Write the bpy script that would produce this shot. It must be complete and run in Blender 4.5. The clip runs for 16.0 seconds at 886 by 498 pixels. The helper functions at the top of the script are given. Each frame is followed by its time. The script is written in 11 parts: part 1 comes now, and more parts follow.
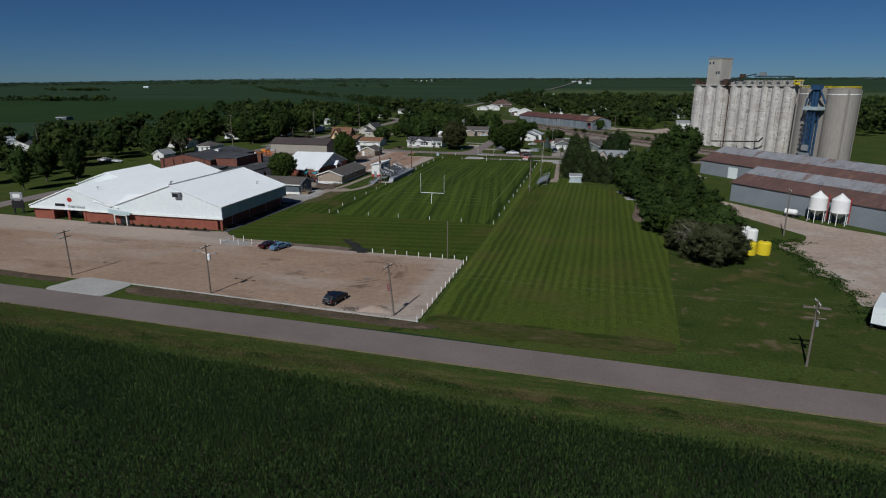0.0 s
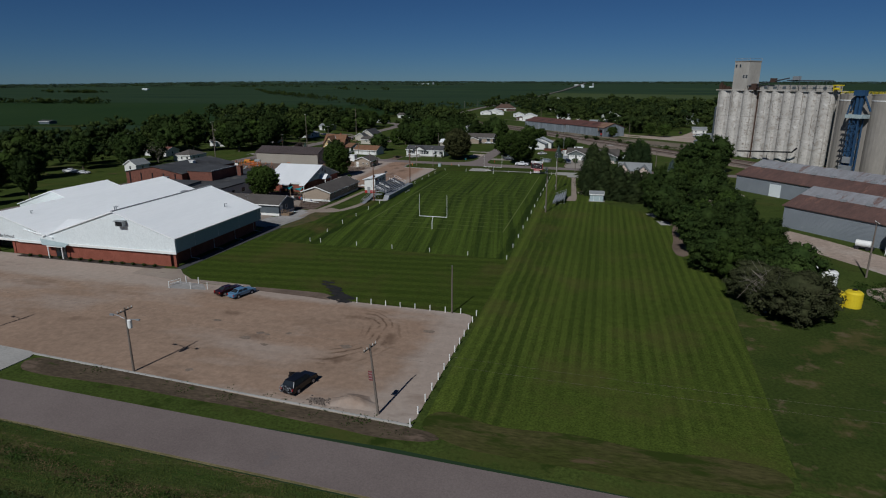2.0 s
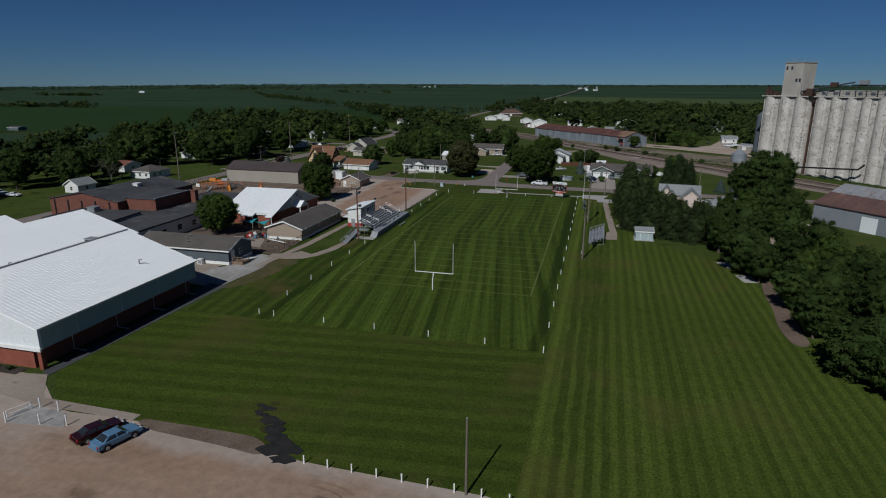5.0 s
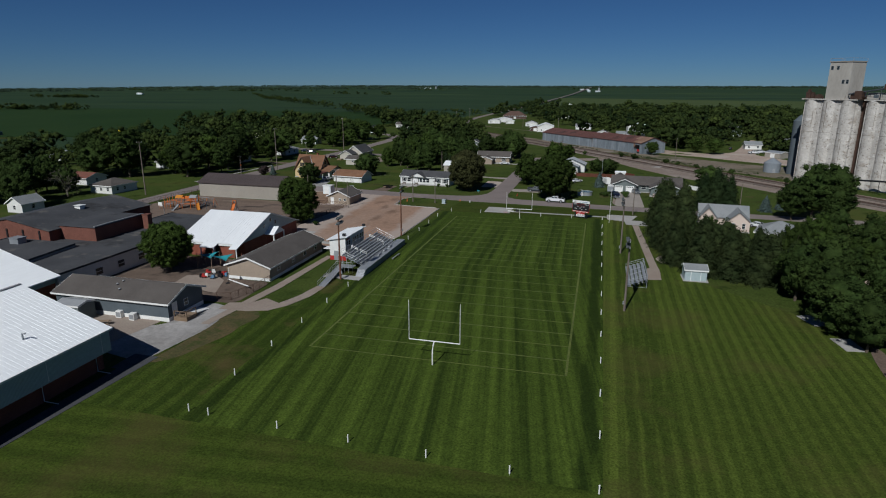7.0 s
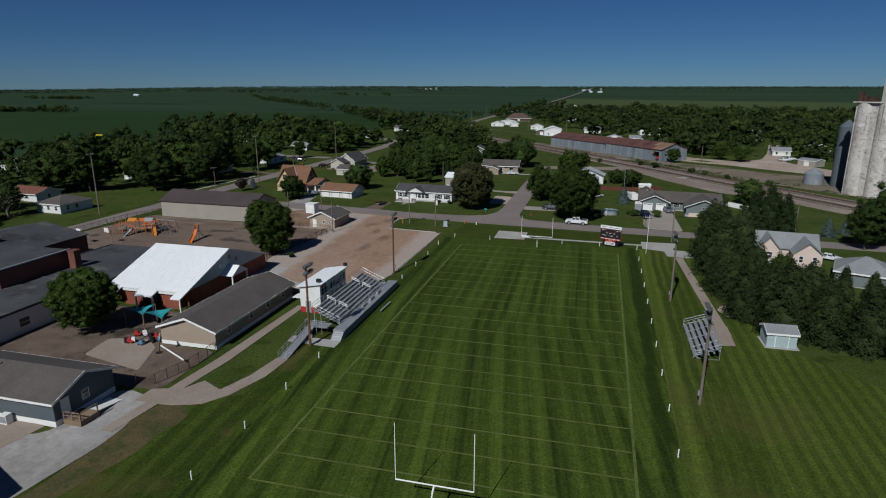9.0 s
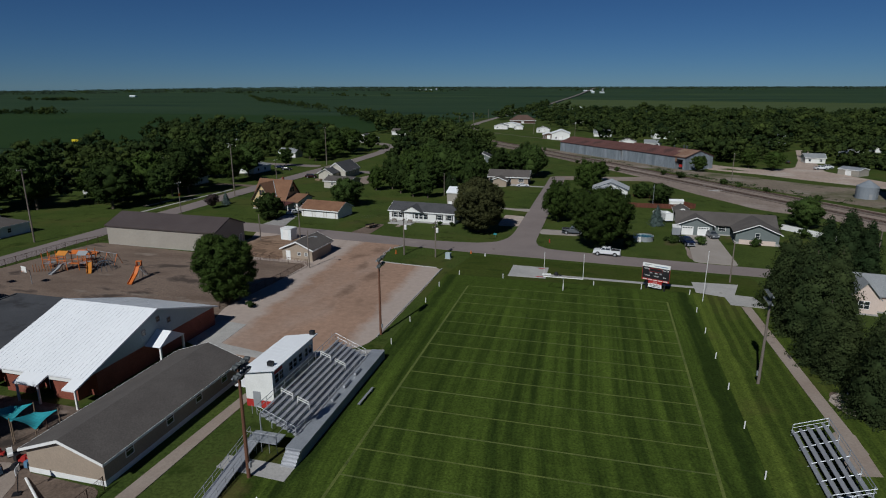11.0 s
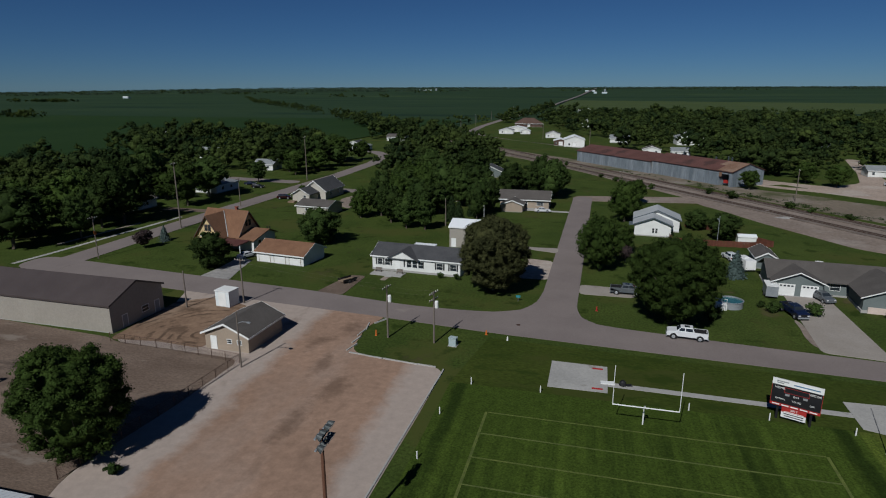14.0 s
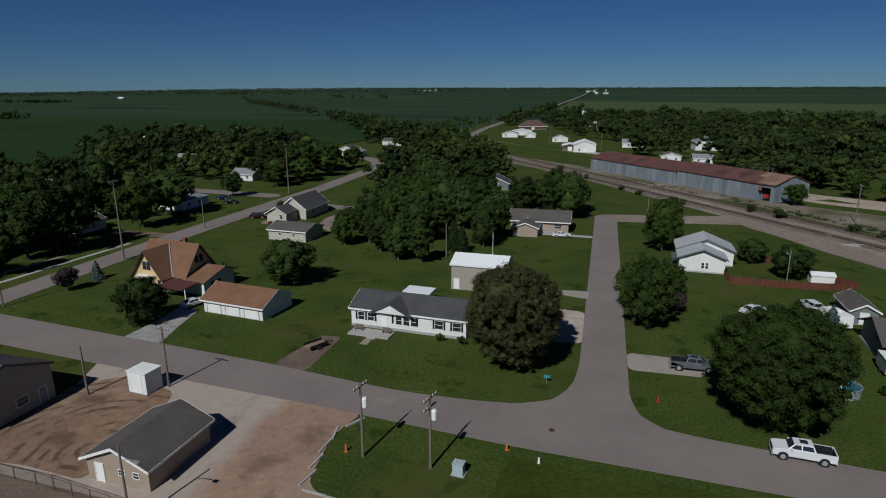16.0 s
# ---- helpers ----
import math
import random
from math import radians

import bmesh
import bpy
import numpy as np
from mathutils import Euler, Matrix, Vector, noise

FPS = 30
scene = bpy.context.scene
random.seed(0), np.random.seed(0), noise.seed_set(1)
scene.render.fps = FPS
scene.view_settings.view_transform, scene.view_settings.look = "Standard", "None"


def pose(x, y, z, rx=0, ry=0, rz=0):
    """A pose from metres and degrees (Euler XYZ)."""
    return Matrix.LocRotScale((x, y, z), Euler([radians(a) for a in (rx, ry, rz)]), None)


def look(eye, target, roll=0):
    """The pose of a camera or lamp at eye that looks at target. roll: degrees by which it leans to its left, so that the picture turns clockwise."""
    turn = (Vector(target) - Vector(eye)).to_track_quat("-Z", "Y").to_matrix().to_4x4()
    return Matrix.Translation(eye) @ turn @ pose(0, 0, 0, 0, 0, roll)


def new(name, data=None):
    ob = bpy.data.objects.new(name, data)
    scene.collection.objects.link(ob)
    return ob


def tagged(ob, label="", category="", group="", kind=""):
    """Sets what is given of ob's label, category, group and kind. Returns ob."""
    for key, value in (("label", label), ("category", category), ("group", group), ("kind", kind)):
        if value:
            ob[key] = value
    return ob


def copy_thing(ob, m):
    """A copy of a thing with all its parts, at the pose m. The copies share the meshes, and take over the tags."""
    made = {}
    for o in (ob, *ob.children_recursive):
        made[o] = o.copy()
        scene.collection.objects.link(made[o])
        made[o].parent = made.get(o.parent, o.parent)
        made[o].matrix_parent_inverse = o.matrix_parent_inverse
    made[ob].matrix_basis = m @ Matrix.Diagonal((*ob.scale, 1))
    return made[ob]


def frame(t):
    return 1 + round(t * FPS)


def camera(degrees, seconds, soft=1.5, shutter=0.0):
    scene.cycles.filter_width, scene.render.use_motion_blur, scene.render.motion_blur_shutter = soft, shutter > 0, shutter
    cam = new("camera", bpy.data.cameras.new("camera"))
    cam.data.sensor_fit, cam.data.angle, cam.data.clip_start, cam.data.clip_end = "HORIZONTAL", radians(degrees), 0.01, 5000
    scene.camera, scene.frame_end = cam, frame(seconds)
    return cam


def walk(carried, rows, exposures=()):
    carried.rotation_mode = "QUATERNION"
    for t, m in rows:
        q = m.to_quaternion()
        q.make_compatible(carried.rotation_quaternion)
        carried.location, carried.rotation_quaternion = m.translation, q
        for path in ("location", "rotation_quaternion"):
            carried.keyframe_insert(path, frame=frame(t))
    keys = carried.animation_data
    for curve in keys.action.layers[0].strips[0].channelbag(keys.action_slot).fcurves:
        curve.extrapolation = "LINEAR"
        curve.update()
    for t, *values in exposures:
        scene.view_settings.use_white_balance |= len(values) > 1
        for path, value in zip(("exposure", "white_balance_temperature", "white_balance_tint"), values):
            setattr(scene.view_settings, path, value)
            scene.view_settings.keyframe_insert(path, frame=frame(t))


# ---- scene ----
cam = camera(73.21, 16.0, soft=1.1)
# seconds, eye x y z, yaw, pitch, roll
ROWS = [
    (0, 0.001, -0.000, 35.374, 14.196, -15.937, -0.082),
    (1, -3.489, 13.116, 35.476, 14.246, -15.793, 0.025),
    (2, -7.052, 26.424, 35.600, 14.296, -15.670, 0.101),
    (3, -10.680, 39.913, 35.743, 14.346, -15.565, 0.150),
    (4, -14.368, 53.572, 35.902, 14.394, -15.478, 0.174),
    (5, -18.109, 67.389, 36.072, 14.440, -15.406, 0.179),
    (6, -21.898, 81.355, 36.252, 14.483, -15.347, 0.166),
    (7, -25.727, 95.458, 36.437, 14.522, -15.300, 0.140),
    (8, -29.590, 109.686, 36.624, 14.557, -15.263, 0.104),
    (9, -33.482, 124.030, 36.810, 14.586, -15.235, 0.061),
    (10, -37.395, 138.477, 36.991, 14.610, -15.212, 0.016),
    (11, -41.324, 153.017, 37.164, 14.627, -15.195, -0.028),
    (12, -45.263, 167.639, 37.326, 14.637, -15.180, -0.068),
    (13, -49.205, 182.331, 37.474, 14.638, -15.167, -0.101),
    (14, -53.143, 197.083, 37.603, 14.630, -15.153, -0.122),
    (15, -57.072, 211.884, 37.710, 14.613, -15.136, -0.128),
    (16, -60.985, 226.723, 37.793, 14.585, -15.116, -0.115),
]


def heading(x, y, z, yaw, pitch, roll):
    a, p = radians(yaw), radians(pitch)
    return look((x, y, z), (x - math.sin(a) * math.cos(p), y + math.cos(a) * math.cos(p), z + math.sin(p)), roll)


walk(cam, [(t, heading(*r)) for t, *r in ROWS], exposures=[(0, 0.06, 5900, 8), (1.2, -0.1, 5900, 8), (2.5, -0.2, 5900, 8), (3.6, -0.28, 5900, 8), (5.2, -0.11, 5900, 8), (6.8, 0.07, 5900, 8), (9.0, 0.1, 5900, 8), (11.5, 0.03, 5900, 8), (13.5, 0.0, 5900, 8), (14.7, -0.04, 5900, 7), (16, -0.03, 5900, 7)])

# ---- daylight: a clear late-summer sky, sun high in the south and a little west ----
SUN_AZ, SUN_EL = 192.0, 42.0
world = bpy.data.worlds.new("sky")
scene.world = world
world.use_nodes = True
wn, wl = world.node_tree.nodes, world.node_tree.links
sky = wn.new("ShaderNodeTexSky")
sky.sky_type = "NISHITA"
sky.sun_disc = False
sky.sun_elevation = radians(SUN_EL)
sky.sun_rotation = radians(SUN_AZ)
sky.altitude, sky.air_density, sky.dust_density, sky.ozone_density = 1500, 0.8, 0.0, 6.0
wn["Background"].inputs[1].default_value = 0.0218
tint = wn.new("ShaderNodeMix")
tint.data_type, tint.blend_type = "RGBA", "MULTIPLY"
tint.inputs[0].default_value, tint.inputs[7].default_value = 1.0, (0.7, 0.97, 1.225, 1)
wl.new(sky.outputs[0], tint.inputs[6])
wl.new(tint.outputs[2], wn["Background"].inputs[0])
sun = new("sun", bpy.data.lights.new("sun", "SUN"))
sun.data.energy, sun.data.angle, sun.data.color = 3.7, radians(0.53), (1.0, 0.95, 0.88)
_a, _e = radians(SUN_AZ), radians(SUN_EL)
sun.matrix_basis = look((math.sin(_a) * math.cos(_e) * 200, math.cos(_a) * math.cos(_e) * 200, math.sin(_e) * 200), (0, 0, 0))

# ---- materials ----
def mat(name, c1, c2, scale=0.3, fine=6.0, fine_amt=0.25, rough=0.8, metal=0.0, bump=0.0, coat=0.0, island=0.0, per_object=0.0, stretch=(1, 1, 1), spots=None, trans=0.0, world_space=True, spec=0.3):
    """Two colours mixed by a wide noise, grained by a fine one. spots: (colour, scale, threshold) for stains. Sizes in 1/metres."""
    m = bpy.data.materials.new(name)
    m.use_nodes = True
    n, l = m.node_tree.nodes, m.node_tree.links
    b = n["Principled BSDF"]
    b.inputs["Roughness"].default_value, b.inputs["Metallic"].default_value = rough, metal
    b.inputs["Specular IOR Level"].default_value = spec
    if coat:
        b.inputs["Coat Weight"].default_value = coat
    if world_space:
        src = n.new("ShaderNodeNewGeometry").outputs["Position"]
    else:
        src = n.new("ShaderNodeTexCoord").outputs["Object"]
    mp = n.new("ShaderNodeMapping")
    mp.inputs["Scale"].default_value = stretch
    l.new(src, mp.inputs[0])

    def noise_tex(s, detail=4.0, rgh=0.6):
        t = n.new("ShaderNodeTexNoise")
        t.inputs["Scale"].default_value, t.inputs["Detail"].default_value, t.inputs["Roughness"].default_value = s, detail, rgh
        l.new(mp.outputs[0], t.inputs["Vector"])
        return t.outputs["Fac"]

    def ramp(fac, a, z):
        r = n.new("ShaderNodeMapRange")
        r.inputs[1].default_value, r.inputs[2].default_value = a, z
        l.new(fac, r.inputs[0])
        return r.outputs[0]

    def mix(fac, a, z, mode="MIX"):
        x = n.new("ShaderNodeMix")
        x.data_type, x.blend_type = "RGBA", mode
        for k, v in ((0, fac), (6, a), (7, z)):
            if hasattr(v, "links"):
                l.new(v, x.inputs[k])
            else:
                x.inputs[k].default_value = v if k == 0 else (*v, 1) if len(v) == 3 else v
        return x.outputs[2]

    col = mix(ramp(noise_tex(scale), 0.35, 0.65), c1, c2)
    f = noise_tex(fine, 3.0, 0.7)
    lo, hi = 1 - fine_amt, 1 + fine_amt
    g = n.new("ShaderNodeMapRange")
    g.inputs[1].default_value, g.inputs[2].default_value, g.inputs[3].default_value, g.inputs[4].default_value = 0.25, 0.75, lo, hi
    l.new(f, g.inputs[0])
    col = mix(1.0, col, g.outputs[0], "MULTIPLY")
    if spots:
        for c, s, th in spots:
            col = mix(ramp(noise_tex(s, 6.0, 0.65), th, th + 0.08), col, c)
    for amount, out in ((island, "Random Per Island"), (per_object, None)):
        if amount:
            v = n.new("ShaderNodeNewGeometry").outputs[out] if out else n.new("ShaderNodeObjectInfo").outputs["Random"]
            r = n.new("ShaderNodeMapRange")
            r.inputs[3].default_value, r.inputs[4].default_value = 1 - amount, 1 + amount
            l.new(v, r.inputs[0])
            col = mix(1.0, col, r.outputs[0], "MULTIPLY")
    l.new(col, b.inputs["Base Color"])
    if bump:
        bp = n.new("ShaderNodeBump")
        bp.inputs["Strength"].default_value, bp.inputs["Distance"].default_value = 0.6, bump
        l.new(f, bp.inputs["Height"])
        l.new(bp.outputs[0], b.inputs["Normal"])
    if trans:
        t = n.new("ShaderNodeBsdfTranslucent")
        l.new(col, t.inputs[0])
        x = n.new("ShaderNodeMixShader")
        x.inputs[0].default_value = trans
        l.new(b.outputs[0], x.inputs[1])
        l.new(t.outputs[0], x.inputs[2])
        l.new(x.outputs[0], n["Material Output"].inputs[0])
    return m


def mown(name, c_dark, c_light, angle, width, bands=0.6, dry=None, c_dry=(0.11, 0.085, 0.035), streak=0.5, tracks=(), second=None, fade=None):
    """Lawn with mower stripes: width metres a pass, along the direction angle (degrees from +y towards +x).
    streak: how far broader uneven passes blot out the even ones. tracks: (x, half width, shade) of single passes along y. fade: (y0, y1), from where to where the stripes set in."""
    m = mat(name, c_dark, tuple(1.25 * v for v in c_dark), 0.7, 4.0, 0.55, 0.95, bump=0.03, spec=0.06)
    n, l = m.node_tree.nodes, m.node_tree.links
    b = n["Principled BSDF"]
    old = b.inputs["Base Color"].links[0].from_socket
    pos = n.new("ShaderNodeNewGeometry").outputs["Position"]

    def calc(op, a, c, d=None):
        k = n.new("ShaderNodeMath")
        k.operation = op
        for i, v in enumerate((a, c, d)):
            if v is None:
                continue
            if hasattr(v, "links"):
                l.new(v, k.inputs[i])
            else:
                k.inputs[i].default_value = v
        return k.outputs[0]

    def span(v, lo, hi, to0=0.0, to1=1.0):
        r = n.new("ShaderNodeMapRange")
        for i, q in enumerate((lo, hi, to0, to1)):
            r.inputs[i + 1].default_value = q
        l.new(v, r.inputs[0])
        return r.outputs[0]

    def noise_at(vec, s, detail=2.0, rgh=0.5):
        t = n.new("ShaderNodeTexNoise")
        t.inputs["Scale"].default_value, t.inputs["Detail"].default_value, t.inputs["Roughness"].default_value = s, detail, rgh
        l.new(vec, t.inputs["Vector"])
        return t.outputs["Fac"]

    def dot(v):
        d = n.new("ShaderNodeVectorMath")
        d.operation = "DOT_PRODUCT"
        d.inputs[1].default_value = v
        l.new(pos, d.inputs[0])
        return d.outputs["Value"]

    def vec(x, y):
        c = n.new("ShaderNodeCombineXYZ")
        l.new(x, c.inputs[0])
        l.new(y, c.inputs[1])
        return c.outputs[0]

    wob = noise_at(pos, 0.06)

    def stripe(ang, w):
        ca, sa = math.cos(radians(ang)), math.sin(radians(ang))
        across, run = dot((ca, -sa, 0)), dot((sa, ca, 0))
        even = span(calc("SINE", calc("MULTIPLY_ADD", across, math.pi / w, calc("MULTIPLY", wob, 0.9)), 0), -0.3, 0.3)
        broad = span(noise_at(vec(calc("MULTIPLY", across, 0.3), calc("MULTIPLY", run, 0.006)), 1.0, 3.0, 0.55), 0.42, 0.58)
        fine = span(noise_at(vec(calc("MULTIPLY", across, 1.9), calc("MULTIPLY", run, 0.025)), 1.0, 2.0, 0.6), 0.4, 0.6)
        return calc("ADD", calc("MULTIPLY", even, 1 - streak), calc("ADD", calc("MULTIPLY", broad, streak * 0.6), calc("MULTIPLY", fine, streak * 0.4)))

    patch = span(noise_at(pos, 0.035, 5.0), 0.35, 0.65, bands * 0.55, bands)
    last = calc("MULTIPLY", stripe(angle, width), patch)
    if second:
        ang, w2, y_full, y_none = second
        away = calc("ADD", dot((0, 1, 0)), span(noise_at(pos, 0.05, 3.0), 0.3, 0.7, -14.0, 14.0))
        k = span(away, y_full, y_none, 0.85, 0.15)
        last = calc("ADD", calc("MULTIPLY", last, calc("SUBTRACT", 1.0, k)), calc("MULTIPLY", calc("MULTIPLY", stripe(ang, w2), bands), k))
    if fade:
        ragged = calc("ADD", dot((-0.25, 1, 0)), span(noise_at(pos, 0.09, 4.0, 0.6), 0.3, 0.7, -11.0, 11.0))
        k = span(ragged, *fade)
        last = calc("ADD", calc("MULTIPLY", last, k), calc("MULTIPLY", calc("SUBTRACT", 1.0, k), 0.42))
    if tracks:
        sep = n.new("ShaderNodeSeparateXYZ")
        l.new(pos, sep.inputs[0])
        xw = calc("ADD", sep.outputs[0], span(noise_at(pos, 0.12, 3.0), 0.3, 0.7, -0.35, 0.35))
        for xc, hw, shade in tracks:
            inside = span(calc("ABSOLUTE", calc("SUBTRACT", xw, xc), 0), hw * 0.55, hw * 1.3, 1.0, 0.0)
            last = calc("ADD", last, calc("MULTIPLY", inside, shade))
    lift = n.new("ShaderNodeMix")
    lift.data_type = "RGBA"
    lift.blend_type = "MIX"
    lift.clamp_factor = True
    l.new(last, lift.inputs[0])
    l.new(old, lift.inputs[6])
    up = n.new("ShaderNodeMix")
    up.data_type, up.blend_type = "RGBA", "MULTIPLY"
    up.inputs[0].default_value = 1.0
    l.new(old, up.inputs[6])
    up.inputs[7].default_value = (c_light[0] / c_dark[0], c_light[1] / c_dark[1], c_light[2] / c_dark[2], 1)
    l.new(up.outputs[2], lift.inputs[7])
    out = lift.outputs[2]
    if dry:
        dm = n.new("ShaderNodeMix")
        dm.data_type = "RGBA"
        l.new(span(noise_at(pos, dry[0], 6.0, 0.65), dry[1], dry[1] + 0.18, 0.0, dry[2]), dm.inputs[0])
        l.new(out, dm.inputs[6])
        dm.inputs[7].default_value = (*c_dry, 1)
        out = dm.outputs[2]
    l.new(out, b.inputs["Base Color"])
    return m


def gravel(name, sand, brown, pale, stretch=(1, 1, 1), edges=(), damp=(), ruts=(), drift=0.8, mottle=0.2):
    """Trodden sand and crushed stone: sandy in the middle, brown where it is worn, pale stone in drifts and along the edges.
    edges: (nx, ny, offset, width): stone gathers where nx x + ny y passes the offset.
    damp: (x, y, rx, ry): ragged dark damp patches; ruts: (x, y, pitch, reach, least x): curved wheel ruts churned round a point."""
    m = mat(name, sand, tuple(0.86 * v for v in sand), 0.07, 0.9, 0.1, 0.95, bump=0.02, spec=0.1)
    n, l = m.node_tree.nodes, m.node_tree.links
    b = n["Principled BSDF"]
    col = b.inputs["Base Color"].links[0].from_socket
    pos = n.new("ShaderNodeNewGeometry").outputs["Position"]
    mp = n.new("ShaderNodeMapping")
    mp.inputs["Scale"].default_value = stretch
    l.new(pos, mp.inputs[0])

    def noise_at(s, detail, rgh, v=None):
        t = n.new("ShaderNodeTexNoise")
        t.inputs["Scale"].default_value, t.inputs["Detail"].default_value, t.inputs["Roughness"].default_value = s, detail, rgh
        l.new(v or mp.outputs[0], t.inputs["Vector"])
        return t.outputs["Fac"]

    def span(v, lo, hi, top=1.0):
        r = n.new("ShaderNodeMapRange")
        r.inputs[1].default_value, r.inputs[2].default_value, r.inputs[4].default_value = lo, hi, top
        l.new(v, r.inputs[0])
        return r.outputs[0]

    def over(fac, c):
        x = n.new("ShaderNodeMix")
        x.data_type = "RGBA"
        l.new(fac, x.inputs[0])
        l.new(col, x.inputs[6])
        x.inputs[7].default_value = (*c, 1)
        return x.outputs[2]

    col = over(span(noise_at(0.05, 8.0, 0.6), 0.5, 0.68, drift), brown)
    col = over(span(noise_at(0.06, 5.0, 0.58), 0.52, 0.68, drift), pale)
    for nx, ny, off, wide in edges:
        d = n.new("ShaderNodeVectorMath")
        d.operation = "DOT_PRODUCT"
        d.inputs[1].default_value = (nx, ny, 0)
        l.new(pos, d.inputs[0])
        a = n.new("ShaderNodeMath")
        a.operation = "MULTIPLY_ADD"
        a.inputs[1].default_value = wide * 3.2
        l.new(noise_at(0.18, 8.0, 0.68, pos), a.inputs[0])
        l.new(d.outputs["Value"], a.inputs[2])
        col = over(span(a.outputs[0], off + wide * 1.0, off + wide * 2.2, 0.72), pale)
    col = over(span(noise_at(0.16, 4.0, 0.6), 0.6, 0.72, 0.5), tuple(0.5 * v for v in brown))

    def reach(x, y, rx, ry):
        q = n.new("ShaderNodeMapping")
        q.vector_type = "TEXTURE"
        q.inputs["Location"].default_value, q.inputs["Scale"].default_value = (x, y, 0), (rx, ry, 1e4)
        l.new(pos, q.inputs[0])
        d = n.new("ShaderNodeVectorMath")
        d.operation = "LENGTH"
        l.new(q.outputs[0], d.inputs[0])
        return d.outputs["Value"]

    def calc(op, a, c):
        k = n.new("ShaderNodeMath")
        k.operation = op
        for i, v in enumerate((a, c)):
            if isinstance(v, (int, float)):
                k.inputs[i].default_value = v
            else:
                l.new(v, k.inputs[i])
        return k.outputs[0]

    for x0, y0, rx, ry in damp:
        rag = calc("MULTIPLY_ADD", noise_at(0.35, 8.0, 0.7, pos), -3.4)
        rag.node.inputs[2].default_value = 2.0
        col = over(span(calc("ADD", rag, reach(x0, y0, rx, ry)), 1.25, 0.45, 0.62), tuple(0.46 * v for v in brown))
    for x0, y0, pitch, far, *least in ruts:
        d = reach(x0, y0, 1.0, 1.0)
        wob = calc("MULTIPLY", noise_at(0.12, 3.0, 0.5, pos), 4.2)
        wave = calc("SINE", calc("MULTIPLY", calc("ADD", d, wob), 6.283 / pitch), 0)
        patch = calc("MULTIPLY", span(noise_at(0.22, 6.0, 0.65, pos), 0.47, 0.57), span(d, far, far * 0.7))
        if least:
            sp = n.new("ShaderNodeSeparateXYZ")
            l.new(pos, sp.inputs[0])
            patch = calc("MULTIPLY", patch, calc("MULTIPLY", span(sp.outputs[0], least[0] - 2, least[0] + 2), span(d, far * 0.35, far * 0.5)))
        col = over(calc("MULTIPLY", span(wave, 0.25, 0.8, 0.75), patch), tuple(0.4 * v for v in brown))
    x = n.new("ShaderNodeMix")
    x.data_type, x.blend_type = "RGBA", "MULTIPLY"
    x.inputs[0].default_value = 1.0
    l.new(col, x.inputs[6])
    g = n.new("ShaderNodeMapRange")
    g.inputs[1].default_value, g.inputs[2].default_value, g.inputs[3].default_value, g.inputs[4].default_value = 0.3, 0.7, 1 - mottle, 1 + mottle
    l.new(noise_at(0.9, 8.0, 0.75, pos), g.inputs[0])
    l.new(g.outputs[0], x.inputs[7])
    l.new(x.outputs[2], b.inputs["Base Color"])
    return m


def ribbed(name, c1, c2, pitch, axis, depth=0.02, rough=0.45, metal=0.0, spots=None, scale=0.15, spec=0.3, fine_amt=0.1, stretch=(1, 1, 1)):
    """Profiled sheet metal: ribs every pitch metres across the object's own axis (0 x, 1 y)."""
    m = mat(name, c1, c2, scale, 3.0, fine_amt, rough, metal, spots=spots, world_space=False, spec=spec, stretch=stretch)
    n, l = m.node_tree.nodes, m.node_tree.links
    tc = n.new("ShaderNodeTexCoord")
    sp = n.new("ShaderNodeSeparateXYZ")
    l.new(tc.outputs["Object"], sp.inputs[0])
    s = n.new("ShaderNodeMath")
    s.operation = "MULTIPLY"
    s.inputs[1].default_value = 2 * math.pi / pitch
    if axis == 2:
        q = n.new("ShaderNodeMath")
        q.operation = "ADD"
        l.new(sp.outputs[0], q.inputs[0])
        l.new(sp.outputs[1], q.inputs[1])
        l.new(q.outputs[0], s.inputs[0])
    else:
        l.new(sp.outputs[axis], s.inputs[0])
    w = n.new("ShaderNodeMath")
    w.operation = "SINE"
    l.new(s.outputs[0], w.inputs[0])
    p = n.new("ShaderNodeMath")
    p.operation = "POWER"
    p.inputs[1].default_value = 4
    l.new(w.outputs[0], p.inputs[0])
    bp = n.new("ShaderNodeBump")
    bp.inputs["Strength"].default_value, bp.inputs["Distance"].default_value = 1.0, depth
    l.new(p.outputs[0], bp.inputs["Height"])
    l.new(bp.outputs[0], n["Principled BSDF"].inputs["Normal"])
    return m


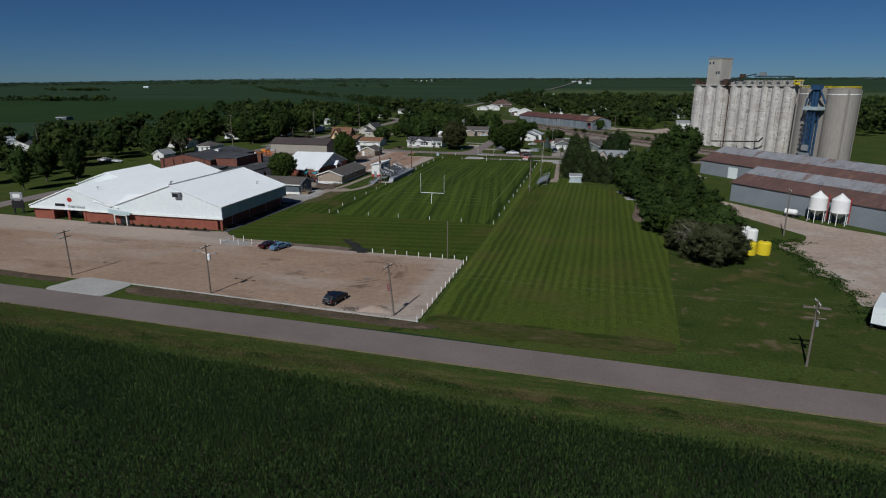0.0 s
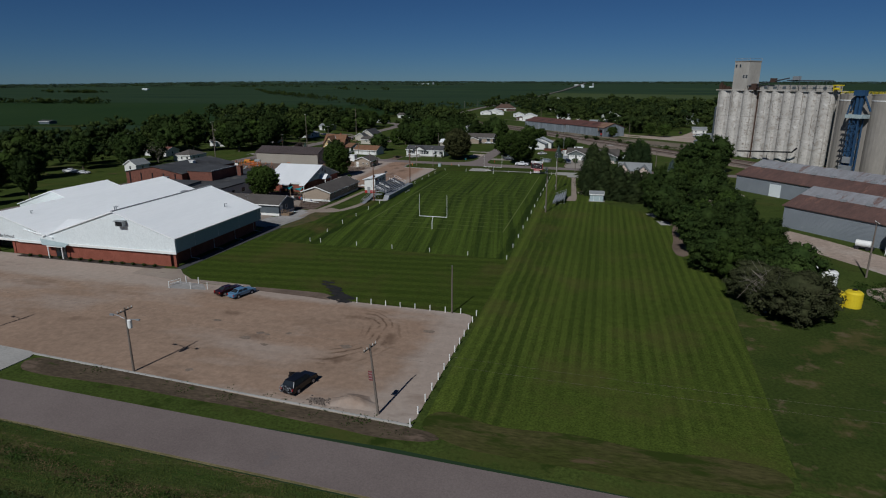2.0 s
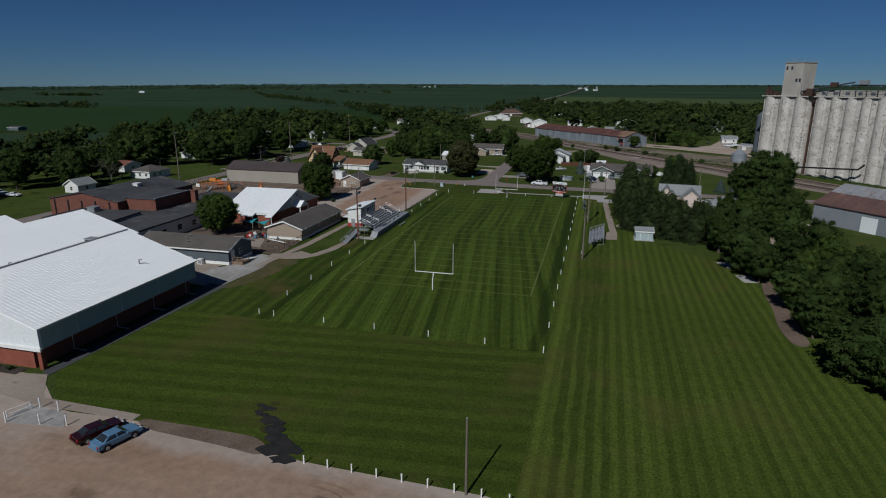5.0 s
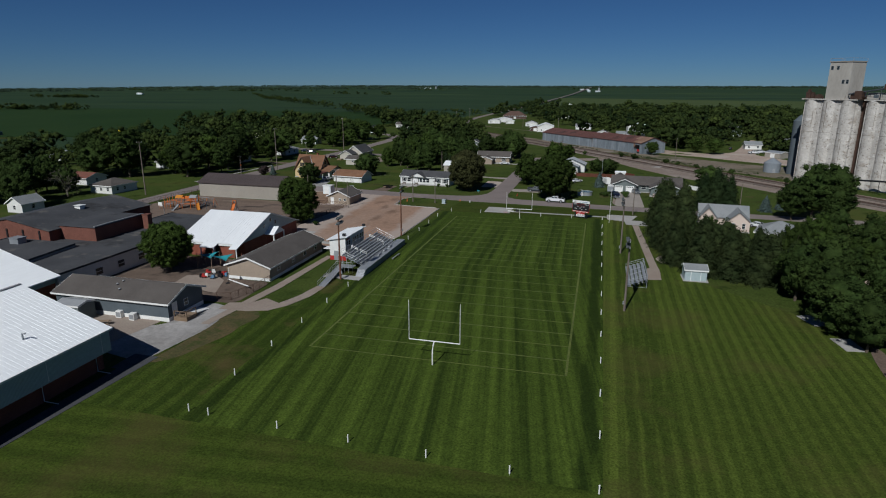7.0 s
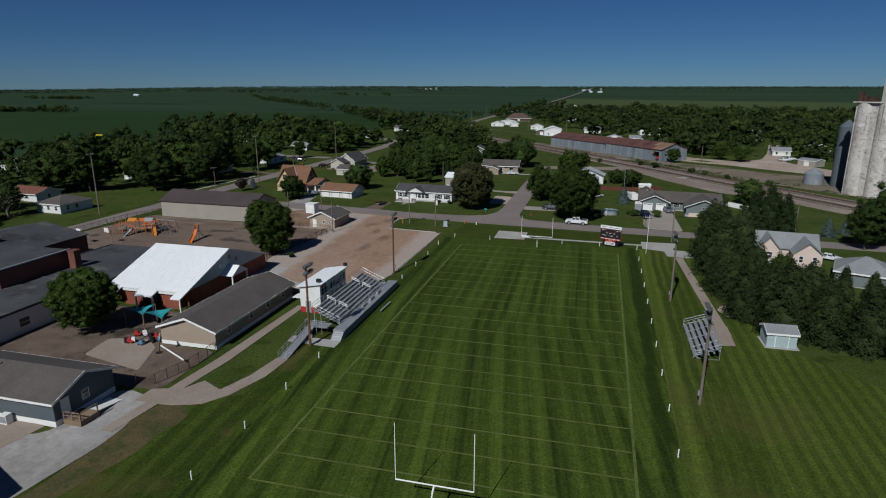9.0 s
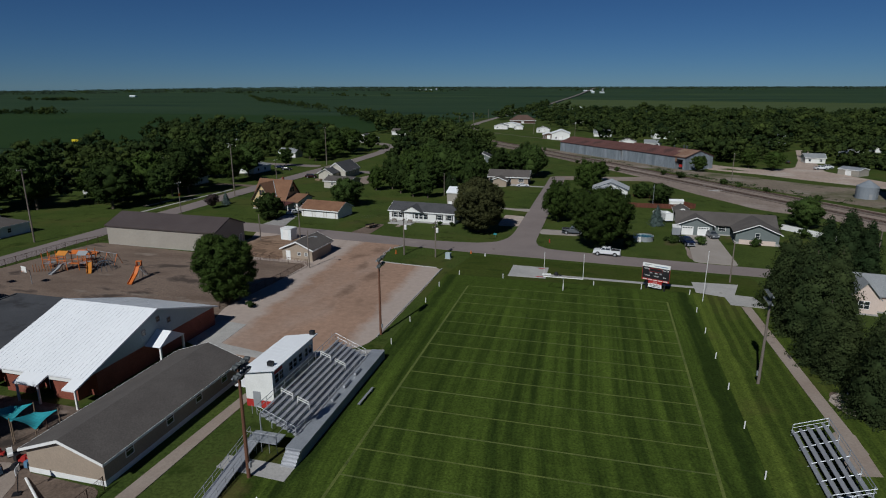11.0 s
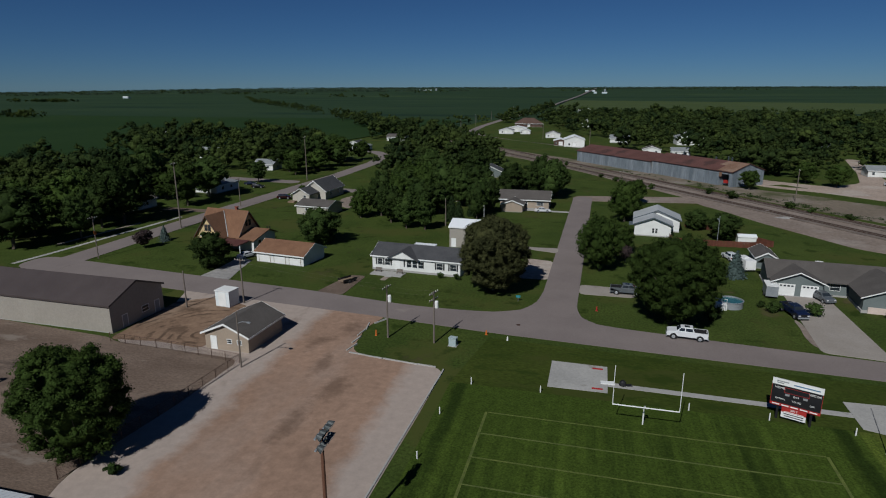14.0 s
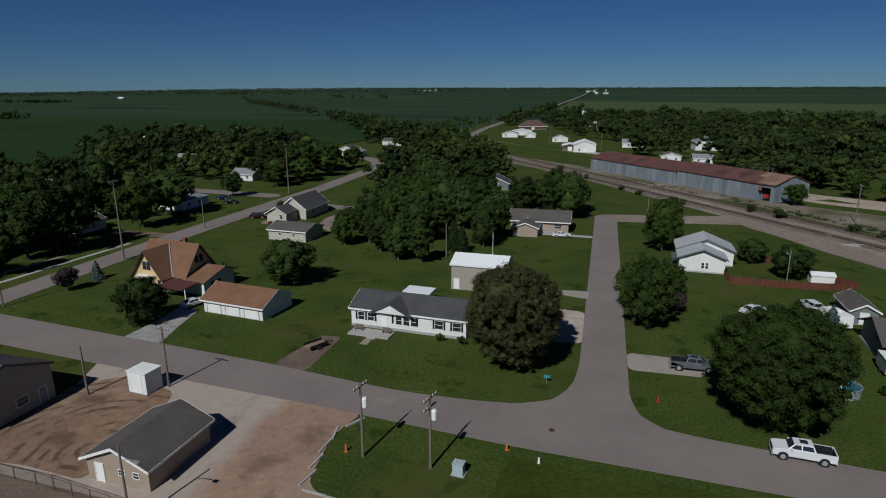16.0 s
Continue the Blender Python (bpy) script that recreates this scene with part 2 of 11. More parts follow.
def bricked(name, c1, c2, c_mortar=(0.35, 0.31, 0.27)):
    m = mat(name, c1, c2, 0.6, 9.0, 0.2, 0.85, world_space=False)
    n, l = m.node_tree.nodes, m.node_tree.links
    b = n["Principled BSDF"]
    old = b.inputs["Base Color"].links[0].from_socket
    tc = n.new("ShaderNodeTexCoord")
    sp = n.new("ShaderNodeSeparateXYZ")
    l.new(tc.outputs["Object"], sp.inputs[0])
    ad = n.new("ShaderNodeMath")
    l.new(sp.outputs[0], ad.inputs[0])
    l.new(sp.outputs[1], ad.inputs[1])
    cb = n.new("ShaderNodeCombineXYZ")
    l.new(ad.outputs[0], cb.inputs[0])
    l.new(sp.outputs[2], cb.inputs[1])
    br = n.new("ShaderNodeTexBrick")
    br.inputs["Scale"].default_value = 1.0
    br.inputs["Brick Width"].default_value, br.inputs["Row Height"].default_value, br.inputs["Mortar Size"].default_value = 0.3, 0.1, 0.012
    br.inputs["Color1"].default_value, br.inputs["Color2"].default_value = (1, 1, 1, 1), (0.75, 0.72, 0.72, 1)
    br.inputs["Mortar"].default_value = (1.25, 1.35, 1.4, 1)
    l.new(cb.outputs[0], br.inputs["Vector"])
    x = n.new("ShaderNodeMix")
    x.data_type, x.blend_type = "RGBA", "MULTIPLY"
    x.inputs[0].default_value = 1
    l.new(old, x.inputs[6])
    l.new(br.outputs[0], x.inputs[7])
    l.new(x.outputs[2], b.inputs["Base Color"])
    return m


def glass(name, c):
    m = mat(name, c, tuple(v * 1.4 for v in c), 0.8, 2.0, 0.1, 0.08, spec=0.6)
    return m


M_BRICK = bricked("red_brick", (0.1914, 0.05655, 0.0348), (0.2349, 0.07395, 0.04785))
M_BRICK_OLD = mat("weathered_brown_brick", (0.07395, 0.04524, 0.0348), (0.0957, 0.05916, 0.04524), 0.4, 4, 0.2, 0.9)
M_ROOF_RED = mat("dark_red_shingles", (0.06525, 0.03132, 0.02436), (0.087, 0.04176, 0.03132), 0.4, 7, 0.3, 0.95, bump=0.02)
M_DUST_ROAD = gravel("dusty_pink_road", (0.2218, 0.1783, 0.1479), (0.174, 0.1348, 0.1087), (0.2697, 0.2306, 0.2001), (1, 1, 1))
M_BRICK_DK = bricked("dark_red_brick", (0.1305, 0.0522, 0.03654), (0.1653, 0.06525, 0.04524))
M_ROOF_SCHOOL = mat("white_membrane_roof", (0.87, 0.885, 0.885), (0.83, 0.85, 0.855), 0.12, 1.5, 0.03, 0.55, stretch=(1, 0.2, 1))
M_ROOF_WHITE = mat("white_metal_roof", (0.7, 0.715, 0.725), (0.66, 0.678, 0.69), 0.12, 1.5, 0.03, 0.55, stretch=(1, 0.2, 1))
M_WALL_WHITE = ribbed("white_ribbed_siding", (0.66, 0.7, 0.7), (0.61, 0.65, 0.65), 0.3, 2, 0.01, 0.55)
M_WALL_TEAL = ribbed("grey_green_siding", (0.3654, 0.435, 0.4437), (0.3306, 0.4002, 0.4089), 0.3, 2, 0.02, 0.6)
M_WHITE = mat("white_paint", (0.72, 0.72, 0.7), (0.66, 0.66, 0.63), 0.5, 5, 0.06, 0.5)
M_GREY_TRIM = mat("grey_metal_trim", (0.261, 0.2697, 0.2784), (0.2262, 0.2349, 0.2436), 0.5, 5, 0.08, 0.5)
M_SHINGLE_DK = mat("dark_grey_shingles", (0.04785, 0.04872, 0.0522), (0.06525, 0.06525, 0.06786), 0.3, 7, 0.35, 0.95, bump=0.02)
M_SHINGLE_BRN = mat("grey_brown_shingles", (0.07395, 0.06525, 0.05916), (0.09135, 0.08178, 0.07395), 0.3, 7, 0.3, 0.95, bump=0.02)
M_SHINGLE_GRY = mat("light_grey_shingles", (0.174, 0.187, 0.1914), (0.2175, 0.2262, 0.2306), 0.3, 7, 0.25, 0.95, bump=0.02)
M_SHINGLE_ORG = mat("rust_brown_shingles", (0.1436, 0.07395, 0.04176), (0.1783, 0.0957, 0.05481), 0.4, 7, 0.3, 0.95, bump=0.02)
M_MAROON = ribbed("dark_maroon_porch_roof", (0.068, 0.026, 0.023), (0.084, 0.034, 0.03), 0.45, 0, 0.02, 0.6)
M_METAL_BRN = ribbed("dark_brown_metal_roof", (0.0609, 0.04785, 0.04524), (0.07395, 0.05916, 0.05568), 0.45, 0, 0.03, 0.5)
M_TAN_SIDING = ribbed("tan_siding", (0.3132, 0.2871, 0.2436), (0.2871, 0.261, 0.2218), 0.3, 2, 0.02, 0.65)
M_TAN_WOOD = mat("tan_boards", (0.3132, 0.2523, 0.1914), (0.2784, 0.2262, 0.174), 0.4, 6, 0.15, 0.8)
M_SLATE_SIDING = mat("slate_blue_boards", (0.07395, 0.09135, 0.1044), (0.087, 0.1044, 0.1175), 0.4, 6, 0.15, 0.8)
M_GREY_SIDING = mat("grey_green_boards", (0.1392, 0.161, 0.1566), (0.1218, 0.1436, 0.1392), 0.4, 6, 0.12, 0.8)
M_WHITE_SIDING = mat("white_boards", (0.66, 0.66, 0.63), (0.6, 0.6, 0.57), 0.5, 6, 0.08, 0.7)
M_CREAM_SIDING = mat("cream_boards", (0.44, 0.41, 0.35), (0.39, 0.365, 0.31), 0.5, 6, 0.1, 0.75)
M_CREAM = mat("cream_plaster", (0.5394, 0.4089, 0.2175), (0.4872, 0.3654, 0.1914), 0.5, 6, 0.1, 0.85)
M_PINK = mat("pale_pink_siding", (0.56, 0.46, 0.4), (0.515, 0.42, 0.362), 0.5, 6, 0.08, 0.8)
M_CONCRETE = mat("pale_concrete", (0.2871, 0.2784, 0.261), (0.348, 0.335, 0.3132), 0.2, 4, 0.15, 0.9, spots=[((0.2088, 0.1958, 0.174), 0.35, 0.62)])
M_ASPHALT = mat("chip_seal_road", (0.139, 0.112, 0.104), (0.169, 0.138, 0.128), 0.08, 6, 0.2, 0.95, bump=0.01, spots=[((0.1305, 0.1148, 0.1131), 0.12, 0.66)])
M_STREET = mat("worn_street", (0.1653, 0.1375, 0.1279), (0.1914, 0.1601, 0.1479), 0.1, 6, 0.14, 0.95, bump=0.01, spots=[((0.2349, 0.2001, 0.1783), 0.09, 0.63)])
M_GRAVEL = gravel("pink_gravel_lot", (0.288, 0.203, 0.147), (0.228, 0.145, 0.097), (0.338, 0.286, 0.246), (0.4, 1, 1), [(0.05, -1, -84.5, 2.2), (1, 0, -29, 2.6), (0, 1, 112, 1.6)], [(-53, 97, 2.6, 1.6), (-38.5, 93, 2.2, 1.4), (-34, 101, 1.6, 3.2), (-40.5, 107.4, 3.6, 1.0), (-62, 104, 2.5, 1.2)], [(-43.5, 100.8, 1.15, 12.5, -41.5)], mottle=0.12)
M_SAND_LOT = gravel("sandy_dirt_lot", (0.288, 0.189, 0.134), (0.236, 0.15, 0.104), (0.362, 0.316, 0.28), (1.2, 0.5, 1), [(1, 0.03, -69.2, 1.7), (-1, -0.05, 82.9, 1.9), (0.1, 1, 279, 2.6)], [(-85.8, 252, 1.5, 6.5), (-84.5, 261, 2.2, 5), (-89, 267, 2.0, 4.0), (-93, 274, 2.2, 3.5), (-90, 280, 2.4, 4.5)], drift=0.22, mottle=0.1)
M_GRAVEL_GREY = gravel("pale_gravel", (0.2871, 0.2741, 0.261), (0.2175, 0.2044, 0.1914), (0.348, 0.335, 0.3219))
M_GRAVEL_YARD = gravel("elevator_yard_gravel", (0.355, 0.283, 0.232), (0.29, 0.225, 0.178), (0.4, 0.352, 0.308))
M_EDGE = mat("tan_road_edge", (0.174, 0.1436, 0.07395), (0.1131, 0.1001, 0.0435), 0.4, 3, 0.3, 0.95)
M_DRIVE = mat("tan_driveway_concrete", (0.2523, 0.2218, 0.1914), (0.2871, 0.2566, 0.2262), 0.2, 4, 0.12, 0.9, spots=[((0.2088, 0.1827, 0.1566), 0.3, 0.62)])
M_ROOF_PALE = mat("pale_grey_metal_roof", (0.4002, 0.4133, 0.4176), (0.348, 0.361, 0.3654), 0.2, 3, 0.1, 0.6)
M_RAIL_YARD = gravel("weedy_railway_yard", (0.174, 0.1436, 0.1087), (0.04785, 0.0609, 0.0174), (0.2349, 0.2044, 0.174), (1, 1, 1))
M_WALK = mat("tan_worn_concrete", (0.2349, 0.187, 0.1522), (0.2697, 0.2262, 0.187), 0.2, 4, 0.15, 0.9, spots=[((0.1914, 0.1522, 0.1218), 0.4, 0.6)])
M_LEAF_W = mat("woodland_leaves", (0.0088, 0.0185, 0.0068), (0.046, 0.064, 0.0155), 0.04, 0.8, 0.5, 0.85, bump=0.5, island=0.18, trans=0.05, spec=0.05)
M_DIRT = mat("bare_brown_dirt", (0.1001, 0.07134, 0.0522), (0.1479, 0.1087, 0.08265), 0.2, 3, 0.3, 0.95, bump=0.04, spots=[((0.0783, 0.05655, 0.04176), 0.25, 0.64)])
M_MULCH = mat("playground_mulch", (0.112, 0.079, 0.058), (0.172, 0.127, 0.097), 0.1, 4, 0.4, 0.95, bump=0.04, stretch=(0.6, 1.5, 1), spots=[((0.055, 0.04, 0.031), 0.1, 0.56), ((0.185, 0.15, 0.122), 0.16, 0.6)])
M_VERGE = mat("rough_verge_grass", (0.03132, 0.05568, 0.01218), (0.05394, 0.06438, 0.02088), 0.5, 3, 0.45, 0.95, bump=0.1, stretch=(0.2, 1, 1), spec=0.06, spots=[((0.1131, 0.08265, 0.0435), 0.5, 0.53), ((0.0609, 0.0435, 0.0261), 0.9, 0.6)])
M_TREAD = mat("dark_churned_earth", (0.0261, 0.02175, 0.0174), (0.0435, 0.0348, 0.02784), 0.5, 4, 0.3, 0.95, bump=0.04)
M_LINE = mat("yellowed_field_line", (0.102, 0.124, 0.025), (0.06, 0.08, 0.016), 0.35, 3, 0.35, 0.9)
M_LINE_FAINT = mat("faint_field_line", (0.1, 0.122, 0.03), (0.06, 0.08, 0.018), 0.3, 3, 0.3, 0.9)
M_LEAF = mat("dark_green_leaves", (0.0205, 0.0365, 0.009), (0.035, 0.0545, 0.013), 0.3, 1.3, 0.45, 0.8, bump=0.4, island=0.15, per_object=0.32, trans=0.1, spec=0.06)
M_LEAF_B = mat("bright_green_leaves", (0.025, 0.043, 0.0085), (0.038, 0.06, 0.012), 0.3, 1.3, 0.45, 0.8, bump=0.4, island=0.15, per_object=0.32, trans=0.1, spec=0.06)
M_LEAF_C = mat("olive_leaves", (0.038, 0.045, 0.019), (0.054, 0.057, 0.027), 0.3, 1.5, 0.4, 0.8, bump=0.3, island=0.2, per_object=0.15, trans=0.1, spec=0.06)
M_LEAF_D = mat("dull_olive_brown_leaves", (0.0305, 0.034, 0.013), (0.046, 0.048, 0.0175), 0.3, 1.5, 0.4, 0.8, bump=0.3, island=0.15, per_object=0.1, trans=0.08, spec=0.06)
M_LEAF_P = mat("purple_brown_leaves", (0.0261, 0.0174, 0.0174), (0.03915, 0.02436, 0.02175), 0.3, 2.0, 0.3, 0.8, island=0.35, trans=0.1)
M_NEEDLE = mat("dark_conifer_needles", (0.018, 0.0285, 0.0098), (0.034, 0.046, 0.0155), 0.3, 1.5, 0.3, 0.85, island=0.3, per_object=0.2, trans=0.06, spec=0.06)
M_NEEDLE_DK = mat("deep_green_cedar_needles", (0.01305, 0.02436, 0.0087), (0.02175, 0.0348, 0.01218), 0.3, 1.5, 0.3, 0.85, island=0.3, trans=0.05, spec=0.05)
M_NEEDLE_BL = mat("blue_spruce_needles", (0.0435, 0.06786, 0.0609), (0.0609, 0.087, 0.0783), 0.3, 2.0, 0.3, 0.85, island=0.35, trans=0.08)
M_TWIG = mat("bare_grey_twigs", (0.1131, 0.1001, 0.0783), (0.1566, 0.1392, 0.1131), 0.5, 3, 0.3, 0.9, island=0.3)
M_BARK = mat("grey_brown_bark", (0.0783, 0.0609, 0.0435), (0.1131, 0.09135, 0.0696), 0.8, 5, 0.3, 0.95, bump=0.03)
M_CORN = mat("corn_leaves", (0.0165, 0.033, 0.0082), (0.03, 0.051, 0.0118), 0.12, 2.0, 0.3, 0.4, island=0.5, trans=0.1, spec=0.3)
M_WEED = mat("tall_weeds", (0.01914, 0.03915, 0.00783), (0.03132, 0.05394, 0.01044), 0.3, 2.0, 0.3, 0.8, island=0.4, trans=0.15, spec=0.06)
M_VERGE_BLADE = mat("verge_grass_blades", (0.03654, 0.05742, 0.01131), (0.05916, 0.0696, 0.01914), 0.25, 2.0, 0.25, 0.9, island=0.15, stretch=(0.15, 1, 1), trans=0.15, spec=0.05)
M_DRY_WEED = mat("dry_brown_weeds", (0.068, 0.054, 0.025), (0.1, 0.073, 0.038), 0.3, 2.0, 0.3, 0.9, island=0.25, trans=0.15, spec=0.05)
M_WOOD_POLE = mat("weathered_pole_wood", (0.1218, 0.1001, 0.08265), (0.1653, 0.1392, 0.1175), 0.6, 8, 0.25, 0.9, stretch=(6, 6, 0.6))
M_WOOD_RED = mat("creosoted_pole_wood", (0.1044, 0.04785, 0.02784), (0.1392, 0.06525, 0.03915), 0.6, 8, 0.25, 0.9, stretch=(6, 6, 0.6))
M_GALV = mat("galvanised_steel", (0.2871, 0.3045, 0.3219), (0.348, 0.3654, 0.3828), 0.6, 5, 0.12, 0.45, metal=0.4)
M_ALU = mat("bare_aluminium", (0.3654, 0.3741, 0.3915), (0.435, 0.4437, 0.4611), 0.6, 5, 0.1, 0.4, metal=0.5)
M_BLACK = mat("black_paint", (0.01044, 0.01044, 0.01218), (0.01566, 0.01566, 0.0174), 0.6, 5, 0.1, 0.5)
M_RUBBER = mat("black_rubber", (0.0174, 0.0174, 0.0174), (0.0261, 0.0261, 0.0261), 0.6, 8, 0.2, 0.9)
M_GLASS = glass("dark_window_glass", (0.0174, 0.02175, 0.0261))
M_RED = mat("red_paint", (0.3654, 0.03045, 0.0261), (0.3132, 0.0261, 0.02175), 0.6, 5, 0.1, 0.5)
M_ORANGE = mat("orange_plastic", (0.522, 0.1392, 0.0261), (0.4524, 0.1218, 0.0261), 0.6, 5, 0.1, 0.5)
M_AMBER = mat("amber_plastic", (0.5, 0.2, 0.03), (0.44, 0.17, 0.025), 0.6, 5, 0.1, 0.5)
M_TIMBER = mat("stained_timber", (0.2, 0.085, 0.035), (0.25, 0.11, 0.05), 0.5, 5, 0.2, 0.8)
M_TEAL = mat("teal_sailcloth", (0.0261, 0.2262, 0.2523), (0.02175, 0.1914, 0.2262), 0.6, 5, 0.1, 0.8)
M_YELLOW = mat("yellow_plastic", (0.6264, 0.4872, 0.0174), (0.5655, 0.435, 0.0174), 0.6, 5, 0.06, 0.5)
M_SILO = mat("weathered_white_concrete", (0.5, 0.475, 0.435), (0.4, 0.375, 0.34), 0.12, 1.2, 0.2, 0.9, stretch=(1, 1, 1.3),
             spots=[((0.33, 0.3, 0.26), 0.3, 0.55), ((0.57, 0.55, 0.52), 0.45, 0.58), ((0.25, 0.215, 0.18), 0.7, 0.57), ((0.1, 0.09, 0.08), 1.0, 0.6)])
M_STAIN = mat("rain_streak_on_concrete", (0.174, 0.1522, 0.1305), (0.261, 0.2349, 0.2044), 0.3, 2, 0.25, 0.95, stretch=(1, 1, 0.3))
M_HEAD = mat("tan_weathered_concrete", (0.37, 0.35, 0.315), (0.3, 0.28, 0.248), 0.15, 1.2, 0.15, 0.9, stretch=(1, 1, 0.4), spots=[((0.1914, 0.1653, 0.1348), 0.3, 0.61)])
M_SILO_DK = mat("bare_grey_concrete", (0.2349, 0.2132, 0.187), (0.2697, 0.2479, 0.2175), 0.08, 1.2, 0.12, 0.9, stretch=(1, 1, 0.25), spots=[((0.174, 0.1566, 0.1348), 0.2, 0.63)])
M_STEEL_DK = mat("dark_blue_grey_steel", (0.05, 0.06, 0.075), (0.075, 0.085, 0.1), 0.5, 4, 0.2, 0.6, metal=0.3)
M_BLUE = mat("blue_steel", (0.01914, 0.05394, 0.1175), (0.0261, 0.0696, 0.1436), 0.4, 4, 0.2, 0.6)
M_RUST_ROOF = ribbed("rusted_metal_roof", (0.1305, 0.07395, 0.0609), (0.087, 0.0522, 0.04524), 0.6, 0, 0.04, 0.75, scale=0.5, fine_amt=0.2, stretch=(1, 0.12, 1), spots=[((0.174, 0.0957, 0.07395), 0.35, 0.58), ((0.2349, 0.2349, 0.2393), 0.3, 0.68), ((0.0522, 0.03654, 0.0348), 0.9, 0.62)])
M_GALV_ROOF = ribbed("streaked_galvanised_roof", (0.261, 0.2653, 0.2784), (0.2001, 0.1958, 0.2044), 0.6, 0, 0.04, 0.6, scale=0.5, fine_amt=0.2, stretch=(1, 0.12, 1), spots=[((0.1479, 0.087, 0.07395), 0.4, 0.57), ((0.3132, 0.3219, 0.3306), 0.25, 0.6), ((0.1044, 0.07395, 0.0696), 0.8, 0.63)])
M_GALV_WALL = ribbed("blue_grey_corrugated_wall", (0.174, 0.1958, 0.2175), (0.2044, 0.2262, 0.2479), 0.4, 2, 0.03, 0.6, spots=[((0.2436, 0.261, 0.2784), 0.3, 0.66)])
M_WORN_WALL = ribbed("streaked_old_sheet_wall", (0.125, 0.149, 0.169), (0.222, 0.249, 0.272), 0.4, 2, 0.03, 0.6, spots=[((0.11, 0.098, 0.088), 0.35, 0.63), ((0.3, 0.32, 0.335), 0.5, 0.66)], scale=0.45, fine_amt=0.3, stretch=(1, 1, 0.12))
M_TAN_RUST = ribbed("tan_rusted_roof_sheet", (0.17, 0.095, 0.06), (0.235, 0.16, 0.115), 0.6, 0, 0.04, 0.75, spots=[((0.1, 0.05, 0.035), 0.4, 0.6)], fine_amt=0.3)
M_RED_ROOF = ribbed("dull_red_metal_roof", (0.087, 0.03915, 0.03132), (0.1131, 0.0522, 0.0435), 0.6, 0, 0.04, 0.75, spots=[((0.0609, 0.03132, 0.0261), 0.12, 0.56), ((0.1479, 0.0783, 0.05655), 0.2, 0.66)])
M_BANK = mat("weedy_earth_bank", (0.09135, 0.0696, 0.04785), (0.06525, 0.05046, 0.0348), 0.35, 3, 0.4, 0.95, bump=0.06, spec=0.06, stretch=(0.4, 1, 1), spots=[((0.1305, 0.0957, 0.07134), 0.5, 0.57), ((0.03045, 0.0435, 0.00957), 0.9, 0.6)])
M_BALLAST = mat("rail_ballast", (0.1131, 0.09135, 0.0783), (0.1653, 0.1348, 0.1131), 0.2, 3, 0.3, 0.95, bump=0.05)
M_RAIL = mat("rusty_rail_steel", (0.087, 0.0522, 0.03915), (0.1131, 0.0696, 0.0522), 0.6, 5, 0.2, 0.6, metal=0.5)
M_TAR_ROOF = mat("grey_tar_roof", (0.0435, 0.04524, 0.04959), (0.05916, 0.0609, 0.06525), 0.15, 4, 0.2, 0.9, spots=[((0.094, 0.089, 0.084), 0.22, 0.57), ((0.03, 0.03, 0.0315), 0.1, 0.56)])
M_FENCE_WOOD = mat("red_stained_fence_boards", (0.087, 0.02958, 0.0174), (0.1131, 0.04002, 0.02349), 0.6, 5, 0.2, 0.85, per_object=0.15)
M_DECK = mat("weathered_deck_wood", (0.174, 0.1218, 0.0783), (0.2262, 0.1653, 0.1131), 0.6, 5, 0.25, 0.9)
M_CAR_BLACK = mat("black_car_paint", (0.006, 0.006, 0.008), (0.009, 0.009, 0.011), 1, 5, 0.05, 0.3, coat=0.25)
M_FLAG = mat("faded_red_cloth", (0.17, 0.05, 0.05), (0.13, 0.04, 0.042), 1.5, 8, 0.2, 0.9)
M_FLAG_PALE = mat("faded_white_cloth", (0.3, 0.24, 0.24), (0.24, 0.19, 0.19), 1.5, 8, 0.2, 0.9)
M_CAR_RED = mat("dark_red_car_paint", (0.021, 0.004, 0.0055), (0.027, 0.0055, 0.0065), 1, 5, 0.05, 0.25, coat=0.6)
M_CAR_BLUE = mat("blue_car_paint", (0.085, 0.175, 0.28), (0.1, 0.195, 0.305), 1, 5, 0.05, 0.3, coat=0.5)
M_CAR_NAVY = mat("dark_blue_car_paint", (0.00696, 0.01131, 0.0348), (0.0087, 0.01392, 0.03915), 1, 5, 0.05, 0.25, coat=0.6)
M_CAR_WHITE = mat("white_car_paint", (0.6264, 0.6351, 0.6438), (0.5916, 0.6003, 0.609), 1, 5, 0.03, 0.3, coat=0.5)
M_CAR_GREY = mat("grey_car_paint", (0.087, 0.0957, 0.1044), (0.1044, 0.1131, 0.1218), 1, 5, 0.05, 0.3, coat=0.5)
M_LAMP_RED = mat("red_tail_lamp", (0.3045, 0.01305, 0.01305), (0.261, 0.01044, 0.01044), 1, 5, 0.05, 0.3)
M_LAMP_CLR = mat("clear_headlamp", (0.522, 0.522, 0.522), (0.4785, 0.4785, 0.4785), 1, 5, 0.05, 0.15)

# ---- building tools: a shape is (vertices, faces) ----
def join(*shapes):
    vs, fs = [], []
    for v, f in shapes:
        k = len(vs)
        vs += [tuple(p) for p in v]
        fs += [tuple(i + k for i in q) for q in f]
    return vs, fs


def box(x0, y0, z0, x1, y1, z1):
    v = [(x, y, z) for z in (z0, z1) for y in (y0, y1) for x in (x0, x1)]
    return v, [(0, 2, 3, 1), (4, 5, 7, 6), (0, 1, 5, 4), (2, 6, 7, 3), (0, 4, 6, 2), (1, 3, 7, 5)]


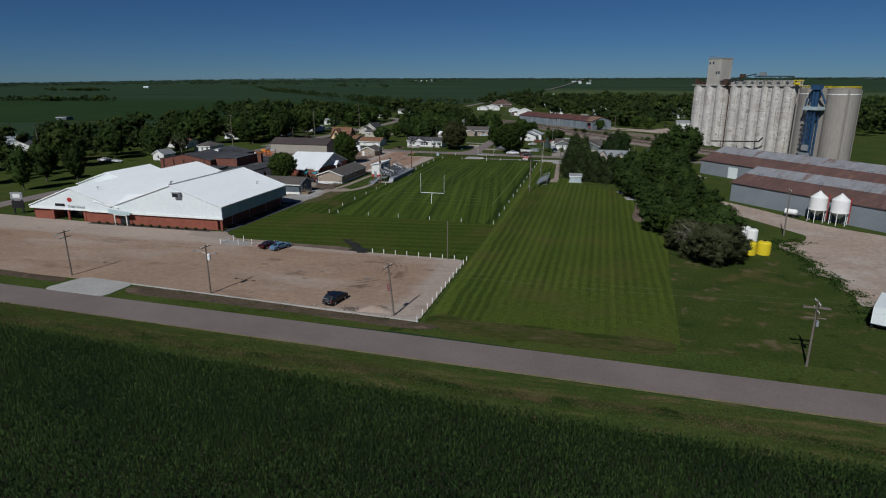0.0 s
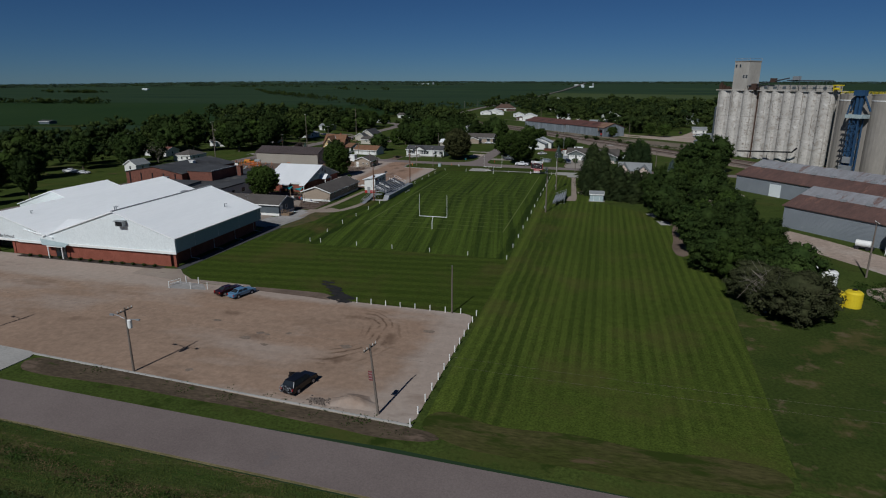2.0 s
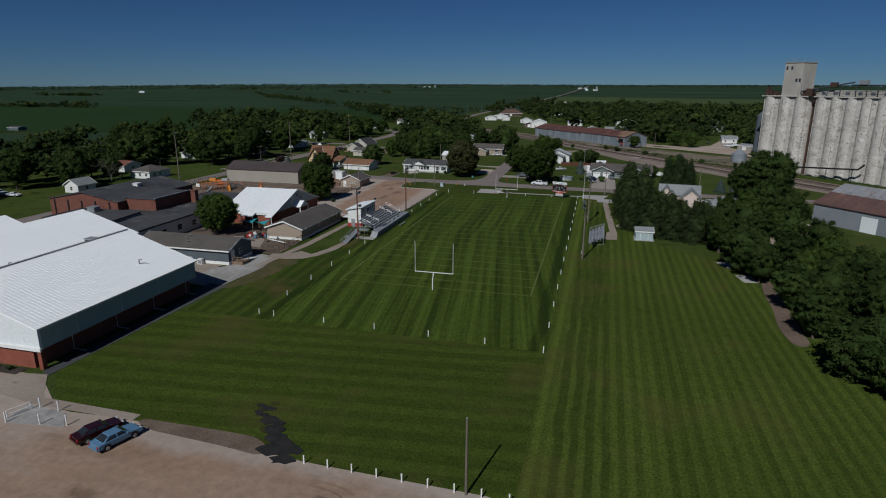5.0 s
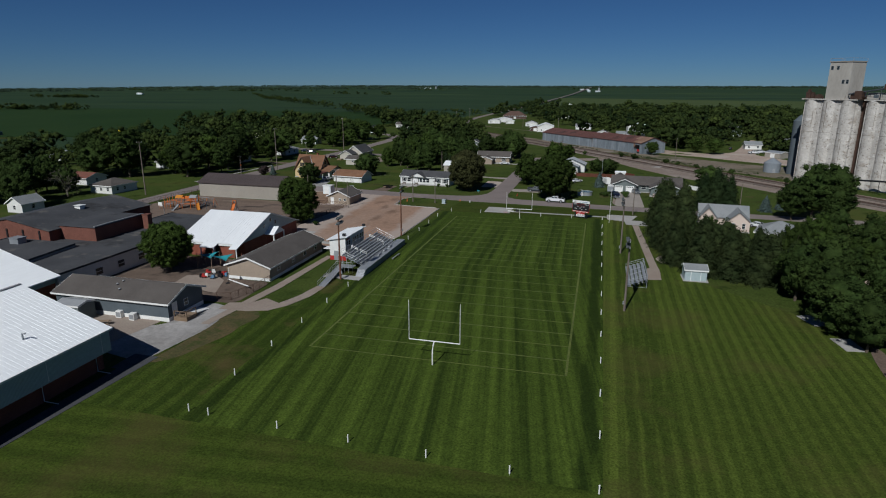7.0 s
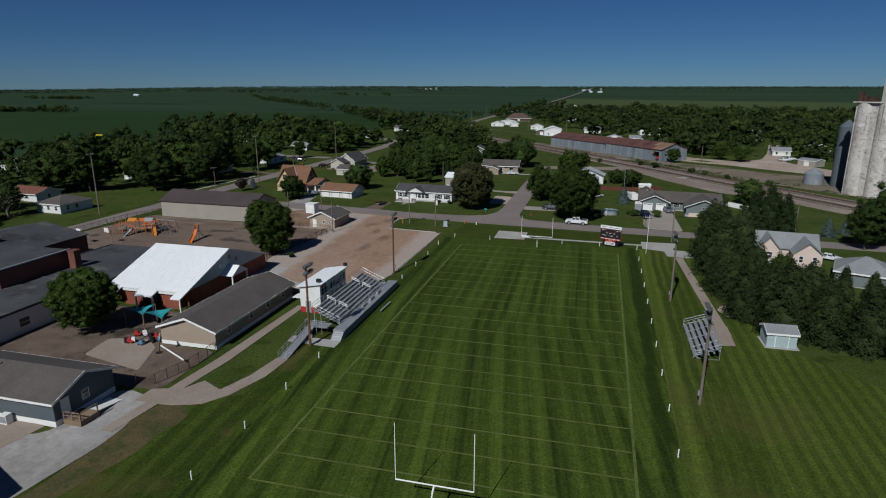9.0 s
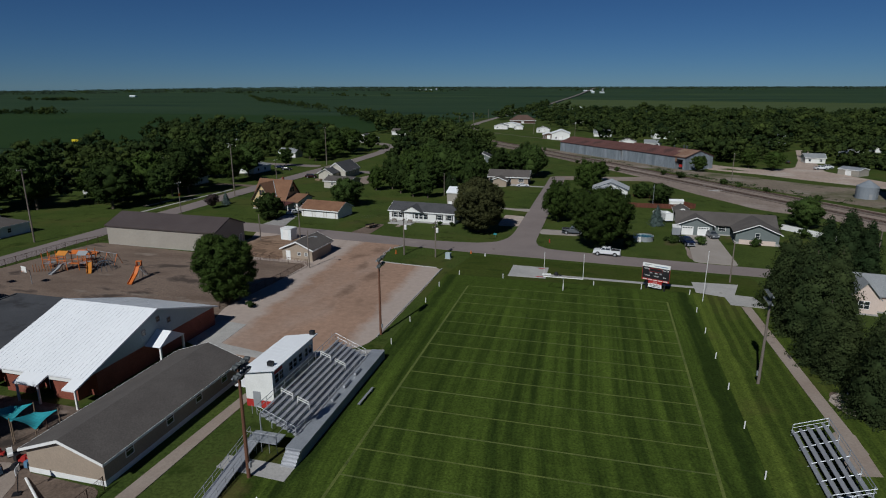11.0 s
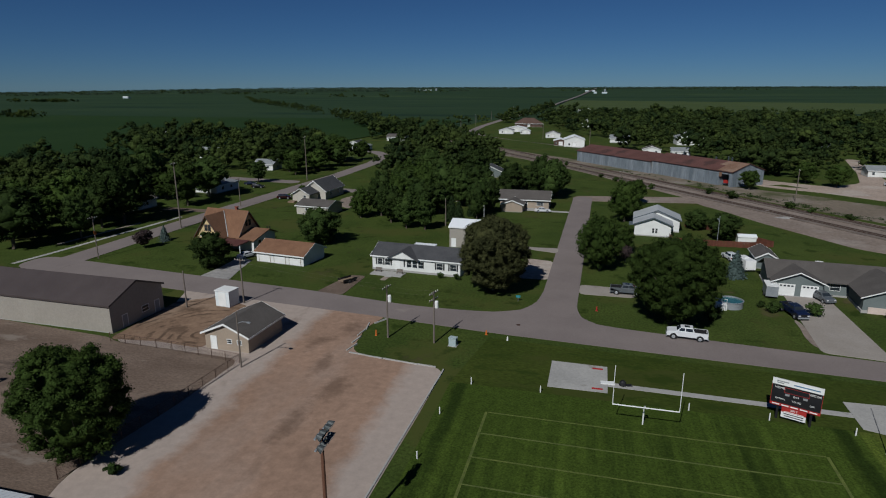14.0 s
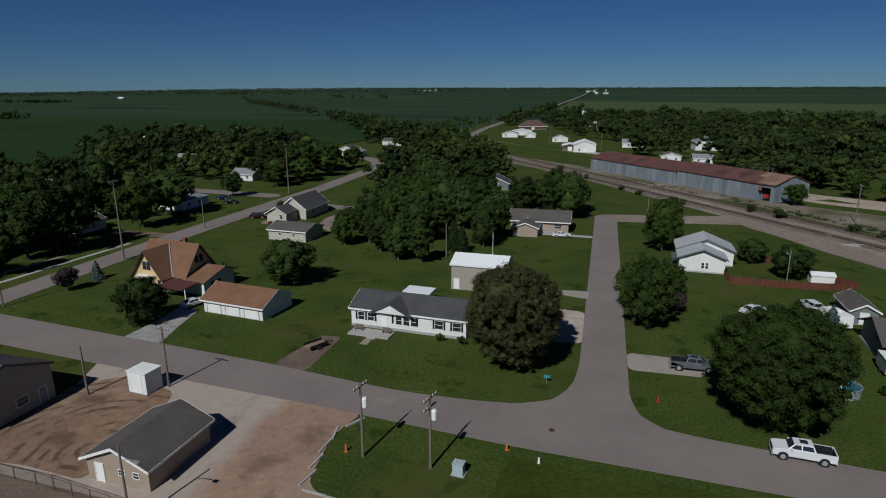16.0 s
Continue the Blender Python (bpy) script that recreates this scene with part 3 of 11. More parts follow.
def prism(poly, z0, z1):
    n = len(poly)
    area = sum(poly[i][0] * poly[(i + 1) % n][1] - poly[(i + 1) % n][0] * poly[i][1] for i in range(n))
    if area < 0:
        poly = poly[::-1]
    v = [(x, y, z0) for x, y in poly] + [(x, y, z1) for x, y in poly]
    return v, [tuple(range(n - 1, -1, -1)), tuple(range(n, 2 * n))] + [(i, (i + 1) % n, n + (i + 1) % n, n + i) for i in range(n)]


def tube(a, b, ra, rb=None, n=8):
    rb = ra if rb is None else rb
    a, b = Vector(a), Vector(b)
    d = (b - a).normalized()
    u = d.orthogonal().normalized()
    w = d.cross(u)
    ring = [u * math.cos(2 * math.pi * i / n) + w * math.sin(2 * math.pi * i / n) for i in range(n)]
    v = [tuple(a + r * ra) for r in ring] + [tuple(b + r * rb) for r in ring]
    return v, [tuple(range(n - 1, -1, -1)), tuple(range(n, 2 * n))] + [(i, (i + 1) % n, n + (i + 1) % n, n + i) for i in range(n)]


def path_tube(pts, r, n=6):
    """One tube through all the points, ring after ring."""
    q = [Vector(p) for p in pts]
    v, f = [], []
    for k, c in enumerate(q):
        d = (q[min(k + 1, len(q) - 1)] - q[max(k - 1, 0)]).normalized()
        a = d.cross(Vector((0, 0, 1)) if abs(d.z) < 0.9 else Vector((1, 0, 0))).normalized()
        b = d.cross(a)
        for i in range(n):
            w = 2 * math.pi * i / n
            v.append(tuple(c + a * (r * math.cos(w)) + b * (r * math.sin(w))))
    for k in range(len(q) - 1):
        for i in range(n):
            j = (i + 1) % n
            f.append((k * n + i, k * n + j, (k + 1) * n + j, (k + 1) * n + i))
    f.append(tuple(range(n - 1, -1, -1)))
    m = (len(q) - 1) * n
    f.append(tuple(range(m, m + n)))
    return v, f


def lathe(profile, n=24, x=0, y=0):
    v, f = [], []
    for r, z in profile:
        for i in range(n):
            a = 2 * math.pi * i / n
            v.append((x + r * math.cos(a), y + r * math.sin(a), z))
    for k in range(len(profile) - 1):
        for i in range(n):
            j = (i + 1) % n
            f.append((k * n + i, k * n + j, (k + 1) * n + j, (k + 1) * n + i))
    f.append(tuple(range(n - 1, -1, -1)))
    m = (len(profile) - 1) * n
    f.append(tuple(range(m, m + n)))
    return v, f


def moved(shape, m):
    return [tuple(m @ Vector(p)) for p in shape[0]], shape[1]


def profile_x(poly_yz, x0, x1):
    """A cross-section in y and z, drawn out along x."""
    n = len(poly_yz)
    v = [(x0, y, z) for y, z in poly_yz] + [(x1, y, z) for y, z in poly_yz]
    return v, [tuple(range(n)), tuple(range(2 * n - 1, n - 1, -1))] + [(i, n + i, n + (i + 1) % n, (i + 1) % n) for i in range(n)]


def profile_y(poly_xz, y0, y1):
    n = len(poly_xz)
    v = [(x, y0, z) for x, z in poly_xz] + [(x, y1, z) for x, z in poly_xz]
    return v, [tuple(range(n)), tuple(range(2 * n - 1, n - 1, -1))] + [(i, n + i, n + (i + 1) % n, (i + 1) % n) for i in range(n)]


def mesh(name, shape, material, smooth=False):
    me = bpy.data.meshes.new(name)
    me.from_pydata(shape[0], [], shape[1])
    bm = bmesh.new()
    bm.from_mesh(me)
    if len(bm.faces) < 4000:
        bmesh.ops.recalc_face_normals(bm, faces=bm.faces)
    bm.to_mesh(me)
    bm.free()
    me.materials.append(material)
    if smooth:
        me.polygons.foreach_set("use_smooth", [True] * len(me.polygons))
    return me


def part(name, shape, material, parent=None, label="", smooth=False):
    ob = new(name, mesh(name, shape, material, smooth))
    if parent:
        ob.parent = parent
    return tagged(ob, label) if label else ob


def thing(name, label, category, x=0.0, y=0.0, rot=0.0, z=0.0, group="", kind=""):
    ob = new(name)
    ob.matrix_basis = pose(x, y, z, 0, 0, rot)
    ob.empty_display_size = 0.5
    return tagged(ob, label, category, group, kind)


def rounded(poly, d):
    """The outline with its corners cut back by at most d metres, twice, so that it runs in curves."""
    for reach in (d, d * 0.45):
        out = []
        n = len(poly)
        for i in range(n):
            p, q, r = (Vector(poly[(i + k) % n]) for k in (-1, 0, 1))
            for o in (p, r):
                w = (o - q).length
                out.append(tuple(q + (o - q) * (min(reach, w * 0.4) / w)))
        poly = out
    return poly


SOFT = {"street": 2.2, "gravel_lot": 1.2, "dirt_lot": 1.2, "gravel_drive": 1.5, "gravel_yard": 0.8, "yard": 4.0, "dirt_strip": 1.2, "dirt_patch": 0.6, "dry_patch": 1.0, "rough_grass": 1.2, "driveway_apron": 1.0, "drive": 0.7, "playground": 1.0, "scorched_earth": 0.15, "scorch_mark": 0.3, "patio": 0.3}


def sheet(name, poly, z, material, label, kind="structure"):
    """A piece of ground cover: a thin slab whose top lies at z."""
    if name in SOFT:
        poly = rounded(poly, SOFT[name])
    return tagged(part(name, prism(poly, z - 0.3, z), material), label, "ground", "", kind)


def quads(name, verts, material, parent=None, per=4):
    """A mesh of many loose quads (or triangles) from an array of corners."""
    me = bpy.data.meshes.new(name)
    n = len(verts)
    me.vertices.add(n)
    me.vertices.foreach_set("co", np.asarray(verts, np.float32).ravel())
    me.loops.add(n)
    me.loops.foreach_set("vertex_index", np.arange(n, dtype=np.int32))
    k = n // per
    me.polygons.add(k)
    me.polygons.foreach_set("loop_start", np.arange(0, n, per, dtype=np.int32))
    me.update(calc_edges=True)
    me.materials.append(material)
    ob = new(name, me)
    if parent:
        ob.parent = parent
    return ob




def on_side(side, w, d, u):
    """A pose whose x runs along the wall, y out of it, at u metres from the wall's middle (seen from outside, to the right)."""
    if side == "S":
        return pose(u, -d / 2, 0, 0, 0, 180) @ pose(0, 0, 0)
    if side == "N":
        return pose(-u, d / 2, 0, 0, 0, 0)
    if side == "E":
        return pose(w / 2, u, 0, 0, 0, -90)
    return pose(-w / 2, -u, 0, 0, 0, 90)


def window_at(parent, m, z, w, h, frame_mat=None, name="window"):
    fm = frame_mat or M_WHITE
    t = 0.07
    fr = join(box(-w / 2 - t, -0.04, z - t, w / 2 + t, 0.06, z), box(-w / 2 - t, -0.04, z + h, w / 2 + t, 0.06, z + h + t),
              box(-w / 2 - t, -0.04, z, -w / 2, 0.06, z + h), box(w / 2, -0.04, z, w / 2 + t, 0.06, z + h), box(-w / 2, -0.04, z + h / 2 - 0.025, w / 2, 0.05, z + h / 2 + 0.025))
    o = part(name, moved(fr, m), fm, parent)
    part("pane", moved(box(-w / 2, -0.03, z, w / 2, 0.02, z + h), m), M_GLASS, o)
    return o


def door_at(parent, m, w, h, material=None, z=0.0, panels=0):
    t = 0.08
    o = part("door", moved(box(-w / 2, -0.03, z, w / 2, 0.04, z + h), m), material or M_WHITE, parent)
    part("door_frame", moved(join(box(-w / 2 - t, -0.04, z, -w / 2, 0.08, z + h + t), box(w / 2, -0.04, z, w / 2 + t, 0.08, z + h + t), box(-w / 2, -0.04, z + h, w / 2, 0.08, z + h + t)), m), M_TAN_WOOD if panels else M_WHITE, o)
    for i in range(panels):
        zz = z + 0.12 + i * (h - 0.2) / panels
        part("panel", moved(box(-w / 2 + 0.1, 0.042, zz, w / 2 - 0.1, 0.06, zz + (h - 0.2) / panels - 0.1), m), material or M_WHITE, o)
    if not panels:
        part("handle", moved(tube((w / 2 - 0.12, 0.04, z + 1.0), (w / 2 - 0.12, 0.1, z + 1.0), 0.03, 0.03, 6), m), M_GREY_TRIM, o)
    return o


def gabled(name, label, x, y, w, d, eave, ridge, wall, roof, rot=0.0, axis="x", over=0.4, category="house", windows=(), doors=(), base=0.25, base_mat=None, trim=None, chimney=None, group="", hip=False, z=0.0, gable_mat=None):
    """A house: walls to the eave with gable ends (or a hipped roof), overhanging roof with thickness, trim, windows and doors. axis: the ridge's direction."""
    o = thing(name, label, category, x, y, rot, z, group)
    sw, sd = (w, d) if axis == "x" else (d, w)

    def flip(shape):
        return shape if axis == "x" else moved(shape, pose(0, 0, 0, 0, 0, 90))

    rise = ridge - eave
    part("foundation", box(-w / 2 - 0.03, -d / 2 - 0.03, -0.3, w / 2 + 0.03, d / 2 + 0.03, base), base_mat or M_CONCRETE, o)
    th = 0.18
    s = rise / (sd / 2)
    ov_z = eave - s * over
    if hip:
        part("wall", box(-w / 2, -d / 2, base, w / 2, d / 2, eave), wall, o)
        a, b2, k = sw / 2 + over, sd / 2 + over, min(sd / 2, sw / 2 - 0.3)
        r = sw / 2 - k
        v = [(-a, -b2, ov_z), (a, -b2, ov_z), (a, b2, ov_z), (-a, b2, ov_z), (-r, 0, ridge), (r, 0, ridge)]
        f = [(0, 1, 5, 4), (2, 3, 4, 5), (1, 2, 5), (3, 0, 4)]
        v2 = [(px_, py_, pz_ + th) for px_, py_, pz_ in v]
        shape = (v + v2, [tuple(i + 6 for i in q) for q in f] + [q[::-1] for q in f] + [(0, 1, 7, 6), (1, 2, 8, 7), (2, 3, 9, 8), (3, 0, 6, 9)])
        part("roof", flip(shape), roof, o)
        part("trim", flip(join(box(-a, -b2 - 0.03, ov_z - 0.12, a, -b2, ov_z + th), box(-a, b2, ov_z - 0.12, a, b2 + 0.03, ov_z + th),
                               box(a, -b2, ov_z - 0.12, a + 0.03, b2, ov_z + th), box(-a - 0.03, -b2, ov_z - 0.12, -a, b2, ov_z + th))), trim or M_WHITE, o)
    else:
        poly = [(-sd / 2, base), (sd / 2, base), (sd / 2, eave), (0, ridge), (-sd / 2, eave)]
        part("wall", flip(profile_x(poly, -sw / 2, sw / 2)), wall, o)
        a = sw / 2 + over
        top = [(-sd / 2 - over, ov_z), (0, ridge + 0.02), (sd / 2 + over, ov_z)]
        sec = [(top[0][0], top[0][1]), (0, top[1][1]), (top[2][0], top[2][1]), (top[2][0], top[2][1] + th), (0, top[1][1] + th), (top[0][0], top[0][1] + th)]
        part("roof", flip(profile_x(sec, -a, a)), roof, o)
        b2 = sd / 2 + over
        rake = [(-b2 - 0.02, ov_z - 0.1), (0, ridge - 0.1), (b2 + 0.02, ov_z - 0.1), (b2 + 0.02, ov_z + th + 0.02), (0, ridge + th + 0.04), (-b2 - 0.02, ov_z + th + 0.02)]
        part("trim", flip(join(profile_x(rake, a, a + 0.04), profile_x(rake, -a - 0.04, -a), box(-a, -b2 - 0.04, ov_z - 0.1, a, -b2 - 0.005, ov_z + th), box(-a, b2 + 0.005, ov_z - 0.1, a, b2 + 0.04, ov_z + th))), trim or M_WHITE, o)
        if gable_mat:
            tri = [(-sd / 2, eave), (sd / 2, eave), (0, ridge)]
            part("gable_panel", flip(join(profile_x(tri, sw / 2 + 0.004, sw / 2 + 0.03), profile_x(tri, -sw / 2 - 0.03, -sw / 2 - 0.004))), gable_mat, o)
    for side, u, zz, ww, hh in windows:
        window_at(o, on_side(side, w, d, u), zz, ww, hh)
    for side, u, ww, hh, mm in doors:
        door_at(o, on_side(side, w, d, u), ww, hh, mm, base, 4 if ww > 2 else 0)
    if chimney:
        cx, cy, cw, ch = chimney
        part("chimney", join(box(cx - cw / 2, cy - cw / 2, eave, cx + cw / 2, cy + cw / 2, ch), box(cx - cw / 2 - 0.06, cy - cw / 2 - 0.06, ch, cx + cw / 2 + 0.06, cy + cw / 2 + 0.06, ch + 0.15)), M_BRICK, o)
    return o


# ---- lettering ----
def words(name, body, size, material, parent, m, label=""):
    c = bpy.data.curves.new(name, "FONT")
    c.body, c.size, c.extrude, c.align_x, c.align_y = body, size, 0.012, "CENTER", "CENTER"
    tmp = new(name, c)
    me = bpy.data.meshes.new_from_object(tmp)
    bpy.data.objects.remove(tmp)
    me.materials.clear()
    me.materials.append(material)
    ob = new(name, me)
    ob.parent = parent
    ob.matrix_basis = m
    return tagged(ob, label) if label else ob


# ---- plants ----
def leaf_quads(rng, centres, normals, size, jitter=0.7):
    """Loose leaf sprays: one bent quad at each centre, roughly facing its normal."""
    n = len(centres)
    nn = normals + rng.normal(0, jitter, (n, 3))
    nn /= np.linalg.norm(nn, axis=1)[:, None] + 1e-9
    ref = rng.normal(0, 1, (n, 3))
    u = np.cross(nn, ref)
    u /= np.linalg.norm(u, axis=1)[:, None] + 1e-9
    w = np.cross(nn, u)
    s = (size * rng.uniform(0.6, 1.3, n))[:, None]
    r = rng.uniform(0.55, 0.9, n)[:, None]
    return np.stack([centres - u * s * 0.5, centres - w * s * r * 0.5, centres + u * s * 0.5, centres + w * s * r * 0.5], 1).reshape(-1, 3)


def crown_lobes(rng, rx, ry, z0, z1, lobes, lobe_r, top_heavy=0.0, inner=0.35):
    """Centres, radii and directions of the many lobes of an uneven egg between z0 and z1. inner: how deep the innermost lie."""
    zc, rz = (z0 + z1) / 2, (z1 - z0) / 2
    d = rng.normal(0, 1, (lobes, 3))
    d[:, 2] += top_heavy
    d /= np.linalg.norm(d, axis=1)[:, None]
    swell = np.ones(lobes)
    for f in (3.0, 5.0, 8.0):
        swell += 0.16 / f ** 0.5 * np.sin(f * d @ rng.normal(0, 1, 3) + rng.uniform(0, 6.28))
    k = (rng.uniform(inner, 0.94, lobes) * np.clip(swell, 0.75, 1.12))[:, None]
    return d * k * np.array([rx, ry, rz]) + np.array([0, 0, zc]), lobe_r * rng.uniform(0.6, 1.3, lobes), d


def lobe_points(rng, n, c, lr, d, z_least):
    """Points on the shells of the lobes, with the directions in which they face."""
    pick = rng.integers(0, len(c), n)
    e = rng.normal(0, 1, (n, 3))
    e[:, 2] += 0.35
    e += 0.5 * d[pick]
    e /= np.linalg.norm(e, axis=1)[:, None]
    p = c[pick] + e * (lr[pick] * (0.62 + 0.55 * rng.uniform(0, 1, n)))[:, None] * np.array([1, 1, 0.8])
    p[:, 2] = np.maximum(p[:, 2], z_least)
    return p, e


def ball(level):
    bm = bmesh.new()
    bmesh.ops.create_icosphere(bm, subdivisions=level, radius=1.0)
    v = np.array([q.co[:] for q in bm.verts])
    f = np.array([[q.index for q in t.verts] for t in bm.faces])
    bm.free()
    return v, f


BALLS = {k: ball(k) for k in (1, 2, 3)}


def clumps(rng, c, lr, level, fill=0.68, rag=0.4):
    """Ragged leaf masses, one for each lobe: vertices and triangles."""
    bv, bf = BALLS[level]
    n, m = len(c), len(bv)
    k = (lr * fill)[:, None] * rng.uniform(1 - rag, 1 + rag, (n, m))
    v = c[:, None, :] + bv[None] * k[:, :, None] * np.array([1, 1, 0.82])
    f = bf[None] + (np.arange(n) * m)[:, None, None]
    return v.reshape(-1, 3), f.reshape(-1, 3)


def foliage(name, leaves, masses, material, parent=None):
    """One crown: loose leaf quads over smooth-shaded leaf masses."""
    mv = np.concatenate([q[0] for q in masses])
    off = np.cumsum([0] + [len(q[0]) for q in masses])
    mf = np.concatenate([q[1] + o for q, o in zip(masses, off)]) + len(leaves)
    me = bpy.data.meshes.new(name)
    nq, nt = len(leaves) // 4, len(mf)
    me.vertices.add(len(leaves) + len(mv))
    me.vertices.foreach_set("co", np.concatenate([leaves, mv]).astype(np.float32).ravel())
    me.loops.add(4 * nq + 3 * nt)
    me.loops.foreach_set("vertex_index", np.concatenate([np.arange(4 * nq), mf.ravel()]).astype(np.int32))
    me.polygons.add(nq + nt)
    me.polygons.foreach_set("loop_start", np.concatenate([np.arange(nq) * 4, 4 * nq + np.arange(nt) * 3]).astype(np.int32))
    me.polygons.foreach_set("use_smooth", np.concatenate([np.zeros(nq, bool), np.ones(nt, bool)]))
    me.update(calc_edges=True)
    me.materials.append(material)
    ob = new(name, me)
    if parent:
        ob.parent = parent
    return ob


def limbs(rng, h, r, crown_z, count, spread):
    out = [tube((0, 0, -0.2), (rng.normal(0, 0.1), rng.normal(0, 0.1), crown_z), r, r * 0.75, 8), tube((0, 0, crown_z - 0.1), (rng.normal(0, 0.3), rng.normal(0, 0.3), h * 0.8), r * 0.75, r * 0.15, 7)]
    for i in range(count):
        a = 2 * math.pi * i / count + rng.uniform(-0.4, 0.4)
        z = crown_z + rng.uniform(-0.1, 0.35) * (h - crown_z)
        q = rng.uniform(0.5, 0.8) * spread
        e = (math.cos(a) * q, math.sin(a) * q, z + rng.uniform(0.25, 0.5) * (h - crown_z))
        mid = (e[0] * 0.5, e[1] * 0.5, (z + e[2]) / 2 - 0.05 * h)
        out += [tube((0, 0, z), mid, r * 0.4, r * 0.28, 6), tube(mid, e, r * 0.28, r * 0.08, 6)]
    return join(*out)


def broad_tree(name, label, seed, h, rx, base, n, size, leaf, lobes=34, lobe_r=None, trunk=0.32, ry=None, jitter=0.45, level=1, fill=0.6, inner=0.6):
    rng = np.random.default_rng(seed)
    o = thing(name, label, "tree")
    part("trunk", limbs(rng, h, trunk, base + 0.12 * h, 7, rx), M_BARK, o)
    c, lr, d = crown_lobes(rng, rx, ry or rx, base, h, lobes, lobe_r or rx * 0.36, 0.25, inner)
    p, e = lobe_points(rng, n, c, lr, d, base * 0.75)
    z = np.linspace(0.3, 0.7, 3) * (h - base) + base
    heart = (np.stack([0 * z, 0 * z, z], 1), np.array([0.95, 1.05, 0.9]) * min(rx, (h - base) / 2))
    foliage("crown", leaf_quads(rng, p, e, size, jitter), [clumps(rng, c, lr, level, fill), clumps(rng, *heart, 2, 0.66, 0.2)], leaf, o)
    return o


def conifer_points(rng, n, h, r, base=0.4, power=0.85):
    t = 1 - np.sqrt(rng.uniform(0, 1, n))
    z = base + t * (h - base)
    tier = np.sin(z * 2 * math.pi / (h / 13)) * 0.10 + 1
    rad = r * (1 - t) ** power * tier * rng.uniform(0.62, 1.04, n) + 0.05
    a = rng.uniform(0, 2 * math.pi, n)
    lump = 1 + 0.2 * np.sin(a * 5 + z * 1.7) + 0.13 * np.sin(a * 9 - z * 2.9)
    rad *= lump
    p = np.stack([rad * np.cos(a), rad * np.sin(a), z - rad * 0.18], 1)
    e = np.stack([np.cos(a), np.sin(a), np.full(n, 0.55)], 1)
    return p, e


def conifer_tree(name, label, seed, h, r, n, size, leaf, power=0.85):
    rng = np.random.default_rng(seed)
    o = thing(name, label, "tree")
    part("trunk", tube((0, 0, -0.2), (0, 0, h * 0.95), 0.22, 0.03, 7), M_BARK, o)
    p, e = conifer_points(rng, n, h, r, 0.3, power)
    z = np.linspace(0.12, 0.86, 12) * h
    rad = r * (1 - z / h) ** power
    turn = np.arange(12) * 2.4
    c = np.stack([rad * 0.25 * np.cos(turn), rad * 0.25 * np.sin(turn), z - 0.1 * rad], 1)
    foliage("crown", leaf_quads(rng, p, e, size, 0.45), [clumps(rng, c, rad * 0.75, 2, 0.9, 0.2)], leaf, o)
    return o


def place(ob, x, y, s=1.0, rot=0.0, sz=None, z=0.0):
    return copy_thing(ob, Matrix.LocRotScale((x, y, z), Euler((0, 0, radians(rot))), (s, s, sz or s)))


def put(ob, x, y, s=1.0, rot=0.0, sz=None, z=0.0):
    ob.matrix_basis = Matrix.LocRotScale((x, y, z), Euler((0, 0, radians(rot))), (s, s, sz or s))
    return ob

# ---- the ground: one sheet to the horizon, rising gently far out ----
def rise_at(x, y):
    """Height of the plain: it swells towards the horizon, less so in the west."""
    r, a = math.hypot(x + 40, y - 150), math.degrees(math.atan2(x + 40, y - 150))
    k = min(max((r - 1500) / 3300, 0), 1)
    west = min(max((-30 - a) / 18, 0), 1)
    return 31 * k * k * (3 - 2 * k) * (1 - 0.75 * west)


def ground_shape():
    radii = [0, 60, 120, 200, 300, 420, 600, 850, 1150, 1500, 1800, 2100, 2400, 2700, 3000, 3300, 3600, 3900, 4200, 4500, 4800, 5200, 5600]
    n = 144
    v, f = [(-40, 150, 0)], []
    for r in radii[1:]:
        for i in range(n):
            a = 2 * math.pi * i / n
            x, y = -40 + r * math.cos(a), 150 + r * math.sin(a)
            v.append((x, y, rise_at(x, y) + (1.5 * math.sin(i * 0.9) * math.sin(r / 700) if r > 2000 else 0)))
    f += [(0, 1 + i, 1 + (i + 1) % n) for i in range(n)]
    for k in range(len(radii) - 2):
        for i in range(n):
            j = (i + 1) % n
            f.append((1 + k * n + i, 1 + (k + 1) * n + i, 1 + (k + 1) * n + j, 1 + k * n + j))
    return v, f


M_LAWN = mat("town_lawn_grass", (0.0355, 0.054, 0.0108), (0.051, 0.07, 0.0148), 0.09, 2.5, 0.5, 0.95, bump=0.03, spec=0.06, spots=[((0.0545, 0.064, 0.0155), 0.05, 0.52), ((0.02436, 0.03915, 0.006525), 0.2, 0.56), ((0.0783, 0.06699, 0.03132), 0.1, 0.63)])
M_FIELD = mown("striped_field_grass", (0.016, 0.0275, 0.0044), (0.0605, 0.0905, 0.0128), -1.2, 1.0, 1.0, streak=0.72, tracks=[(-24.8, 0.9, -0.5), (-68.6, 0.8, -0.4)], second=(-8.5, 1.3, 196, 226), fade=(278, 263))
M_SOUTH = mown("end_lawn_grass", (0.0275, 0.0425, 0.006), (0.048, 0.069, 0.0098), 84, 1.7, 0.9, dry=(0.06, 0.5, 0.5), c_dry=(0.07395, 0.0609, 0.02088), streak=0.4)
M_WEST = mown("side_lawn_grass", (0.02349, 0.03828, 0.005655), (0.045, 0.066, 0.0095), -6, 1.25, 0.95, dry=(0.09, 0.52, 0.7), c_dry=(0.087, 0.06525, 0.0261), streak=0.45, tracks=[(-71.6, 0.7, -0.6), (-74.2, 0.6, -0.5)])
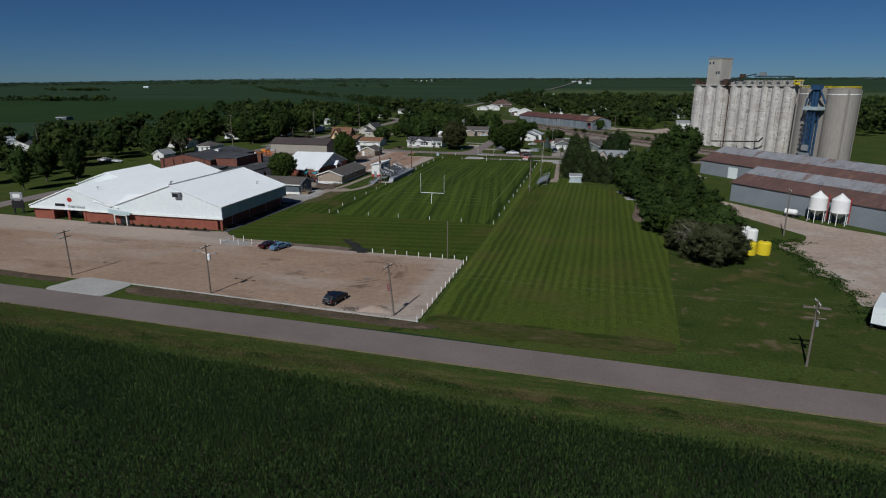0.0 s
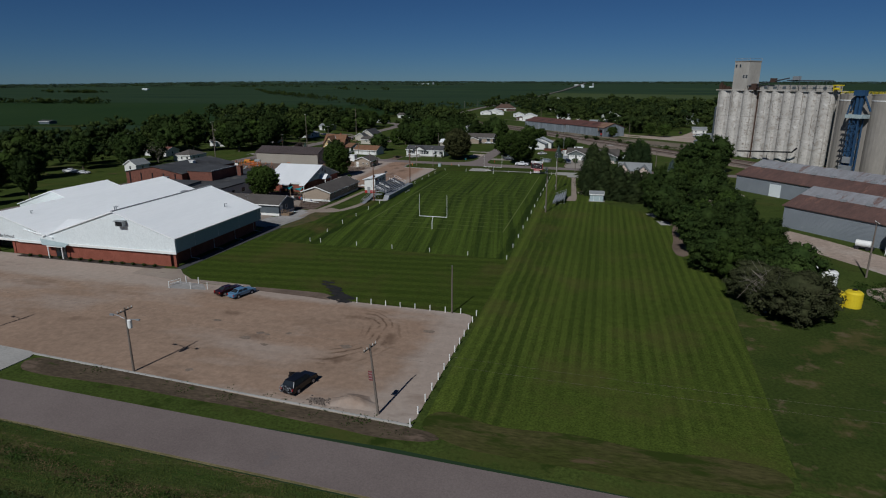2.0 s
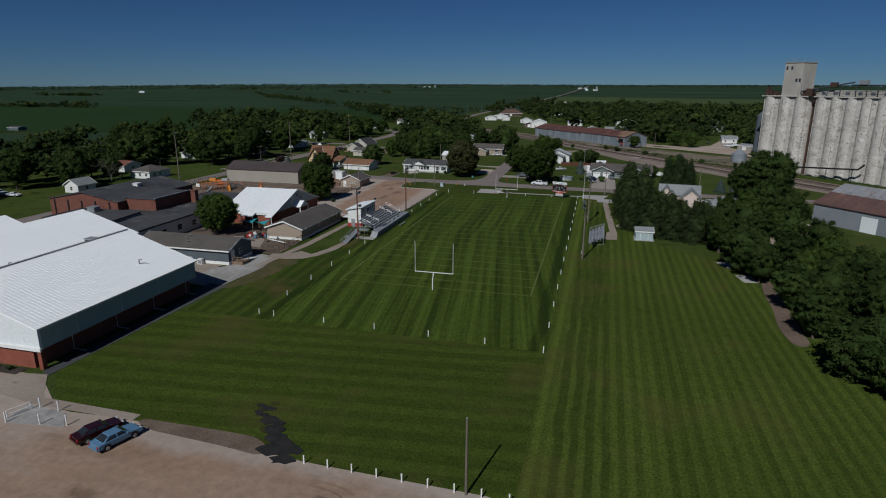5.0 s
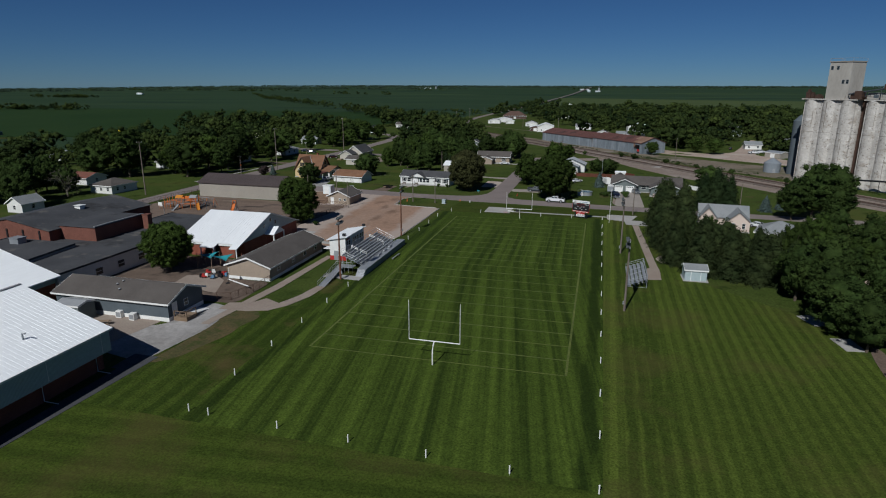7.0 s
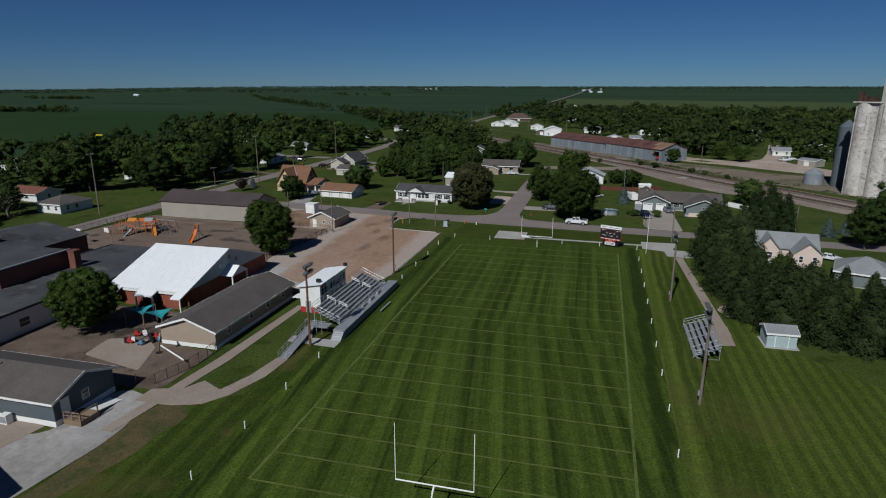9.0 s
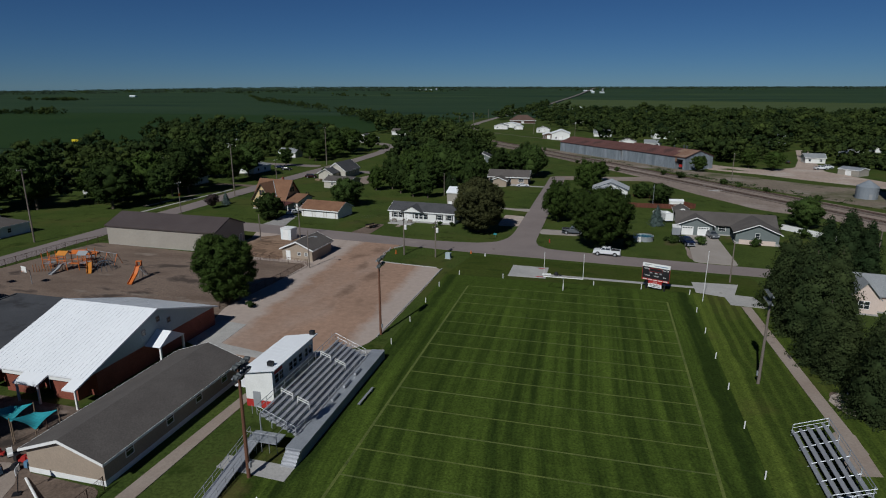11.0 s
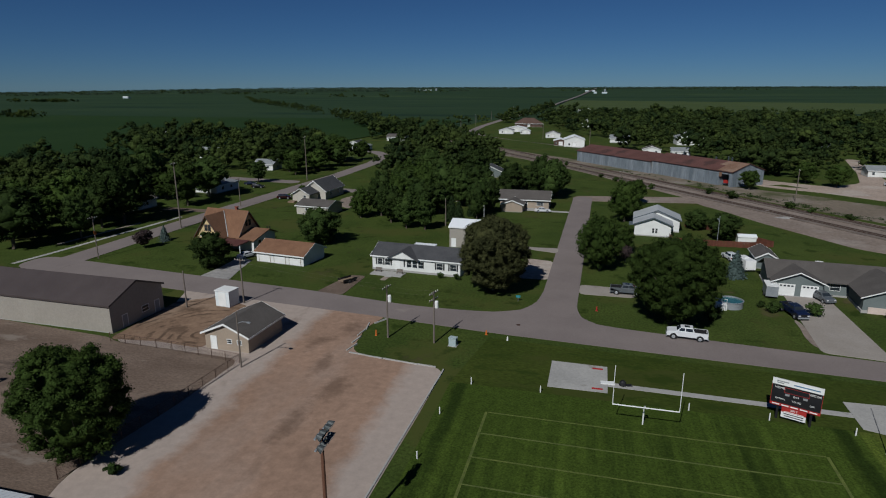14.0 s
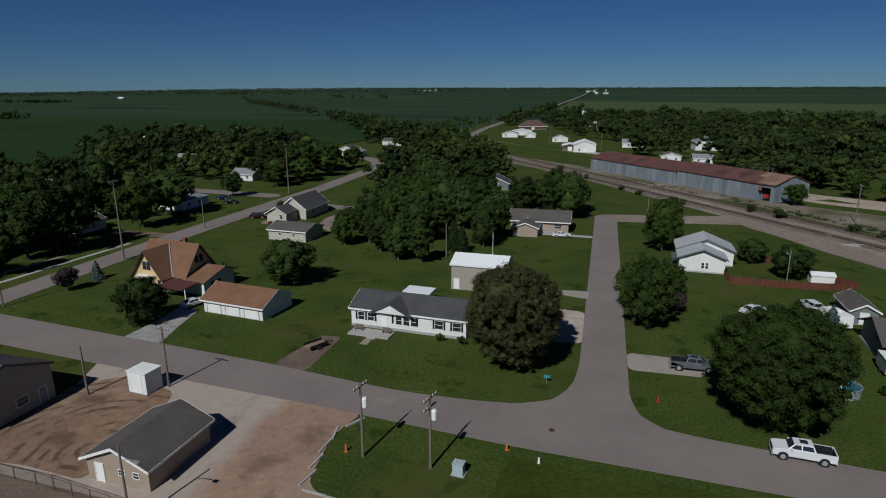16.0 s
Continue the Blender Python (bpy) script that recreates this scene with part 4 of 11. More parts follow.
M_MEADOW = mown("meadow_grass", (0.0305, 0.046, 0.0072), (0.066, 0.09, 0.0138), 0.6, 0.8, 0.95, fade=(82, 104), dry=(0.07, 0.5, 0.55), c_dry=(0.0696, 0.06264, 0.01914), streak=0.45, tracks=[(-21.9, 1.1, 0.35), (-20.2, 0.45, -0.7), (-18.6, 0.4, -0.6), (-17.0, 0.35, -0.5), (-15.4, 0.4, -0.4)])
M_ROUGH = mat("rough_dry_grass", (0.0435, 0.05046, 0.01218), (0.06525, 0.05916, 0.02262), 0.25, 3, 0.4, 0.95, bump=0.05, spec=0.06, stretch=(0.3, 1, 1), spots=[((0.02784, 0.04089, 0.00696), 0.3, 0.52), ((0.087, 0.06525, 0.0348), 0.4, 0.62)])
M_EAST = mat("patchy_rough_grass", (0.03, 0.046, 0.0095), (0.043, 0.058, 0.0125), 0.12, 2.5, 0.4, 0.95, bump=0.04, spec=0.06, spots=[((0.07, 0.064, 0.022), 0.11, 0.54), ((0.098, 0.08, 0.042), 0.22, 0.58), ((0.023, 0.038, 0.0075), 0.16, 0.6)])
M_CHURN = gravel("churned_brown_earth", (0.2175, 0.1436, 0.0957), (0.1479, 0.09744, 0.06612), (0.2784, 0.2088, 0.1566), (1, 0.6, 1), (), [(-121, 281, 3.0, 2.2), (-117, 273, 2.5, 2.0)], [(-112, 272, 1.7, 17), (-127, 290, 2.1, 12)])
M_NORTH = mat("plain_mown_grass", (0.03132, 0.04611, 0.007395), (0.0435, 0.05742, 0.01001), 0.12, 3, 0.4, 0.95, bump=0.03, spec=0.06, stretch=(0.5, 1, 1), spots=[((0.043, 0.0525, 0.0115), 0.09, 0.54), ((0.0265, 0.041, 0.0065), 0.2, 0.55), ((0.056, 0.056, 0.019), 0.16, 0.65)])
M_PLAY = mat("trodden_dark_earth", (0.087, 0.06264, 0.04698), (0.1305, 0.0957, 0.07308), 0.22, 4, 0.35, 0.95, bump=0.04, spots=[((0.0348, 0.02697, 0.02175), 0.14, 0.54), ((0.174, 0.1348, 0.1087), 0.2, 0.6)])
M_DRY = mat("dried_out_grass", (0.087, 0.06525, 0.0261), (0.0522, 0.0522, 0.01566), 0.35, 3, 0.4, 0.95, bump=0.03, spots=[((0.03915, 0.04872, 0.0087), 0.5, 0.55)])
# crop greens with extra blue: the distance haze is mixed into the colour
M_CROP = mat("far_crops_haze_blue", (0.02, 0.039, 0.0185), (0.029, 0.05, 0.022), 0.0016, 0.03, 0.15, 0.9, stretch=(0.5, 2.2, 1), spec=0.06, spots=[((0.042, 0.066, 0.026), 0.0013, 0.57), ((0.014, 0.03, 0.0165), 0.003, 0.55), ((0.052, 0.072, 0.032), 0.0022, 0.64)])
M_CROP_PALE = mat("pale_green_crop", (0.048, 0.068, 0.024), (0.06, 0.08, 0.03), 0.01, 0.1, 0.15, 0.9, stretch=(0.3, 2, 1), spec=0.05)
ground = tagged(part("ground", ground_shape(), M_CROP), "flat green cropland reaching to the horizon", "ground", "", "structure")
ground.data.polygons.foreach_set("use_smooth", [True] * len(ground.data.polygons))

TOWN = [(-330, 78), (-25, 76), (60, 70), (420, 60), (420, 300), (420, 520), (300, 700), (150, 800), (-60, 860), (-150, 940), (-185, 900), (-190, 740), (-285, 720), (-240, 620), (-330, 560), (-345, 470), (-312, 400), (-300, 300)]
sheet("lawn", TOWN, 0.02, M_LAWN, "mown green grass of the small town")
sheet("field", [(-70.3, 146), (-23.2, 145), (-23.2, 266.5), (-70.3, 266.5)], 0.05, M_FIELD, "striped green football field grass")
sheet("lawn", [(-85.2, 124), (-76, 115.2), (-66, 115.7), (-52.6, 114.4), (-44, 113.5), (-23.2, 113), (-23.2, 144.99), (-70.3, 145.99), (-84.6, 146.3)], 0.045, M_SOUTH, "mown green lawn behind the goal")
sheet("lawn", [(-70.31, 146.0), (-70.31, 229), (-74, 229), (-74, 182), (-77, 181), (-81, 175), (-84, 160), (-84.6, 146.31)], 0.045, M_WEST, "striped lawn between field and classrooms")
sheet("dry_patch", [(-83.4, 156.5), (-80.2, 159.5), (-79.3, 164), (-77.9, 168.5), (-78.4, 172), (-77.0, 175.5), (-78.9, 178.2), (-80.6, 178.6), (-82.6, 177.6), (-83.4, 172), (-82.9, 165)], 0.05, M_DRY, "brown dried-out patch of grass")
sheet("lawn", [(-23.19, 214.01), (-6, 214.01), (-8.5, 240), (-9, 266.5), (-23.19, 266.5)], 0.042, M_MEADOW, "mown grass strip beside the field")
sheet("lawn", [(-9, 266.51), (-10, 279), (-68, 282), (-70.3, 266.51)], 0.042, M_NORTH, "mown grass round the far end of the field")
sheet("meadow", [(-23.19, 81), (13.2, 81), (15.5, 117), (17.5, 143), (14, 178), (9, 198), (-6, 214), (-23.19, 214)], 0.045, M_MEADOW, "long mown meadow with faint mower stripes")
sheet("meadow", [(13.21, 79.2), (41, 77.8), (43.2, 92), (41.6, 98), (42.6, 110), (40.4, 121), (41.4, 130), (36, 142), (17.51, 143), (15.51, 117)], 0.035, M_EAST, "rough uneven grass with dry tan patches")
sheet("gravel_lot", [(-163, 90), (-101.3, 84.9), (-76.9, 84.2), (-41.4, 81.3), (-24.2, 80.1), (-23.9, 113.1), (-44, 113.6), (-52.6, 114.5), (-66, 115.8), (-75.9, 115.3), (-85, 121.6), (-120, 122.4), (-160, 125)], 0.07, M_GRAVEL, "pinkish gravel parking lot with tyre marks")


def road_y(x, off):
    return 72.3 - 0.047 * (x + 35) + off


sheet("road", [(-900, road_y(-900, -3.35)), (900, road_y(900, -3.35)), (900, road_y(900, 3.35)), (-900, road_y(-900, 3.35))], 0.1, M_ASPHALT, "pinkish grey chip-sealed country road")
sheet("road_edge", [(-900, road_y(-900, -3.6)), (900, road_y(900, -3.6)), (900, road_y(900, -3.351)), (-900, road_y(-900, -3.351))], 0.06, M_EDGE, "dry grass edge along the road")
sheet("verge", [(-900, road_y(-900, -30)), (900, road_y(900, -30)), (900, road_y(900, -3.801)), (-900, road_y(-900, -3.801))], 0.03, M_VERGE, "rough grassy roadside ditch")
sheet("dirt_strip", [(-125, 87), (-101.3, 84.8), (-92.4, 84.5), (-92.0, 82.0), (-105, 82.8), (-125, 84.8)], 0.06, M_BANK, "weedy brown earth bank beside the lot")
sheet("dirt_strip", [(-78.3, 83.9), (-78.0, 80.6), (-73, 79.8), (-66, 79.9), (-60, 79.9), (-52, 79.3), (-44, 79.1), (-38, 78.4), (-32, 78.0), (-27, 77.3), (-21, 77.9), (-20.5, 79.4), (-24.2, 80.0), (-41.4, 81.2), (-60, 82.9)], 0.06, M_BANK, "weedy brown earth bank beside the lot")
sheet("driveway_apron", [(-92.5, 78.3), (-90.2, 85.6), (-78.4, 84.7), (-78.9, 77.6)], 0.12, M_CONCRETE, "pale concrete driveway apron")
# streets of the town
sheet("street", [(-176, 294), (-128, 289.5), (-86.5, 286), (-68.5, 284), (-41, 282.3), (-10, 280.5), (60, 276.5), (60, 283), (-10, 287), (-30.8, 288.8), (-50, 291), (-53.2, 292.2), (-55.3, 296), (-54.6, 412), (-61, 412), (-61.8, 304), (-63, 297), (-66.5, 293.6), (-72, 292.6), (-84, 292.5), (-104, 295.5), (-146, 299.9), (-176, 303)], 0.08, M_STREET, "worn grey town street with side street")
sheet("street", [(-171.5, 40), (-164.3, 40), (-164.3, 250), (-163.8, 360), (-161.5, 440), (-162.5, 490), (-170, 525), (-182, 542), (-202, 550), (-204, 543.5), (-187, 536), (-175, 520), (-169.5, 488), (-168.8, 440), (-171.2, 362)], 0.085, M_STREET, "long straight grey street")
sheet("street", [(-61.1, 404), (-54.5, 404), (-14, 409), (-2, 390), (8, 368), (40, 322), (47, 326), (16, 372), (6, 392), (-9, 418), (-14, 421), (-61.1, 413)], 0.075, M_DUST_ROAD, "dusty street along the railway")
sheet("yard", [(80, 270), (10, 370), (-24, 420), (-62, 480), (-140, 588), (-132, 592), (-52, 484), (-10, 428), (24, 386), (98, 284)], 0.055, M_DUST_ROAD, "dusty ground between the railway tracks")
sheet("yard", [(-22, 408), (-15, 398), (-9, 384), (10, 352), (22, 350), (6, 394), (-8, 416), (-20, 418)], 0.068, M_DUST_ROAD, "dusty turning place beside the railway")
sheet("street", [(-57, 584), (-82, 607), (-112, 638), (-137, 667), (-154, 700), (-162, 735), (-165.5, 800), (-165.5, 892), (-162.5, 1097), (-153, 1405), (-159, 1405), (-169, 1097), (-172.5, 892), (-172.5, 800), (-169.5, 735), (-161.5, 705), (-143, 672), (-117, 643), (-88, 614), (-62, 592)], 0.085, M_STREET, "grey street leading out of the town")
sheet("yard", [(-82, 606), (-55, 582), (-50, 590), (-58, 597), (-76, 613)], 0.095, M_CONCRETE, "pale concrete forecourt of the fire station")
sheet("street", [(-172, 415), (-300, 428), (-300, 434), (-172, 422)], 0.075, M_STREET, "grey side street under trees")
sheet("street", [(-161, 404), (-129, 399), (-129, 405), (-161, 411)], 0.075, M_STREET, "grey side street in the town")
sheet("yard", [(-120, 552), (-60, 486), (-12, 443), (2, 418), (20, 396), (58, 352), (90, 330), (104, 352), (70, 395), (44, 417), (14, 438), (-5, 450), (-60, 522), (-110, 572)], 0.06, M_RAIL_YARD, "dusty weedy strip along the railway")
sheet("street", [(7, 455), (12, 449), (27, 441), (42, 427), (75, 402), (120, 372), (124, 378), (80, 409), (58, 458), (66, 500), (80, 560), (74, 562), (59, 502), (49, 470), (35, 457), (16, 468), (-10, 505), (-15, 500)], 0.08, M_GRAVEL_YARD, "gravel street round the warehouse end")
sheet("lawn", [(24, 428), (38, 417), (52, 408), (44, 420), (30, 431)], 0.075, M_LAWN, "grass island between yard and street")
sheet("lawn", [(12, 456), (18, 452), (25, 450), (18, 459)], 0.085, M_LAWN, "grass strip at the warehouse end")
sheet("dirt_strip", [(-20.2, 302), (-19.4, 301.5), (-19.1, 296.5), (-17.9, 290.2), (-19.9, 289.6), (-20.6, 294), (-20.0, 298)], 0.078, M_DUST_ROAD, "bare gravelly earth beside the drive")
sheet("sidewalk", [(-178.4, 296), (-177.5, 305), (-175.9, 332), (-174.9, 348), (-173.7, 348), (-174.7, 332), (-176.3, 305), (-177.2, 296)], 0.05, M_CONCRETE, "narrow pale concrete footpath in the grass")
sheet("dirt_strip", [(14.4, 189), (13.2, 184.5), (12.3, 178), (11.9, 171), (10.7, 163), (11.1, 156), (13.6, 156.5), (13.9, 165), (14.6, 173), (15.2, 182), (15.4, 188)], 0.056, M_DIRT, "bare brown earth under the edge of the trees")
sheet("dirt_lot", [(-73.3, 229), (-72.4, 234), (-72, 258.2), (-72, 270), (-82, 270.7), (-86.8, 272), (-88, 281.2), (-86.3, 287), (-110, 290), (-129, 291.5), (-124.8, 281), (-124, 266.5), (-101, 265.6), (-101.5, 252), (-103, 238), (-100, 229), (-98, 222), (-88, 217)], 0.07, M_SAND_LOT, "bare sandy dirt lot with pale stone edges")
sheet("playground", [(-163, 246), (-160, 270), (-125, 267.5), (-124.001, 266.49), (-101.1, 265.59), (-101.6, 252), (-103.1, 238), (-100.4, 231), (-114.5, 231), (-115, 226.4), (-134, 226.4), (-140, 228.6), (-163, 228.6)], 0.06, M_MULCH, "brown mulch playground surface")
sheet("pavement", [(-99.8, 232.6), (-94.8, 232), (-94.4, 224.6), (-86.2, 223.2), (-77, 226.6), (-70, 228.6), (-69.5, 226.6), (-77, 224.6), (-85.9, 221.4), (-94.4, 222.2), (-97.4, 222.8), (-101.2, 224.4)], 0.1, M_CONCRETE, "pale concrete walk before the hall")
sheet("pavement", [(-84.9, 171), (-83.4, 171), (-81.3, 190), (-81, 212), (-82.4, 212), (-83.2, 190)], 0.1, M_WALK, "long concrete walk beside the stands")
sheet("pavement", [(-86, 177.4), (-81, 177.6), (-77.6, 178.8), (-75.6, 181.6), (-73.9, 187), (-73.6, 192.4), (-75.3, 192.4), (-76.1, 186.6), (-77.6, 182.4), (-80.9, 184), (-82.2, 181.6), (-86, 180.4)], 0.095, M_WALK, "curved concrete walk to the stands")
sheet("gravel_drive", [(-99, 160), (-84.2, 157), (-82.5, 170), (-84, 178.5), (-90, 180), (-90, 168.5), (-112, 166), (-112, 158)], 0.065, M_GRAVEL_GREY, "pale crushed stone drive by the classroom")
sheet("patio", [(-106, 160), (-93, 161.5), (-91.5, 170.3), (-106, 170.3)], 0.08, M_WALK, "tan concrete yard slab")
sheet("playground", [(-124, 181), (-90, 180.2), (-84.9, 180.4), (-84.8, 192.2), (-95.5, 192.6), (-96, 204), (-124, 204)], 0.055, M_PLAY, "bare dark brown play yard")
sheet("patio", [(-102.4, 186.5), (-91.4, 184.2), (-94.2, 191), (-97.4, 193.4), (-103.2, 192)], 0.08, M_WALK, "concrete patio in the play yard")
sheet("pavement", [(-57.8, 268.4), (-50.2, 268.5), (-50.2, 276), (-57.8, 276.2)], 0.1, M_CONCRETE, "square concrete shot-put pad")
sheet("pavement", [(-50.19, 270.3), (-22.2, 269.6), (-22.2, 270.7), (-50.19, 271.4)], 0.09, M_CONCRETE, "narrow concrete runway")
sheet("pavement", [(-22.19, 267.1), (-17.5, 265.6), (-17.2, 261.5), (-11.2, 261), (-12.5, 266.8), (-15.5, 267.2), (-13.7, 273.7), (-22.19, 273.4)], 0.1, M_CONCRETE, "stepped concrete pads")
sheet("pavement", [(-15.6, 260.9), (-14, 260.9), (-12.0, 217), (-13.7, 217)], 0.09, M_WALK, "narrow concrete path of worn tan slabs")
sheet("dirt_patch", [(-15.2, 212.8), (-12.2, 213), (-12.0, 221.4), (-14.5, 220.8)], 0.08, M_WALK, "worn tan slab at the path's end")
sheet("gravel_yard", [(46, 88), (45.2, 94), (42.4, 97.5), (44.6, 101), (43.2, 105), (44.4, 109), (42.6, 113), (44.6, 117), (41.2, 120.5), (40.8, 123), (43.8, 126), (42.2, 131), (42.6, 134), (40.2, 138), (41.0, 142.5), (47.2, 145.5), (49.2, 151), (45.5, 158), (40.8, 166), (36.0, 176), (33.5, 184), (38.0, 190.5), (46.5, 179), (53.5, 166.8), (59.5, 160.4), (65, 156.6), (75, 147), (140, 90), (140, 72), (80, 80)], 0.065, M_GRAVEL_YARD, "pale gravel yard of the grain elevator")
sheet("gravel_yard", [(18, 215), (24, 208), (41, 236), (36, 250), (20, 232)], 0.06, M_GRAVEL_YARD, "dusty gravel drive beside the trees")
sheet("drive", [(-18.2, 315.4), (-11, 314.4), (-10.8, 287.5), (-19.8, 288.6)], 0.09, M_DRIVE, "tan concrete driveway of the grey house")
sheet("drive", [(-55.2, 306.2), (-45, 306.3), (-45, 311.4), (-55.2, 311.8)], 0.09, M_DRIVE, "short concrete driveway beside the street")
sheet("drive", [(-61.2, 334), (-67.6, 335.9), (-72, 337), (-72, 339.5), (-67, 338), (-61.2, 338.5)], 0.085, M_DRIVE, "short concrete driveway beside the street")
sheet("drive", [(-61.6, 313.5), (-67.5, 313), (-67.5, 328), (-61.6, 327)], 0.075, M_GRAVEL_YARD, "sandy parking bay beside the street")
sheet("drive", [(-131.6, 297.6), (-124.2, 297.2), (-126, 304), (-127.6, 311.6), (-131.8, 312.4), (-131.2, 305)], 0.07, M_GRAVEL_GREY, "pale gravel driveway")
sheet("dirt_patch", [(-103.8, 295.3), (-98.2, 294.8), (-98.2, 306.8), (-101.6, 306.6)], 0.07, M_DIRT, "bare earth parking strip")
sheet("drive", [(-80, 383), (-61, 382), (-61, 384), (-80, 385.3)], 0.08, M_CONCRETE, "concrete driveway of the ranch house")

# far fields and roads
sheet("field", [(20, 700), (1500, 500), (1900, 1000), (-20, 1120)], 0.9, mat("pale_bean_field", (0.062, 0.09, 0.023), (0.05, 0.076, 0.02), 0.004, 0.2, 0.1, 0.9, spec=0.06), "pale green bean field beyond the town")
sheet("field", [(-1700, 300), (-570, 385), (-335, 475), (-240, 560), (-200, 900), (-1700, 900)], 0.5, mat("dark_corn_field", (0.015, 0.034, 0.0095), (0.022, 0.042, 0.012), 0.006, 0.3, 0.15, 0.9, spec=0.06), "dark green corn field beyond the trees")
def far_road():
    """The road out of town: it follows the ground as that rises towards the horizon."""
    v, f = [], []
    line = [(-156, 1395, 3.0), (-154, 1480, 3.2), (-152, 1686, 3.4), (-148, 2000, 4), (-142, 2300, 4), (-136, 2600, 4.5), (-128, 3000, 5), (-118, 3500, 6), (-108, 4000, 6), (-98, 4300, 6)]
    for x, y, w in line:
        z = rise_at(x, y) + (0.7 if y < 1000 else 1.1 if y < 1600 else 2.6)
        v += [(x - w, y, z), (x + w, y, z), (x - w, y, z - 3), (x + w, y, z - 3)]
    for i in range(len(line) - 1):
        k = 4 * i
        f += [(k, k + 1, k + 5, k + 4), (k, k + 4, k + 6, k + 2), (k + 1, k + 3, k + 7, k + 5)]
    tagged(part("road", (v, f), M_STREET), "straight road running out to the horizon", "road", "", "structure")


far_road()


def far_field(name, corners, material, label, lift=0.5):
    """A field on the plain that follows the ground between four corners."""
    a, b, c, d = (Vector((*q, 0)) for q in corners)
    n, v = 16, []
    for i in range(n + 1):
        for k in range(n + 1):
            q = a.lerp(b, i / n).lerp(d.lerp(c, i / n), k / n)
            v.append((q.x, q.y, rise_at(q.x, q.y) + lift + 0.0012 * max(q.y - 1400, 0)))
    f = [(i * (n + 1) + k, (i + 1) * (n + 1) + k, (i + 1) * (n + 1) + k + 1, i * (n + 1) + k + 1) for i in range(n) for k in range(n)]
    return tagged(part(name, (v, f), material), label, "field", "", "structure")


far_field("crop_field", [(-140, 1240), (900, 1080), (1150, 1560), (-146, 1980)], M_CROP_PALE, "pale green field beyond the woods")
sheet("farmyard", [(-520, 428), (-470, 420), (-416, 430), (-404, 452), (-450, 462), (-515, 452)], 0.05, M_ROUGH, "dry grass yard of a farm")
sheet("rough_grass", [(-23.8, 80.3), (-18, 77.6), (-8, 77.2), (4, 76.9), (12, 77.4), (13.1, 81.5), (8, 82.6), (0, 81.9), (-7, 83.1), (-15, 82.3), (-22.5, 84.5)], 0.055, M_ROUGH, "rough dry grass along the meadow's end")

# ---- painted lines on the football field ----
FX0, FX1, FY0, FY1 = -64.3, -27.9, 167.7, 260.2


def field_lines():
    for x in (FX0, FX1):
        tagged(part("sideline", box(x - 0.16, FY0, 0.04, x + 0.16, FY1, 0.062), M_LINE), "yellowed sideline on the grass", "field line", "sidelines", "structure")
    n = 20
    for i in range(n + 1):
        y = FY0 + (FY1 - FY0) * i / n
        bold = i in (0, n) or i % 2 == 0
        tagged(part("yard_line", box(FX0 + 0.17, y - 0.1, 0.04, FX1 - 0.17, y + 0.1, 0.059), M_LINE if bold else M_LINE_FAINT), "thin yellowed yard line across the grass", "field line", "yard lines", "structure")


field_lines()

sheet("dirt_patch", [(-125, 267), (-117, 268), (-109, 267.4), (-108.6, 277), (-112, 285), (-120, 288), (-126, 284)], 0.078, M_CHURN, "churned brown earth round the garage")
sheet("walk", [(-94.6, 305), (-93.4, 305), (-93.2, 308), (-94.4, 308)], 0.07, M_WALK, "short tan walk to the porch")
sheet("pavement", [(-183.0, 312), (-181.8, 312), (-179.6, 338), (-180.7, 338.2)], 0.07, M_WALK, "narrow walk along the long street")
sheet("drive", [(-188, 355.5), (-171, 355.5), (-171, 359.5), (-188, 360)], 0.07, M_DIRT, "bare earth driveway under the trees")

# ---- the school: two long gabled halls under white metal roofs ----
def roof_slab(p0, p1, p2, p3, th=0.2):
    """A roof plane through four corners, with thickness below."""
    v = [tuple(p) for p in (p0, p1, p2, p3)]
    v += [(x, y, z - th) for x, y, z in v]
    return v, [(0, 1, 2, 3), (7, 6, 5, 4), (0, 4, 5, 1), (1, 5, 6, 2), (2, 6, 7, 3), (3, 7, 4, 0)]


def ribs_on(p0, p1, p2, p3, step, h=0.014, w=0.035):
    """Standing seams from the eave edge p0-p1 up to the ridge edge p3-p2."""
    a, b, c, d = (Vector(p) for p in (p0, p1, p2, p3))
    n = int((b - a).length / step)
    up = Vector((0, 0, h))
    out = []
    for i in range(n + 1):
        k = i / n
        e, r = a.lerp(b, k), d.lerp(c, k)
        s = (b - a).normalized() * w / 2
        v = [e - s, e + s, r + s, r - s]
        out.append(([tuple(q - Vector((0, 0, 0.03))) for q in v] + [tuple(q + up) for q in v], [(4, 5, 6, 7), (0, 4, 7, 3), (1, 2, 6, 5), (0, 1, 5, 4), (2, 3, 7, 6)]))
    return join(*out)


